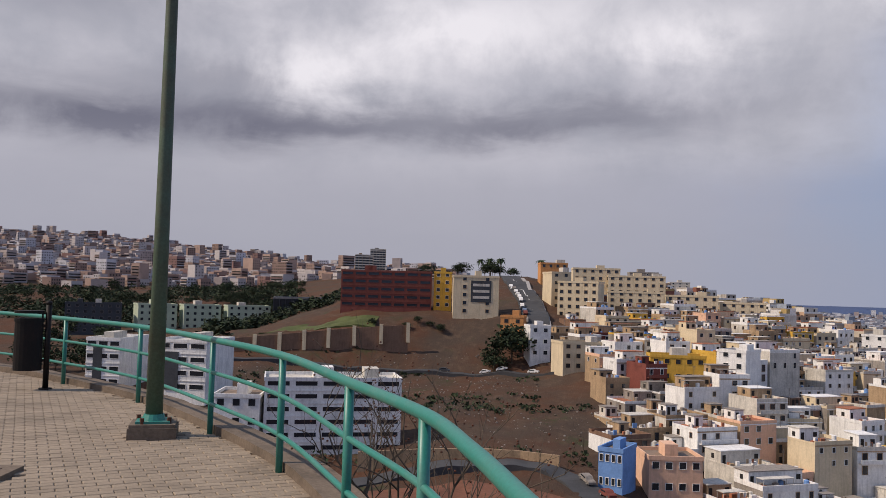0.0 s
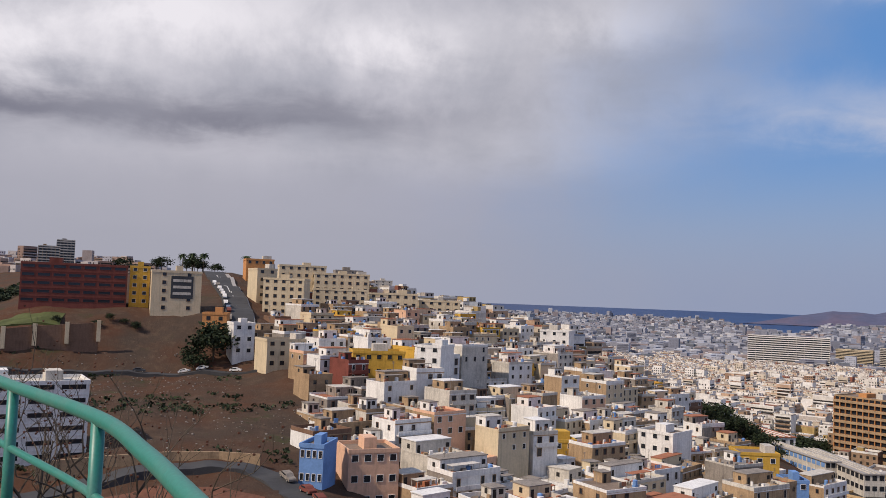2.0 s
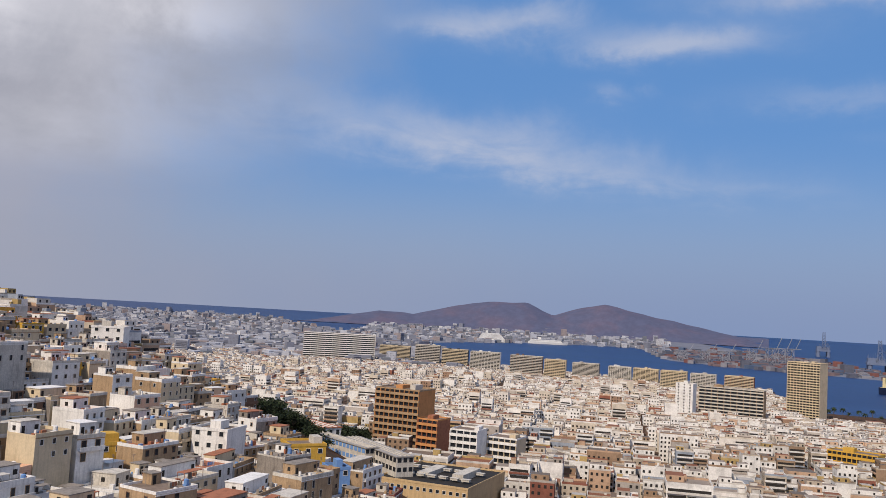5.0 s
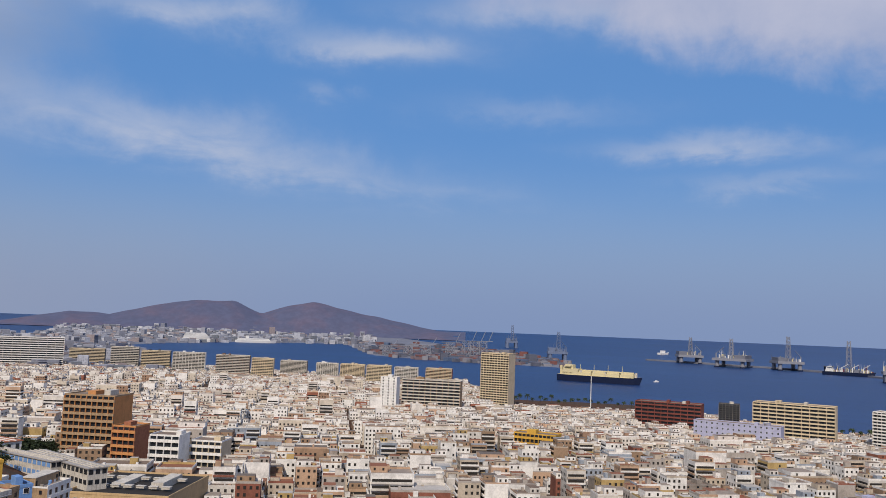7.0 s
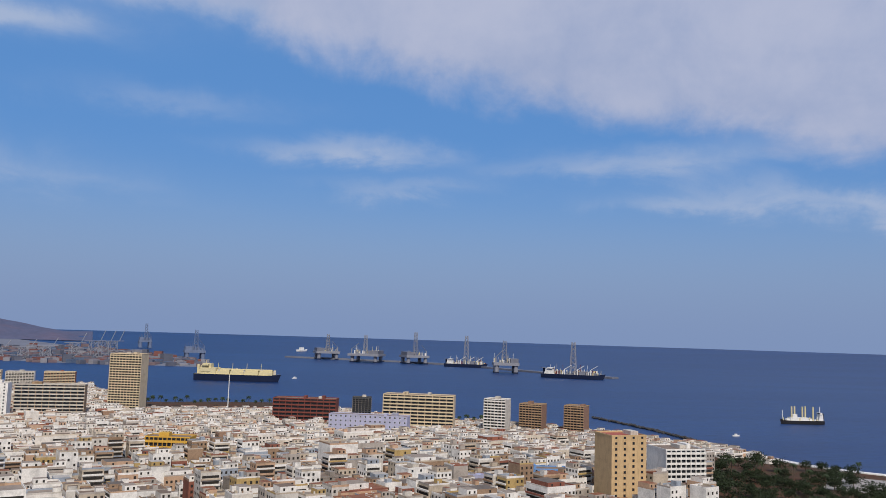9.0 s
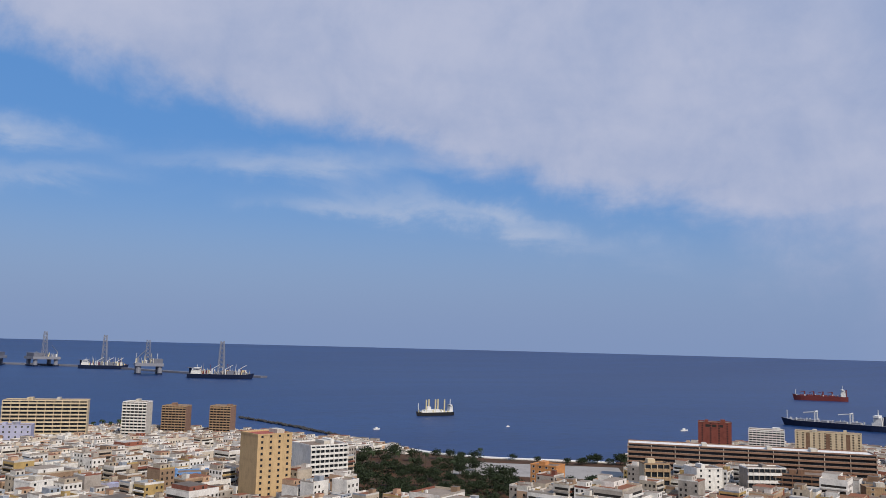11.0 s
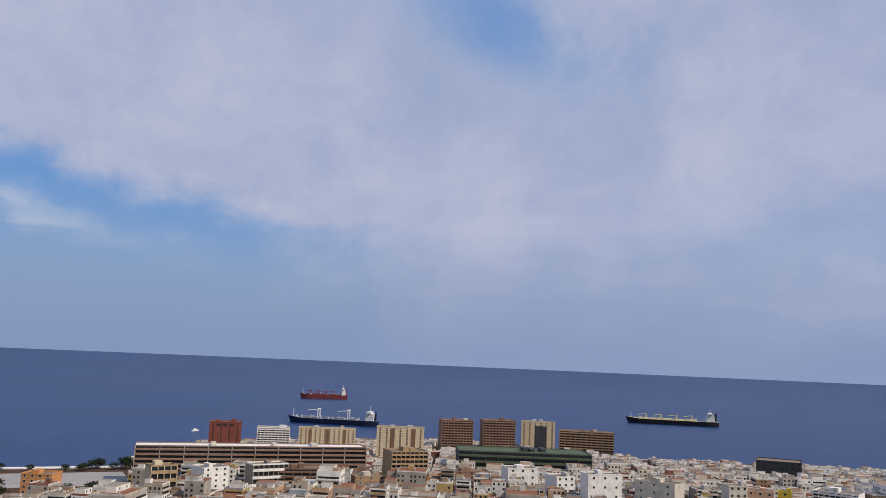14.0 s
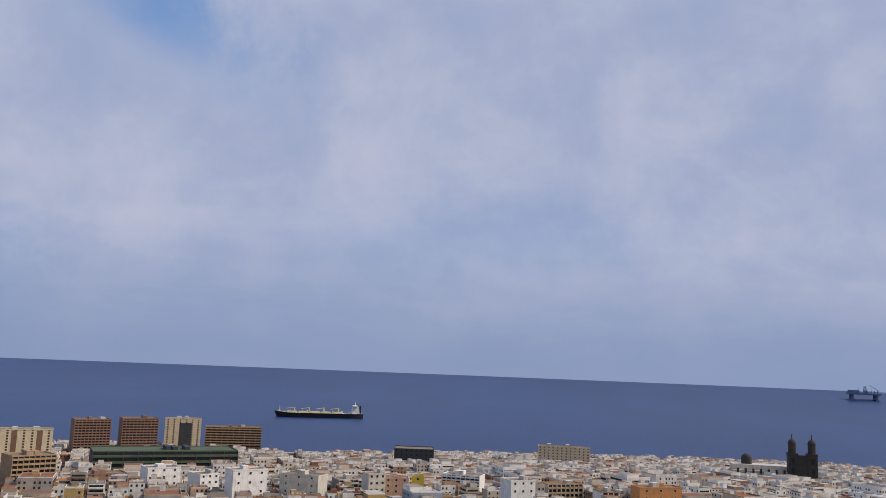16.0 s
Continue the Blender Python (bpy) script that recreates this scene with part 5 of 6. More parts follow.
def make_terrace():
    inner = [p for p in EDGE]
    pts = [(p.x + 0.05, p.y) for p in inner] + [(-9, -3.2), (-18, 2.0), (-18, 18.0)]
    s = Shape().prism(list(reversed(pts)), -6.0, -0.015)
    ter = setting("terrace", s.mesh("terrace", [MAT["joint"]]), "lookout terrace paved with sand-coloured block pavers", "terrace")
    v, f = strip(offset(EDGE, 0.05), offset(EDGE, 0.36), -1.4, 0.085)
    setting("kerb", mesh_of("kerb", v, f, MAT["kerb"]), "low weathered concrete kerb along the terrace edge", "kerb")
    # pavers in running bond
    one = Shape()
    L, W, e = 0.196, 0.096, 0.006
    one.v = [(-L / 2, -W / 2, -0.03), (L / 2, -W / 2, -0.03), (L / 2, W / 2, -0.03), (-L / 2, W / 2, -0.03),
             (-L / 2, -W / 2, -e), (L / 2, -W / 2, -e), (L / 2, W / 2, -e), (-L / 2, W / 2, -e),
             (-L / 2 + e, -W / 2 + e, 0), (L / 2 - e, -W / 2 + e, 0), (L / 2 - e, W / 2 - e, 0), (-L / 2 + e, W / 2 - e, 0)]
    one.f = [(0, 1, 5, 4), (1, 2, 6, 5), (2, 3, 7, 6), (3, 0, 4, 7), (4, 5, 9, 8), (5, 6, 10, 9), (6, 7, 11, 10), (7, 4, 8, 11), (8, 9, 10, 11)]
    one.m = [0] * 9
    me = one.mesh("paver", [MAT["paver"]])
    rnd = random.Random(3)
    rest, count = Shape(), 0
    ang = 24.0
    ca, sa = math.cos(radians(ang)), math.sin(radians(ang))
    spots = []
    for iu in range(-120, 121):
        for iv in range(-10, 240):
            u, w = iu * 0.202 + (0.101 if iv % 2 else 0.0), iv * 0.102
            x, y = u * ca - w * sa, u * sa + w * ca
            if not (5.6 < math.hypot(x, y) and y < 17.2 and x < edge_x(y) + 0.12 and x > -0.55 * y - 0.8):
                continue
            if -4.9 < x < -3.15 and 5.6 < y < 7.35:
                continue
            if abs(x + 2.60) < 0.24 and abs(y - 9.04) < 0.24:
                continue
            spots.append((math.hypot(x, y), x, y))
    spots.sort()
    for r, x, y in spots:
        m = pose(x, y, rnd.uniform(-0.003, 0.003), rnd.uniform(-0.5, 0.5), rnd.uniform(-0.5, 0.5), ang + rnd.uniform(-0.8, 0.8))
        if count < 300 and -3.1 < x < 0:
            ob = new("paver", me)
            ob.parent = ter
            ob.matrix_local = m
            count += 1
        else:
            i = len(rest.v)
            rest.v += [tuple(m @ Vector(q)) for q in one.v]
            rest.f += [tuple(i + k for k in q) for q in one.f]
            rest.m += one.m
    far = new("paving", rest.mesh("paving", [MAT["paver2"]]))
    far.parent = ter
    tagged(far, "sand-coloured block paving", "", "", "stuff")
    # tree pit at the near corner
    pit = thing("tree_pit", pose(-4.02, 6.48, 0), "small paved-in tree pit with a low concrete edging", "tree pit")
    for x0, y0, x1, y1 in ((-0.86, 0.72, 0.86, 0.84), (-0.86, -0.84, 0.86, -0.72), (-0.86, -0.72, -0.74, 0.72), (0.74, -0.72, 0.86, 0.72)):
        part("edging", Shape().box(x0, y0, -0.05, x1, y1, 0.035), [MAT["kerb"]], pit)
    part("soil", Shape().box(-0.74, -0.72, -0.05, 0.74, 0.72, -0.02), [MAT["soil"]], pit)


def make_railing():
    rail = thing("railing", pose(0, 0, 0), "curved teal-green tubular steel railing on the terrace edge", "railing")
    part("handrail", Shape().tube([p + Vector((0, 0, 1.0)) for p in EDGE], 0.034, 12), [MAT["teal"]], rail, "worn teal handrail", True)
    for z in (0.655, 0.32):
        part("rail", Shape().tube([p + Vector((0, 0, z)) for p in EDGE], 0.021, 10), [MAT["teal"]], rail, "", True)
    post = Shape().tube([(0, 0, -0.02), (0, 0, 0.985)], 0.031, 12).mesh("post", [MAT["teal"]], True)
    for x, y in ((-9.6, 16.5), (-7.3, 15.1), (-5.23, 13.31), (-3.53, 11.5), (-2.06, 9.23), (-1.05, 7.4), (-0.34, 5.4), (0.11, 4.11), (0.36, 2.5), (0.6, 0.8), (0.77, -0.6), (-0.2, -2.05), (-1.9, -2.53)):
        ob = new("post", post)
        ob.parent = rail
        ob.matrix_local = pose(x, y, 0)


def make_lamp_post():
    ob = thing("lamp_post", pose(-2.60, 9.04, 0), "tall dull-green painted steel lamp post on a concrete plinth", "lamp post")
    s = Shape()
    s.prism([(-0.24, -0.24), (0.24, -0.24), (0.24, 0.24), (-0.24, 0.24)], -0.05, 0.11)
    s.prism([(-0.225, -0.225), (0.225, -0.225), (0.225, 0.225), (-0.225, 0.225)], 0.11, 0.145)
    p = part("plinth", s, [MAT["kerb"]], ob, "chipped concrete plinth")
    p.rotation_euler.z = radians(12)
    f = part("flange", Shape().prism([(-0.17, -0.17), (0.17, -0.17), (0.17, 0.17), (-0.17, 0.17)], 0.145, 0.17).tube([(0, 0, 0.17), (0, 0, 0.23)], 0.125, 16, 0, 0.8), [MAT["teal"]], ob, "teal base flange")
    f.rotation_euler.z = radians(12)
    for k in range(4):
        a = radians(45 + 90 * k + 12)
        part("bolt", Shape().tube([(0.19 * math.cos(a), 0.19 * math.sin(a), 0.145), (0.19 * math.cos(a), 0.19 * math.sin(a), 0.205)], 0.022, 6), [MAT["rust"]], f, "rusty anchor bolt")
    part("pole", Shape().tube([(0, 0, 0.17), (0, 0, 2.5), (0, 0, 5.0), (0, 0, 7.5)], 0.088, 20, 0, 0.52), [MAT["pole"]], ob, "", True)


def make_bin():
    ob = thing("litter_bin", pose(-5.22, 12.64, 0, 0, 0, 22), "black metal litter bin hung from a thin post", "litter bin")
    part("post", Shape().tube([(0, 0, -0.02), (0, 0, 1.25)], 0.04, 12), [MAT["bin"]], ob, "", True)
    part("foot", Shape().tube([(0, 0, -0.02), (0, 0, 0.02)], 0.09, 12), [MAT["bin"]], ob)
    part("cap", Shape().ball((0, 0, 1.25), 0.05, 0.05, 0.04), [MAT["bin"]], ob)
    b = Shape()
    ring = [(-0.25 + 0.19 * math.cos(2 * math.pi * k / 20), 0.15 * math.sin(2 * math.pi * k / 20)) for k in range(20)]
    b.prism(ring, 0.28, 1.02)
    b.prism([(x * 1.06 + 0.015, y * 1.06) for x, y in ring], 0.98, 1.03)
    bucket = part("bucket", b, [MAT["bin"]], ob)
    hood = Shape().prism([(x * 1.06 + 0.015, y * 1.06) for x, y in ring], 1.10, 1.14)
    part("hood", hood, [MAT["bin"]], bucket)
    part("bracket", Shape().box(-0.08, -0.02, 0.9, 0, 0.02, 0.94).box(-0.08, -0.02, 0.4, 0, 0.02, 0.44).box(-0.09, -0.012, 0.3, -0.065, 0.012, 1.12), [MAT["bin"]], ob)


def dead_shrub(x, y, z, size, seed):
    """Bare twiggy shrub, branching in all directions."""
    rnd = random.Random(seed)
    ob = thing("shrub", pose(x, y, z), "bare brown twiggy shrub outside the railing", "shrub")
    s = Shape()

    def grow(p, d, length, rad, level):
        pts = [p]
        for k in range(4):
            d = (d + Vector((rnd.uniform(-0.3, 0.3), rnd.uniform(-0.3, 0.3), rnd.uniform(-0.15, 0.25)))).normalized()
            pts.append(pts[-1] + d * length / 4)
        s.tube(pts, rad, 5, 0, 0.5)
        if level < 3:
            for k in range(rnd.choice((2, 3, 3))):
                grow(pts[rnd.choice((2, 3, 4))], (d + Vector((rnd.uniform(-1, 1), rnd.uniform(-1, 1), rnd.uniform(-0.2, 0.9)))).normalized(), length * rnd.uniform(0.5, 0.75), rad * 0.55, level + 1)
        else:
            for k in range(1):
                q = pts[-1] + Vector((rnd.uniform(-1, 1), rnd.uniform(-1, 1), rnd.uniform(-1, 1))) * 0.06
                s.ball(tuple(q), 0.012, 0.012, 0.01, 1, 5, 3)

    for k in range(5):
        grow(Vector((rnd.uniform(-0.15, 0.15), rnd.uniform(-0.15, 0.15), 0)), Vector((rnd.uniform(-0.8, 0.8), rnd.uniform(-0.8, 0.8), 1)).normalized(), size * rnd.uniform(0.5, 0.8), 0.016, 0)
    part("twig_crown", s, [MAT["bark"], MAT["rust"]], ob)


make_terrace()
make_railing()
make_lamp_post()
make_bin()
dead_shrub(0.0, 7.9, -0.9, 1.5, 1)
dead_shrub(-0.45, 9.2, -0.9, 1.5, 2)
dead_shrub(0.75, 6.6, -1.2, 1.3, 3)

# ---- the slope and its roads ----


def draped(name, path, width, mat, label, category, lift=0.35, n=10, level=True, step=6):
    """A strip laid on the ground along bearings and distances; level: flat across, like a road, else following the ground."""
    pts = smooth_path([polar(b, r) for b, r in path], n)
    v, f, mid = [], [], []
    k = step + 1
    for i, p in enumerate(pts):
        t = (pts[min(i + 1, len(pts) - 1)] - pts[max(i - 1, 0)]).normalized()
        side = Vector((-t.y, t.x, 0))
        row = []
        for j in range(k):
            q = p + side * width * (j / step - 0.5)
            row.append((q, ground_height(math.degrees(math.atan2(q.x, q.y)), q.length)))
        top = max(h for _, h in row)
        ends = [(row[0][0].x, row[0][0].y, row[0][1] - 4), *[(q.x, q.y, (top if level else h) + lift) for q, h in row], (row[-1][0].x, row[-1][0].y, row[-1][1] - 4)]
        v += ends
        mid.append(Vector((p.x, p.y, ends[1 + step // 2][2])))
    k += 2
    for i in range(len(pts) - 1):
        for j in range(k - 1):
            a = i * k + j
            f.append((a + 1, a, a + k, a + k + 1))
    setting(name, mesh_of(name, v, f, MAT[mat]), label, category)
    return mid


STREET = draped("street", [(8.75, 346), (8.3, 385), (7.6, 430), (7.0, 485), (6.8, 520)], 11, "asphalt", "steep straight asphalt street climbing the ridge", "road")
UPPER = draped("road_upper", [(-16, 318), (-8, 318), (0, 317), (6, 314), (11, 306)], 6, "asphalt", "narrow asphalt road cut across the dry slope", "road")
LOWER = draped("road_lower", [(-6, 176), (0, 180), (6, 183), (10.2, 182), (12.6, 172), (15, 160), (18, 150)], 6.5, "asphalt", "asphalt road curving below the hillside houses", "road")
draped("road_line", [(8.75, 346), (8.3, 385), (7.6, 430), (7.0, 485)], 0.35, "line", "white centre line of the steep street", "road", 0.5)
draped("pavement", [(9.55, 347), (9.1, 385), (8.3, 430), (7.7, 485)], 1.8, "paleground", "pale pavement along the steep street", "pavement", 0.6)
draped("soil_patch", [(-5, 152), (0, 158), (5, 160), (9, 155)], 26, "soil", "patch of bare dark red soil below the road", "ground", 0.35, 10, False)
draped("grass_bank", [(-10, 348), (-7, 352), (-4.5, 353), (-2, 351)], 15, "grass", "bank of rough yellow-green grass", "ground", 0.3, 10, False, 10)


def wall_run(name, label, path, height, mat, thick=0.5, pillar=None):
    pts = [polar(b, r, z) for b, r, z in path]
    ob = thing(name, Matrix.Translation(pts[0]), label, "wall")
    base = pts[0]
    for i in range(len(pts) - 1):
        a, c = pts[i] - base, pts[i + 1] - base
        t = Vector((c.x - a.x, c.y - a.y, 0)).normalized()
        s = Vector((-t.y, t.x, 0)) * thick
        sh = Shape()
        sh.v = [tuple(q) for q in (a - Vector((0, 0, 5)), c - Vector((0, 0, 5)), c - Vector((0, 0, 5)) + s, a - Vector((0, 0, 5)) + s, a + Vector((0, 0, height)), c + Vector((0, 0, height)), c + Vector((0, 0, height)) + s, a + Vector((0, 0, height)) + s)]
        sh.f = [(0, 3, 2, 1), (4, 5, 6, 7), (0, 1, 5, 4), (1, 2, 6, 5), (2, 3, 7, 6), (3, 0, 4, 7)]
        sh.m = [0] * 6
        part("wall_panel", sh, [MAT[mat]], ob)
        if pillar:
            q = c
            part("pillar", Shape().box(q.x - 0.7, q.y - 0.9, q.z - 1, q.x + 0.7, q.y + 0.4, q.z + height + 0.8), [MAT[pillar]], ob, "pale stone pillar")
    return ob


wall_run("retaining_wall", "long brown retaining wall with pale stone pillars", [(-11.8, 328, -24.5), (-10.0, 328, -23.5), (-8.4, 328, -22.6), (-6.8, 328, -21.6), (-5.2, 328, -20.6), (-3.5, 329, -19.6), (-1.7, 329, -18.8), (0.1, 330, -18.0)], 5.8, "brown", 0.6, "cream")
wall_run("retaining_wall", "low pale concrete wall along the curving road", [(-3, 187, -36.2), (1, 188, -35.6), (5.1, 189, -35.2), (7.8, 189, -35.4), (10.4, 187, -35.6)], 2.2, "tan", 0.5)


def car(m, mat, group):
    ob = thing("car", m, {"white": "white", "grey": "silver-grey", "darkgrey": "dark grey", "brick": "red"}[mat] + " small car parked on the road", "car", group)
    s = Shape()
    side = [(-2.1, 0.35), (2.1, 0.35), (2.1, 0.75), (1.9, 0.92), (1.1, 0.98), (0.45, 1.42), (-1.1, 1.45), (-1.85, 1.0), (-2.1, 0.9)]
    k = len(side)
    s.v = [(x, -0.85, z) for x, z in side] + [(x, 0.85, z) for x, z in side]
    s.f = [tuple(range(k)), tuple(range(2 * k - 1, k - 1, -1))] + [(j, k + j, k + (j + 1) % k, (j + 1) % k) for j in range(k)]
    s.m = [0] * len(s.f)
    part("body", s, [MAT[mat]], ob)
    for y in (-0.87, 0.83):
        part("side_window", Shape().box(-1.3, y, 1.0, 0.5, y + 0.04, 1.33), [MAT["glass"]], ob)
    for x in (-1.3, 1.3):
        for y in (-0.88, 0.72):
            tyre = part("wheel", Shape().tube([(x, y, 0.33), (x, y + 0.18, 0.33)], 0.33, 12), [MAT["darkgrey"]], ob)
            part("rim", Shape().tube([(x, y - 0.01, 0.33), (x, y + 0.19, 0.33)], 0.19, 10), [MAT["grey"]], tyre)
    return ob


def park_cars(path, at, side, group, seed):
    rnd = random.Random(seed)
    n = len(path) - 1
    for t in at:
        i = min(int(t * n), n - 1)
        p = path[i].lerp(path[i + 1], t * n - i)
        d = (path[i + 1] - path[i]).normalized()
        up = math.degrees(math.asin(d.z))
        q = p + Vector((-d.y, d.x, 0)).normalized() * side
        car(pose(q.x, q.y, q.z + 0.02, 0, -up, math.degrees(math.atan2(d.y, d.x))), rnd.choice(("white", "grey", "darkgrey", "white", "brick")), group)


park_cars(STREET, [0.05 + 0.045 * k for k in range(12)], 4.2, "cars on the steep street", 1)
park_cars(UPPER, [0.72, 0.77, 0.86, 0.60], 1.2, "cars on the upper road", 2)
park_cars(LOWER, [0.60, 0.70, 0.76, 0.83], 1.8, "cars on the lower road", 3)

# ---- trees ----


def tree(m, height, spread, seed, label, name="tree", leaves=420):
    rnd = random.Random(seed)
    ob = thing(name, m, label, "tree", "")
    t = Shape()
    t.tube([(0, 0, -1.0), (0.1, 0, height * 0.25), (0.0, 0.1, height * 0.5)], height * 0.035, 8, 0, 0.6)
    tips = []
    for k in range(7):
        a = 2 * math.pi * k / 7 + rnd.uniform(-0.4, 0.4)
        e = Vector((math.cos(a) * spread * rnd.uniform(0.2, 0.42), math.sin(a) * spread * rnd.uniform(0.2, 0.42), height * rnd.uniform(0.45, 0.82)))
        t.tube([(0, 0, height * 0.3), tuple(e * 0.55 + Vector((0, 0, height * 0.16))), tuple(e)], height * 0.014, 5, 0, 0.4)
        tips.append(e)
    tips.append(Vector((0, 0, height * 0.82)))
    part("trunk", t, [MAT["bark"]], ob)
    c = Shape()
    for k in range(leaves):
        o = rnd.choice(tips)
        g = Vector((rnd.gauss(0, 1), rnd.gauss(0, 1), rnd.gauss(0, 0.8)))
        p = o + g * spread * 0.12
        p.z = max(p.z, height * 0.16)
        u = Vector((rnd.uniform(-1, 1), rnd.uniform(-1, 1), rnd.uniform(-0.6, 0.6))).normalized()
        w = u.cross(Vector((rnd.uniform(-1, 1), rnd.uniform(-1, 1), rnd.uniform(-1, 1)))).normalized()
        s = spread * rnd.uniform(0.035, 0.075)
        i = len(c.v)
        n = u.cross(w) * s * 0.5
        c.v += [tuple(p - u * s), tuple(p + w * s * 0.7 + n), tuple(p + u * s), tuple(p - w * s * 0.7 + n)]
        c.f.append((i, i + 1, i + 2, i + 3))
        c.m.append(0)
    part("crown", c, [MAT["leaf"]], ob)
    return ob


def palm(m, height, seed):
    rnd = random.Random(seed)
    ob = thing("palm_tree", m, "tall date palm with an arching green crown", "palm")
    part("trunk", Shape().tube([(0, 0, -1), (0.1, 0, height * 0.5), (0.05, 0.1, height)], 0.28, 7, 0, 0.75), [MAT["bark"]], ob)
    c = Shape()
    for k in range(26):
        a, up = rnd.uniform(0, 2 * math.pi), rnd.uniform(-0.3, 1.0)
        d = Vector((math.cos(a), math.sin(a), 0))
        s = Vector((-d.y, d.x, 0))
        L = height * 0.33
        last = None
        for j in range(5):
            q = Vector((0.05, 0.1, height)) + d * L * j / 4 + Vector((0, 0, up * L * j / 4 - 0.9 * L * (j / 4) ** 2))
            w = (0.12, 0.5, 0.55, 0.4, 0.05)[j]
            i = len(c.v)
            c.v += [tuple(q - s * w - Vector((0, 0, w * 0.5))), tuple(q), tuple(q + s * w - Vector((0, 0, w * 0.5)))]
            if j:
                c.f += [(i - 3, i - 2, i + 1, i), (i - 2, i - 1, i + 2, i + 1)]
                c.m += [0, 0]
    part("crown", c, [MAT["palmleaf"]], ob)
    return ob


def ground_pose(b, r, sink=0.0, turn=0.0):
    p = polar(b, r)
    return pose(p.x, p.y, ground_height(b, r) - sink, 0, 0, turn)


DARK = "dense dark green tree on dry ground"
tree(ground_pose(7.1, 322), 15, 15, 1, "large dark green tree at the foot of the street", leaves=900)
tree(ground_pose(5.9, 318), 8, 10, 2, "dark bushy tree beside the narrow road", leaves=500)
kinds = [tree(ground_pose(-16.9, 520), 9, 10, 3, DARK), tree(ground_pose(-19.5, 540), 11, 11, 4, DARK), tree(ground_pose(-9, 520), 8, 11, 5, DARK)]
rnd = random.Random(21)
spots = [(rnd.uniform(-27, -7), rnd.uniform(520, 800)) for _ in range(70)] + [(rnd.uniform(-24, -17.5), rnd.uniform(300, 460)) for _ in range(18)]
spots += [(rnd.uniform(111.8, 120.5), rnd.uniform(490, 735)) for _ in range(78)] + [(rnd.uniform(119, 122.5), rnd.uniform(480, 640)) for _ in range(22)] + [(rnd.uniform(121, 129.5), rnd.uniform(575, 625)) for _ in range(22)] + [(rnd.uniform(122, 132), rnd.uniform(722, 740)) for _ in range(12)]
spots += [(rnd.uniform(38.6, 46.6), rnd.uniform(400, 600)) for _ in range(74)]
spots += [(rnd.uniform(1, 8), rnd.uniform(500, 560)) for _ in range(10)] + [(rnd.uniform(17.5, 25), rnd.uniform(455, 500)) for _ in range(9)]
spots += [(rnd.uniform(-6, 2.5), rnd.uniform(340, 350)) for _ in range(6)]
for b, r in spots:
    if is_free(polar(b, r), -2.0):
        k = copy_thing(rnd.choice(kinds), ground_pose(b, r, 0.3, rnd.uniform(0, 360)))
        s = rnd.uniform(0.6, 1.1)
        if 335 < r < 351:
            s = 0.35
        k.scale = (s, s, s * rnd.uniform(0.8, 1.1))
one_palm = palm(ground_pose(8.9, 505), 11, 1)
for b, r in [(6.2, 515), (5.5, 520), (4.9, 512)] + [(74.6 + 0.42 * k + rnd.uniform(-0.1, 0.1), 1105 + rnd.uniform(-25, 30)) for k in range(21)] + [(95.6 + 0.5 * k, 930 + rnd.uniform(-20, 20)) for k in range(4)] + [(113 + 0.9 * k, 700 + rnd.uniform(-60, 40)) for k in range(9)] + [(76.5, 640), (79.2, 600), (88.2, 560)]:
    k = copy_thing(one_palm, ground_pose(b, r, 0, rnd.uniform(0, 360)))
    s = rnd.uniform(0.8, 1.15)
    k.scale = (s, s, s)

# woods in the hollow
woods = Shape()
for k in range(1900):
    b, r = (rnd.uniform(-29, -7.5), rnd.uniform(500, 860)) if k < 1500 else (rnd.uniform(-13, -4.4), rnd.uniform(375, 470))
    if noise.noise(polar(b, r) * 0.012) < -0.12 or not is_free(polar(b, r), -2):
        continue
    base = polar(b, r, lay(b, r))
    hgt, wid = rnd.uniform(3, 8), rnd.uniform(2.5, 5)
    for _k in range(26):
        g = Vector((rnd.gauss(0, 0.5), rnd.gauss(0, 0.5), 0)) * wid
        q = base + g + Vector((0, 0, hgt * rnd.uniform(0.1, 1.0) * max(0.3, 1 - g.length / (2 * wid))))
        u = Vector((rnd.uniform(-1, 1), rnd.uniform(-1, 1), rnd.uniform(-0.7, 0.7))) * wid * 0.28
        w = Vector((rnd.uniform(-1, 1), rnd.uniform(-1, 1), rnd.uniform(-0.7, 0.7))) * wid * 0.28
        i = len(woods.v)
        woods.v += [tuple(q - u), tuple(q + w), tuple(q + u), tuple(q - w)]
        woods.f.append((i, i + 1, i + 2, i + 3))
        woods.m.append(0)
tagged(new("woods", woods.mesh("woods", [MAT["leaf"]])), "dark scattered trees and bushes in the hollow", "trees", "", "stuff")

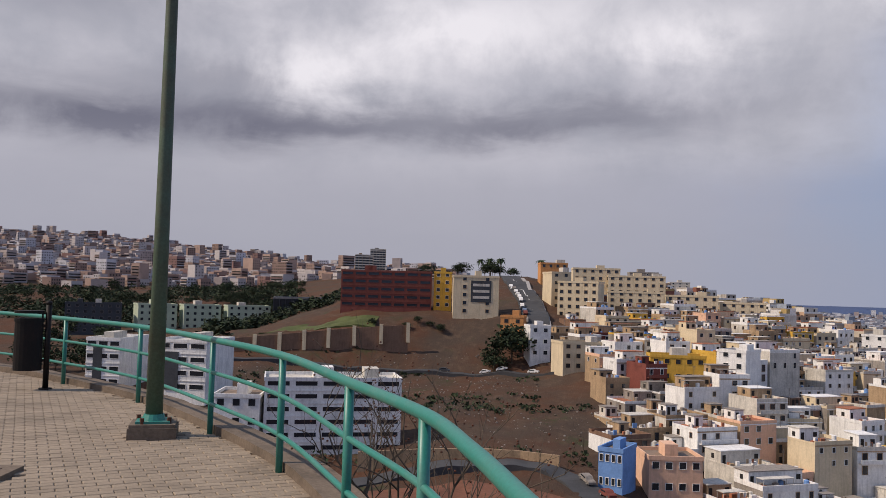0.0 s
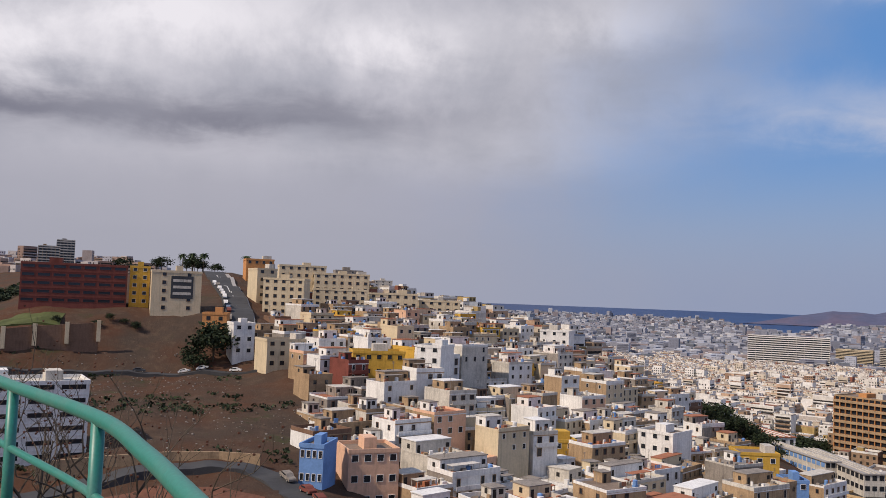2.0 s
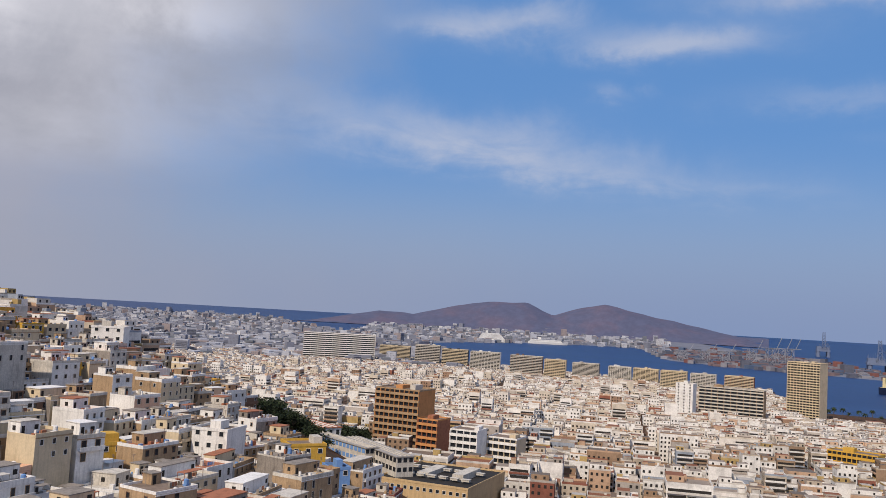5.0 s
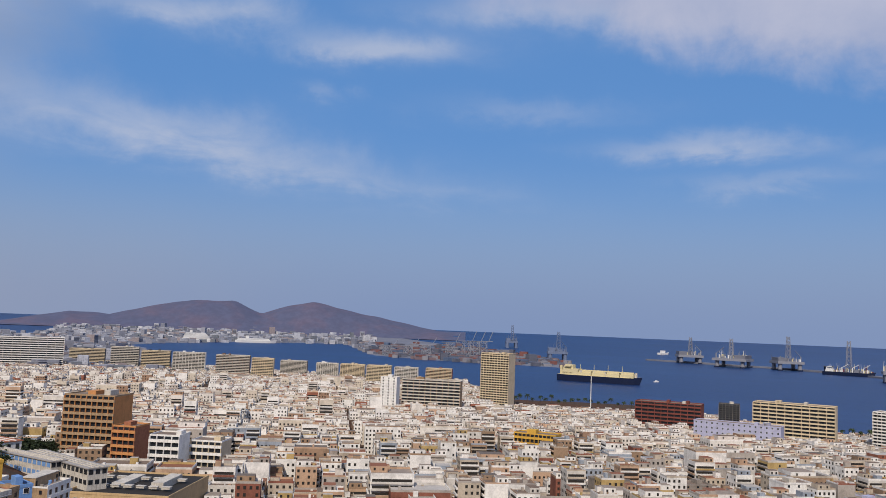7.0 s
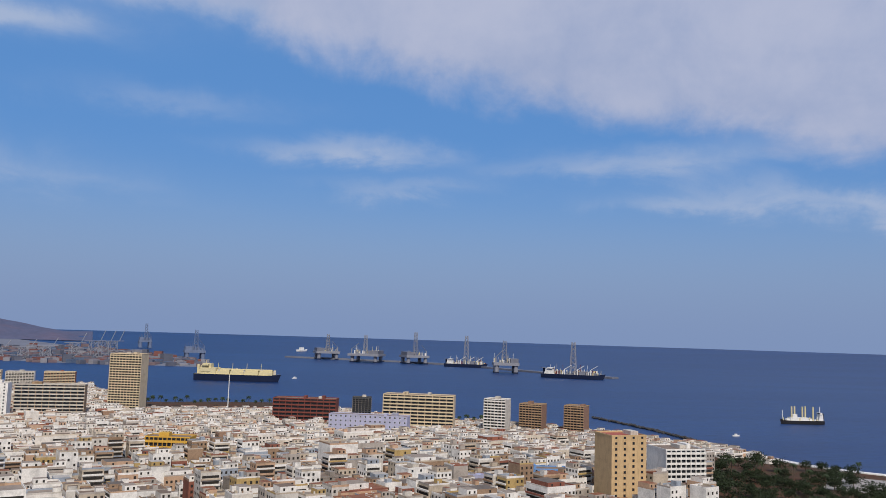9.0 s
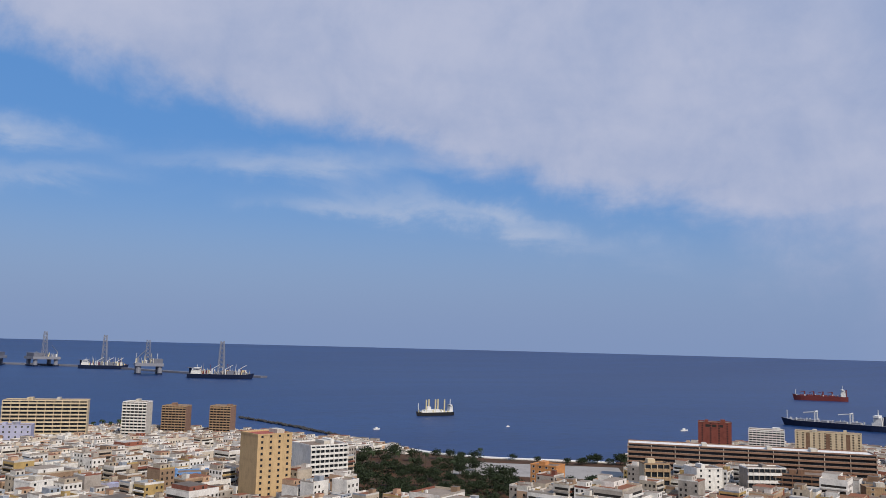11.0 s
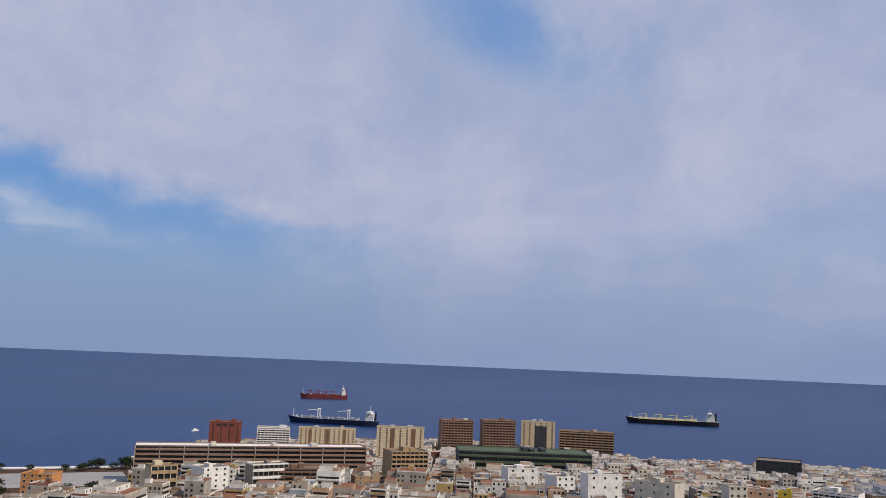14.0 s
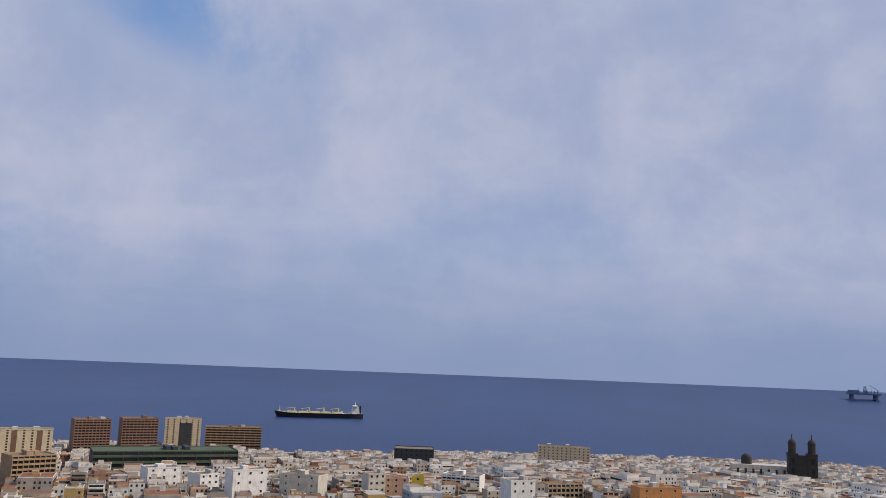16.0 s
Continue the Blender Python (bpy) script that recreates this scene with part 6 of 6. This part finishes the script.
# dense planting in the parks of the plain
park = Shape()
for k in range(1100):
    b, r = (rnd.uniform(111.6, 121.5), rnd.uniform(485, 700)) if k < 450 else (rnd.uniform(38.4, 47.2), rnd.uniform(440, 640))
    if noise.noise(polar(b, r) * 0.03) < -0.25 or not is_free(polar(b, r), -3):
        continue
    base = polar(b, r, ground_height(b, r))
    hgt, wid = (rnd.uniform(2, 5), rnd.uniform(2, 3.5)) if b > 90 else (rnd.uniform(3, 9), rnd.uniform(2.5, 5))
    for _k in range(34):
        g = Vector((rnd.gauss(0, 0.5), rnd.gauss(0, 0.5), 0)) * wid
        q = base + g + Vector((0, 0, hgt * rnd.uniform(0.1, 1.0) * max(0.3, 1 - g.length / (2 * wid))))
        u = Vector((rnd.uniform(-1, 1), rnd.uniform(-1, 1), rnd.uniform(-0.7, 0.7))) * wid * 0.24
        w = Vector((rnd.uniform(-1, 1), rnd.uniform(-1, 1), rnd.uniform(-0.7, 0.7))) * wid * 0.24
        i = len(park.v)
        park.v += [tuple(q - u), tuple(q + w), tuple(q + u), tuple(q - w)]
        park.f.append((i, i + 1, i + 2, i + 3))
        park.m.append(0)
tagged(new("park_trees", park.mesh("park_trees", [MAT["leaf"]])), "dense dark green trees in the town parks", "trees", "", "stuff")

# scrub and loose stones on the slope
scrub, stones = Shape(), Shape()
for _ in range(1900):
    b, r = rnd.uniform(-11, 12.5), math.sqrt(rnd.uniform(190 ** 2, 330 ** 2))
    if b > 9 and r > 250 or not is_free(polar(b, r), -1):
        continue
    dens = noise.noise(polar(b, r) * 0.03)
    p = polar(b, r, ground_height(b, r))
    if dens > 0.05 and rnd.random() < 0.6:
        for _k in range(8):
            q = p + Vector((rnd.gauss(0, 0.6), rnd.gauss(0, 0.6), rnd.uniform(0, 0.8)))
            u = Vector((rnd.uniform(-1, 1), rnd.uniform(-1, 1), rnd.uniform(-1, 1))) * 0.5
            w = Vector((rnd.uniform(-1, 1), rnd.uniform(-1, 1), rnd.uniform(-1, 1))) * 0.5
            i = len(scrub.v)
            scrub.v += [tuple(q - u), tuple(q + w), tuple(q + u), tuple(q - w)]
            scrub.f.append((i, i + 1, i + 2, i + 3))
            scrub.m.append(0)
    else:
        s = rnd.uniform(0.08, 0.4)
        stones.ball(tuple(p), s, s * rnd.uniform(0.6, 1), s * 0.7, rnd.choice((0, 0, 1)), 5, 3)
tagged(new("scrub", scrub.mesh("scrub", [MAT["leaf"]])), "low dry scrub on the slope", "plants", "", "stuff")
tagged(new("stones", stones.mesh("stones", [MAT["grey"], MAT["kerb"]])), "loose pale stones scattered on the slope", "stones", "", "stuff")

# ---- shore ----
draped("promenade", [(108.5, 890), (112, 858), (115, 800), (118, 758), (122, 744), (129, 747)], 7, "white", "white sea wall and promenade along the shore", "promenade", 0.8)
draped("car_park_ground", [(118.5, 680), (121.5, 678), (125, 678), (129.5, 682)], 70, "paleground", "wide grey paved ground behind the sea wall", "ground", 0.3, 10, False)
draped("promenade", [(160, 958), (166, 958), (172, 990), (178, 1035), (184, 1075)], 10, "paleground", "pale sea wall and road along the shore", "promenade", 1.0)
rocks = Shape()
for k in range(420):
    t = k / 420
    b, r = 104.3 + 8.1 * t, 1150 - 265 * t
    p = polar(b + rnd.gauss(0, 0.05), r + rnd.gauss(0, 2.5), -99.6 + rnd.uniform(0, 1.5))
    s = rnd.uniform(0.8, 2.2)
    rocks.ball(tuple(p), s, s * 0.8, s * 0.7, 0, 6, 4)
tagged(new("breakwater", rocks.mesh("breakwater", [MAT["rock"]])), "low breakwater of dark tumbled rocks", "rocks", "", "stuff")
flag = thing("flagpole", ground_pose(80.43, 1080), "tall white flagpole by the harbour", "pole")
part("pole", Shape().tube([(0, 0, -1), (0, 0, 41.5)], 0.7, 8, 0, 0.6), [MAT["shipwhite"]], flag)

# ---- ships and rigs ----


def sea_range(el):
    """The distance at which the sea's surface is seen at that angle."""
    r = 900.0
    while math.degrees(math.atan2(sea_height(r) - EYE, r)) < el and r < 4900:
        r += 2.0
    return r


def hull_shape(length, beam, depth, sheer=1.0):
    """Hull along x, bow at +x, waterline at 0."""
    s = Shape()
    n = 14
    for i in range(n + 1):
        t = i / n
        x = (t - 0.5) * length
        w = beam / 2 * (min(1.0, 0.55 + t * 4) if t < 0.15 else (1.0 if t < 0.78 else max(0.02, 1 - ((t - 0.78) / 0.22) ** 1.8)))
        top = depth + sheer * max(0.0, (t - 0.85) / 0.15) * depth * 0.35
        rake = 0.04 * length * max(0.0, (t - 0.8) / 0.2)
        s.v += [(x - rake, -w * 0.8, -3), (x, -w, top), (x, w, top), (x - rake, w * 0.8, -3)]
    for i in range(n):
        k = 4 * i
        s.f += [(k, k + 4, k + 5, k + 1), (k + 1, k + 5, k + 6, k + 2), (k + 2, k + 6, k + 7, k + 3)]
        s.m += [0, 1, 0]
    s.f += [(0, 1, 2, 3), (4 * n + 3, 4 * n + 2, 4 * n + 1, 4 * n)]
    s.m += [0, 0]
    return s


def at_sea(b0, b1, el, turn, flip):
    """Pose and length of a ship seen between two bearings; flip: bow to the left."""
    r = sea_range(el)
    L = 2 * r * math.tan(radians((b1 - b0) / 2)) / math.cos(radians(turn))
    return facing((b0 + b1) / 2, r, sea_height(r), turn + (180 if flip else 0)), L


def deckhouse(ob, x, L, beam, z, tiers, mat="shipwhite", funnel="hullblue"):
    s = Shape()
    w = L * 0.09
    for k in range(tiers):
        s.box(x - w * (0.5 - 0.03 * k), -beam * (0.42 - 0.02 * k), z + 2.7 * k, x + w * (0.5 - 0.05 * k), beam * (0.42 - 0.02 * k), z + 2.7 * k + 2.5)
    house = part("deckhouse", s, [MAT[mat]], ob)
    part("bridge", Shape().box(x - w * 0.2, -beam * 0.5, z + 2.7 * tiers, x + w * 0.35, beam * 0.5, z + 2.7 * tiers + 2.4), [MAT[mat]], house)
    part("bridge_window", Shape().box(x + w * 0.35, -beam * 0.45, z + 2.7 * tiers + 0.9, x + w * 0.37, beam * 0.45, z + 2.7 * tiers + 1.9), [MAT["glass"]], house)
    part("funnel", Shape().box(x - w * 0.75, -2.2, z, x - w * 0.55, 2.2, z + 2.7 * tiers + 1.5), [MAT[funnel]], ob)
    part("mast", Shape().tube([(x, 0, z + 2.7 * tiers + 2.4), (x, 0, z + 2.7 * tiers + 10)], 0.5, 6), [MAT[mat]], house)


def cargo_ship(label, b0, b1, el, turn, flip, depth, hull, deck, cranes, tiers=5, crane_mat="deck", portal=False):
    m, L = at_sea(b0, b1, el, turn, flip)
    beam = L * 0.15
    ob = thing("cargo_ship", m, label, "ship")
    part("hull", hull_shape(L, beam, depth), [MAT[hull], MAT[deck]], ob)
    deckhouse(ob, -L * 0.41, L, beam, depth, tiers, funnel=hull)
    for k in range(cranes):
        x = -L * 0.27 + (k + 0.3) * L * 0.66 / cranes
        s = Shape()
        if portal:
            s.box(x - 0.8, -beam * 0.35, depth, x + 0.8, -beam * 0.3, depth + 14).box(x - 0.8, beam * 0.3, depth, x + 0.8, beam * 0.35, depth + 14).box(x - 0.8, -beam * 0.35, depth + 13, x + 0.8, beam * 0.35, depth + 14.5)
            s.tube([(x, 0, depth + 13), (x + L * 0.12, 0, depth + 11)], 0.8, 6)
        else:
            s.box(x - 1.3, -1.3, depth, x + 1.3, 1.3, depth + 10).tube([(x, 0, depth + 9.5), (x + L * 0.09, 0, depth + 7)], 0.7, 6)
        part("deck_crane", s, [MAT[crane_mat]], ob)
    for k in range(5):
        x = -L * 0.26 + k * L * 0.13
        part("hatch_cover", Shape().box(x, -beam * 0.3, depth, x + L * 0.10, beam * 0.3, depth + 2.2), [MAT[deck]], ob)
    r_ = random.Random(label)
    g = Shape()
    for _ in range(40):
        x, y = r_.uniform(-L * 0.44, L * 0.44), r_.uniform(-beam * 0.4, beam * 0.36)
        g.box(x, y, depth, x + r_.uniform(0.6, 2.5), y + r_.uniform(0.5, 1.5), depth + r_.uniform(1.0, 4.5), r_.randrange(2))
    part("deck_gear", g, [MAT["shipwhite"], MAT[crane_mat]], ob)
    part("foremast", Shape().tube([(L * 0.44, 0, depth), (L * 0.44, 0, depth + 13)], 0.5, 6), [MAT["shipwhite"]], ob)
    return ob


cargo_ship("anchored bulk carrier with a black hull and buff cranes", 161.21, 166.98, -3.43, 6, True, 9, "hullblack", "deck", 4)
cargo_ship("anchored cargo ship with an oxide-red hull", 139.76, 142.87, -2.82, 8, True, 10, "hullred", "hullred", 4, crane_mat="hullred")
cargo_ship("anchored dark-blue cargo ship with portal cranes", 139.05, 144.96, -4.43, -14, True, 8, "hullblue", "steel", 2, 4, "shipwhite", True)
small = cargo_ship("small white work ship with tall buff masts on the open sea", 115.88, 118.36, -4.72, 30, True, 5, "hullblack", "shipwhite", 0, 3)
for k in range(5):
    x = -14 + 7.5 * k
    part("deck_mast", Shape().tube([(x, (-1) ** k * 3.0, 5), (x, (-1) ** k * 3.0, 23)], 1.1, 8), [MAT["deck"]], small)
part("deck_gear", Shape().box(-6, -4, 5, 18, 4, 9).box(8, -3, 9, 14, 3, 13), [MAT["shipwhite"]], small)


def gas_carrier():
    m, L = at_sea(78.21, 83.68, -3.33, -16, False)
    beam, d = L * 0.16, 13
    ob = thing("gas_carrier", m, "large gas carrier with dark blue hull and buff deck at anchor", "ship")
    part("hull", hull_shape(L, beam, d, 0.5), [MAT["hullblue"], MAT["deck"]], ob)
    for k in range(4):
        x0 = -L * 0.24 + k * L * 0.165
        part("tank_cover", Shape().prism([(x0, -beam * 0.36), (x0 + L * 0.155, -beam * 0.36), (x0 + L * 0.155, beam * 0.36), (x0, beam * 0.36)], d, d + 6).prism([(x0 + 1, -beam * 0.26), (x0 + L * 0.15, -beam * 0.26), (x0 + L * 0.15, beam * 0.26), (x0 + 1, beam * 0.26)], d + 6, d + 9), [MAT["deck"]], ob)
        part("vent_mast", Shape().tube([(x0 + 2, 0, d + 8), (x0 + 2, 0, d + 22)], 0.5, 6), [MAT["deck"]], ob)
    deckhouse(ob, -L * 0.37, L * 1.5, beam, d, 6, "deck", "deck")
    part("pipe_rack", Shape().box(-L * 0.2, -2, d + 9, L * 0.4, 2, d + 11), [MAT["deck"]], ob)
    part("upper_house", Shape().box(-L * 0.42, -beam * 0.4, d, -L * 0.24, beam * 0.4, d + 12).box(-L * 0.40, -beam * 0.3, d + 12, -L * 0.30, beam * 0.3, d + 20), [MAT["deck"]], ob)
    s = random.Random(4)
    g = Shape()
    for _ in range(60):
        x, y, z = s.uniform(-L * 0.3, L * 0.44), s.uniform(-beam * 0.4, beam * 0.4), d + s.uniform(0, 8)
        g.box(x, y, d, x + s.uniform(1, 5), y + s.uniform(1, 4), z + s.uniform(1, 5), s.randrange(2))
    part("deck_gear", g, [MAT["deck"], MAT["offwhite"]], ob)


gas_carrier()


def deck_gear(ob, x0, x1, y, z, count, tall, mats, seed):
    """Winches, pipes, lockers and vents standing about a deck."""
    r_ = random.Random(seed)
    s = Shape()
    for _ in range(count):
        x, yy = r_.uniform(x0, x1), r_.uniform(-y, y)
        w, h = r_.uniform(1.0, 4.5), r_.uniform(0.3, 1.0) * tall
        s.box(x, yy, z, x + w, yy + r_.uniform(1, 4), z + h, r_.randrange(len(mats)))
        if r_.random() < 0.35:
            s.tube([(x, yy, z), (x + r_.uniform(-3, 3), yy, z + h * 2.2)], 0.45, 5, r_.randrange(len(mats)))
    part("deck_gear", s, [MAT[k] for k in mats], ob)


def lattice(x, y, z0, z1, w0, w1, bars=6, rad=0.7):
    s = Shape()
    for sx in (-1, 1):
        for sy in (-1, 1):
            s.tube([(x + sx * w0, y + sy * w0, z0), (x + sx * w1, y + sy * w1, z1)], rad, 5)
    for k in range(bars):
        t0, t1 = k / bars, (k + 1) / bars
        a, b = w0 + (w1 - w0) * t0, w0 + (w1 - w0) * t1
        za, zb = z0 + (z1 - z0) * t0, z0 + (z1 - z0) * t1
        for sy in (-1, 1):
            s.tube([(x - a, y + sy * a, za), (x + b, y + sy * b, zb)], rad * 0.7, 4)
            s.tube([(x + a, y + sy * a, za), (x - b, y + sy * b, zb)], rad * 0.7, 4)
            s.tube([(x + sy * a, y - a, za), (x + sy * b, y + b, zb)], rad * 0.7, 4)
    return s


def drilling_rig(b0, b1, el, top, turn, lean, steel="steel"):
    r = sea_range(el)
    W = 2 * r * math.tan(radians((b1 - b0) / 2)) * 0.8
    ob = thing("drilling_rig", facing((b0 + b1) / 2, r, sea_height(r), turn), "semi-submersible drilling rig with a lattice derrick moored at the pier", "oil rig", "rigs along the pier")
    for sx in (-1, 1):
        part("pontoon", Shape().box(sx * W * 0.36 - 6, -W * 0.45, -3, sx * W * 0.36 + 6, W * 0.45, 4), [MAT["hullblue" if steel == "steel" else steel]], ob)
        for sy in (-1, 1):
            part("column", Shape().tube([(sx * W * 0.36, sy * W * 0.33, 2), (sx * W * 0.36, sy * W * 0.33, 24)], 6.5, 10), [MAT[steel]], ob)
    part("deck", Shape().box(-W * 0.48, -W * 0.45, 22, W * 0.48, W * 0.45, 30), [MAT[steel]], ob)
    part("quarters", Shape().box(-W * 0.45 * lean, -W * 0.4, 30, -W * 0.15 * lean, W * 0.3, 42) if lean > 0 else Shape().box(W * 0.15, -W * 0.4, 30, W * 0.45, W * 0.3, 42), [MAT["port" if steel == "steel" else steel]], ob)
    h = r * math.tan(radians(top)) - sea_height(r) + EYE
    part("derrick", lattice(0.05 * W * lean, 0, 30, h, 7, 4), [MAT[steel]], ob)
    deck_gear(ob, -W * 0.45, W * 0.42, W * 0.4, 30, 40, 13, (steel, "port", "shipwhite", "deck") if steel == "steel" else (steel,), b0)
    part("crane", Shape().tube([(W * 0.4 * lean, -W * 0.3, 30), (W * 0.4 * lean, -W * 0.3, 46)], 2, 8).tube([(W * 0.4 * lean, -W * 0.3, 45), (W * 0.15 * lean, -W * 0.4, 66)], 1, 5), [MAT[steel]], ob)


drilling_rig(85.59, 87.62, -1.78, -0.12, 10, 1)
drilling_rig(87.92, 90.65, -1.90, -0.09, -15, -1)
drilling_rig(91.41, 93.50, -1.92, 0.18, 20, 1)
drilling_rig(97.48, 99.69, -2.34, -0.2, 5, -1)


def drill_ship(b0, b1, el, top, mat):
    m, L = at_sea(b0, b1, el, -12, False)
    ob = thing("drill_ship", m, "drill ship with a tall derrick and white quarters at the pier", "ship", "drill ships at the pier")
    d, beam = 11, L * 0.17
    part("hull", hull_shape(L, beam, d), [MAT[mat], MAT["steel"]], ob)
    r = sea_range(el)
    part("derrick", lattice(0, 0, d, r * math.tan(radians(top)) - sea_height(r) + EYE, 8, 4, 7), [MAT["steel"]], ob)
    deckhouse(ob, -L * 0.36, L * 1.7, beam, d, 5, "shipwhite", "hullblue")
    part("helideck", Shape().tube([(-L * 0.45, 0, d + 14), (-L * 0.45, 0, d + 15)], 11, 12), [MAT["port"]], ob)
    for k in range(3):
        x = -L * 0.12 + k * L * 0.2
        part("deck_crane", Shape().box(x - 1.2, -beam * 0.4, d, x + 1.2, -beam * 0.3, d + 14).tube([(x, -beam * 0.35, d + 13), (x + 18, -beam * 0.35, d + 24)], 0.8, 5), [MAT["shipwhite"]], ob)
    deck_gear(ob, -L * 0.3, L * 0.42, beam * 0.38, d, 70, 12, ("steel", "shipwhite", "deck", "hullred"), b0)
    part("deck_modules", Shape().box(L * 0.1, -beam * 0.35, d, L * 0.2, beam * 0.35, d + 9).box(L * 0.24, -beam * 0.3, d, L * 0.36, beam * 0.3, d + 6), [MAT["port"]], ob)


drill_ship(94.49, 97.40, -2.05, 0.05, "hullblue")
drill_ship(100.96, 105.16, -2.56, -0.16, "hullblue")
pier = Shape()
ends = [(84.0, -1.74), (88.0, -1.82), (92.0, -1.88), (96.0, -2.0), (99.5, -2.22), (103.0, -2.40), (105.8, -2.50)]
for (ba, ea), (bb, eb) in zip(ends, ends[1:]):
    a, c = polar(ba, sea_range(ea) + 25), polar(bb, sea_range(eb) + 25)
    t = (c - a).normalized()
    s = Vector((-t.y, t.x, 0)) * 14
    z = sea_height(a.length) + 5
    i = len(pier.v)
    pier.v += [tuple(q) for q in (a - s + Vector((0, 0, z - 9)), c - s + Vector((0, 0, z - 9)), c + s + Vector((0, 0, z - 9)), a + s + Vector((0, 0, z - 9)), a - s + Vector((0, 0, z)), c - s + Vector((0, 0, z)), c + s + Vector((0, 0, z)), a + s + Vector((0, 0, z)))]
    pier.f += [(i + 4, i + 5, i + 6, i + 7), (i, i + 1, i + 5, i + 4), (i + 1, i + 2, i + 6, i + 5), (i + 2, i + 3, i + 7, i + 6), (i + 3, i, i + 4, i + 7)]
    pier.m += [0] * 5
setting("pier", pier.mesh("pier", [MAT["port"]]), "long low concrete pier with moored rigs", "pier")


def passenger_ship(b0, b1, el, tiers, label):
    m, L = at_sea(b0, b1, el, 5, False)
    ob = thing("passenger_ship", m, label, "ship")
    part("hull", hull_shape(L, L * 0.13, 9), [MAT["shipwhite"], MAT["shipwhite"]], ob)
    for k in range(tiers):
        part("deck", Shape().box(-L * (0.46 - 0.02 * k), -L * 0.055, 9 + 4.2 * k, L * (0.34 - 0.03 * k), L * 0.055, 12.4 + 4.2 * k), [MAT["shipwhite"]], ob)
    part("funnel", Shape().box(-L * 0.25, -4, 9 + 4.2 * tiers, -L * 0.18, 4, 18 + 4.2 * tiers), [MAT["shipwhite"]], ob)


passenger_ship(53.38, 55.61, -1.68, 6, "white cruise ship at the far quay")
passenger_ship(56.80, 59.48, -1.62, 2, "low white ferry at the far quay")


def quay_crane(b, r, h):
    ob = thing("quay_crane", facing(b, r, sea_height(r) + 2, 20), "container gantry crane in haze-lightened steel on the quay", "crane", "quay cranes")
    part("frame", lattice(0, 0, 0, h * 0.6, 12, 10, 3, 1.0), [MAT["steel"]], ob)
    part("boom", Shape().tube([(-30, 0, h * 0.6), (35, 0, h * 0.62)], 1.3, 6).tube([(20, 0, h * 0.62), (34, 0, h)], 1.0, 6), [MAT["steel"]], ob)


for b, r, h in ((68.2, 2650, 55), (69.4, 2700, 60), (71.0, 2800, 75), (72.1, 2800, 85), (72.7, 2820, 85), (73.2, 2850, 85), (66.8, 2680, 50)):
    quay_crane(b, r, h)
# farthest rigs take the haze-tinted colour throughout
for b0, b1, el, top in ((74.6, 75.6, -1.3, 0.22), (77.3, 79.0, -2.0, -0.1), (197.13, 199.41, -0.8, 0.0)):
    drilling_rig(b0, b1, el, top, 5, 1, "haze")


def buoy_boat(b, el, size):
    r = sea_range(el)
    ob = thing("boat", facing(b, r, sea_height(r), 40), "small white motor boat on the water", "boat")
    part("hull", hull_shape(size, size * 0.3, size * 0.12), [MAT["shipwhite"], MAT["shipwhite"]], ob)
    part("cabin", Shape().box(-size * 0.2, -size * 0.1, size * 0.12, size * 0.1, size * 0.1, size * 0.28), [MAT["shipwhite"]], ob)


for b, el, size in ((84.6, -3.1, 14), (92.0, -1.4, 60), (85.0, -1.3, 60), (113.3, -5.7, 10), (122.0, -5.3, 6), (133.3, -5.1, 12)):
    buoy_boat(b, el, size)


def cathedral():
    r, b = 890.0, 194.8
    ob = thing("cathedral", facing(b, r, PLAIN, 12), "dark stone cathedral with two domed bell towers", "church")
    for sx in (-1, 1):
        x = sx * 8.8
        tower = part("bell_tower", Shape().box(x - 4.2, -4.2, -3, x + 4.2, 4.2, 30).box(x - 4.6, -4.6, 29, x + 4.6, 4.6, 30.4).prism([(x + 3.6 * math.cos(a * math.pi / 4), 3.6 * math.sin(a * math.pi / 4)) for a in range(8)], 30.4, 39), [MAT["stone"]], ob)
        part("dome", Shape().ball((x, 0, 39), 3.9, 3.9, 4.4, 0, 12, 6, True).tube([(x, 0, 43), (x, 0, 48)], 0.5, 6), [MAT["stone"]], tower, "dark stone dome", True)
        for z in (12, 21):
            # belfry shade put on as a thin dark box, no hole cut
            part("bell_opening", Shape().box(x - 1.4, -4.3, z, x + 1.4, -4.15, z + 5), [MAT["shade"]], tower)
    part("facade", Shape().box(-5, -3.6, -3, 5, 3.8, 28).box(-5.2, -3.9, 27.5, 5.2, 3.9, 28.5), [MAT["stone"]], ob)
    part("nave", Shape().box(-62, 4, -3, 5, 24, 17).box(-62, 0, -3, -8, 4, 12), [MAT["offwhite"]], ob, "pale rendered nave")
    for j in range(8):
        x = -58 + 7 * j
        part("buttress", Shape().box(x - 0.9, -1.4, -3, x + 0.9, 0.1, 14), [MAT["stone"]], ob)
    part("crossing_dome", Shape().tube([(-48, 14, 17), (-48, 14, 22)], 5, 12).ball((-48, 14, 22), 5, 5, 4.6, 0, 12, 6, True), [MAT["stone"]], ob)


cathedral()
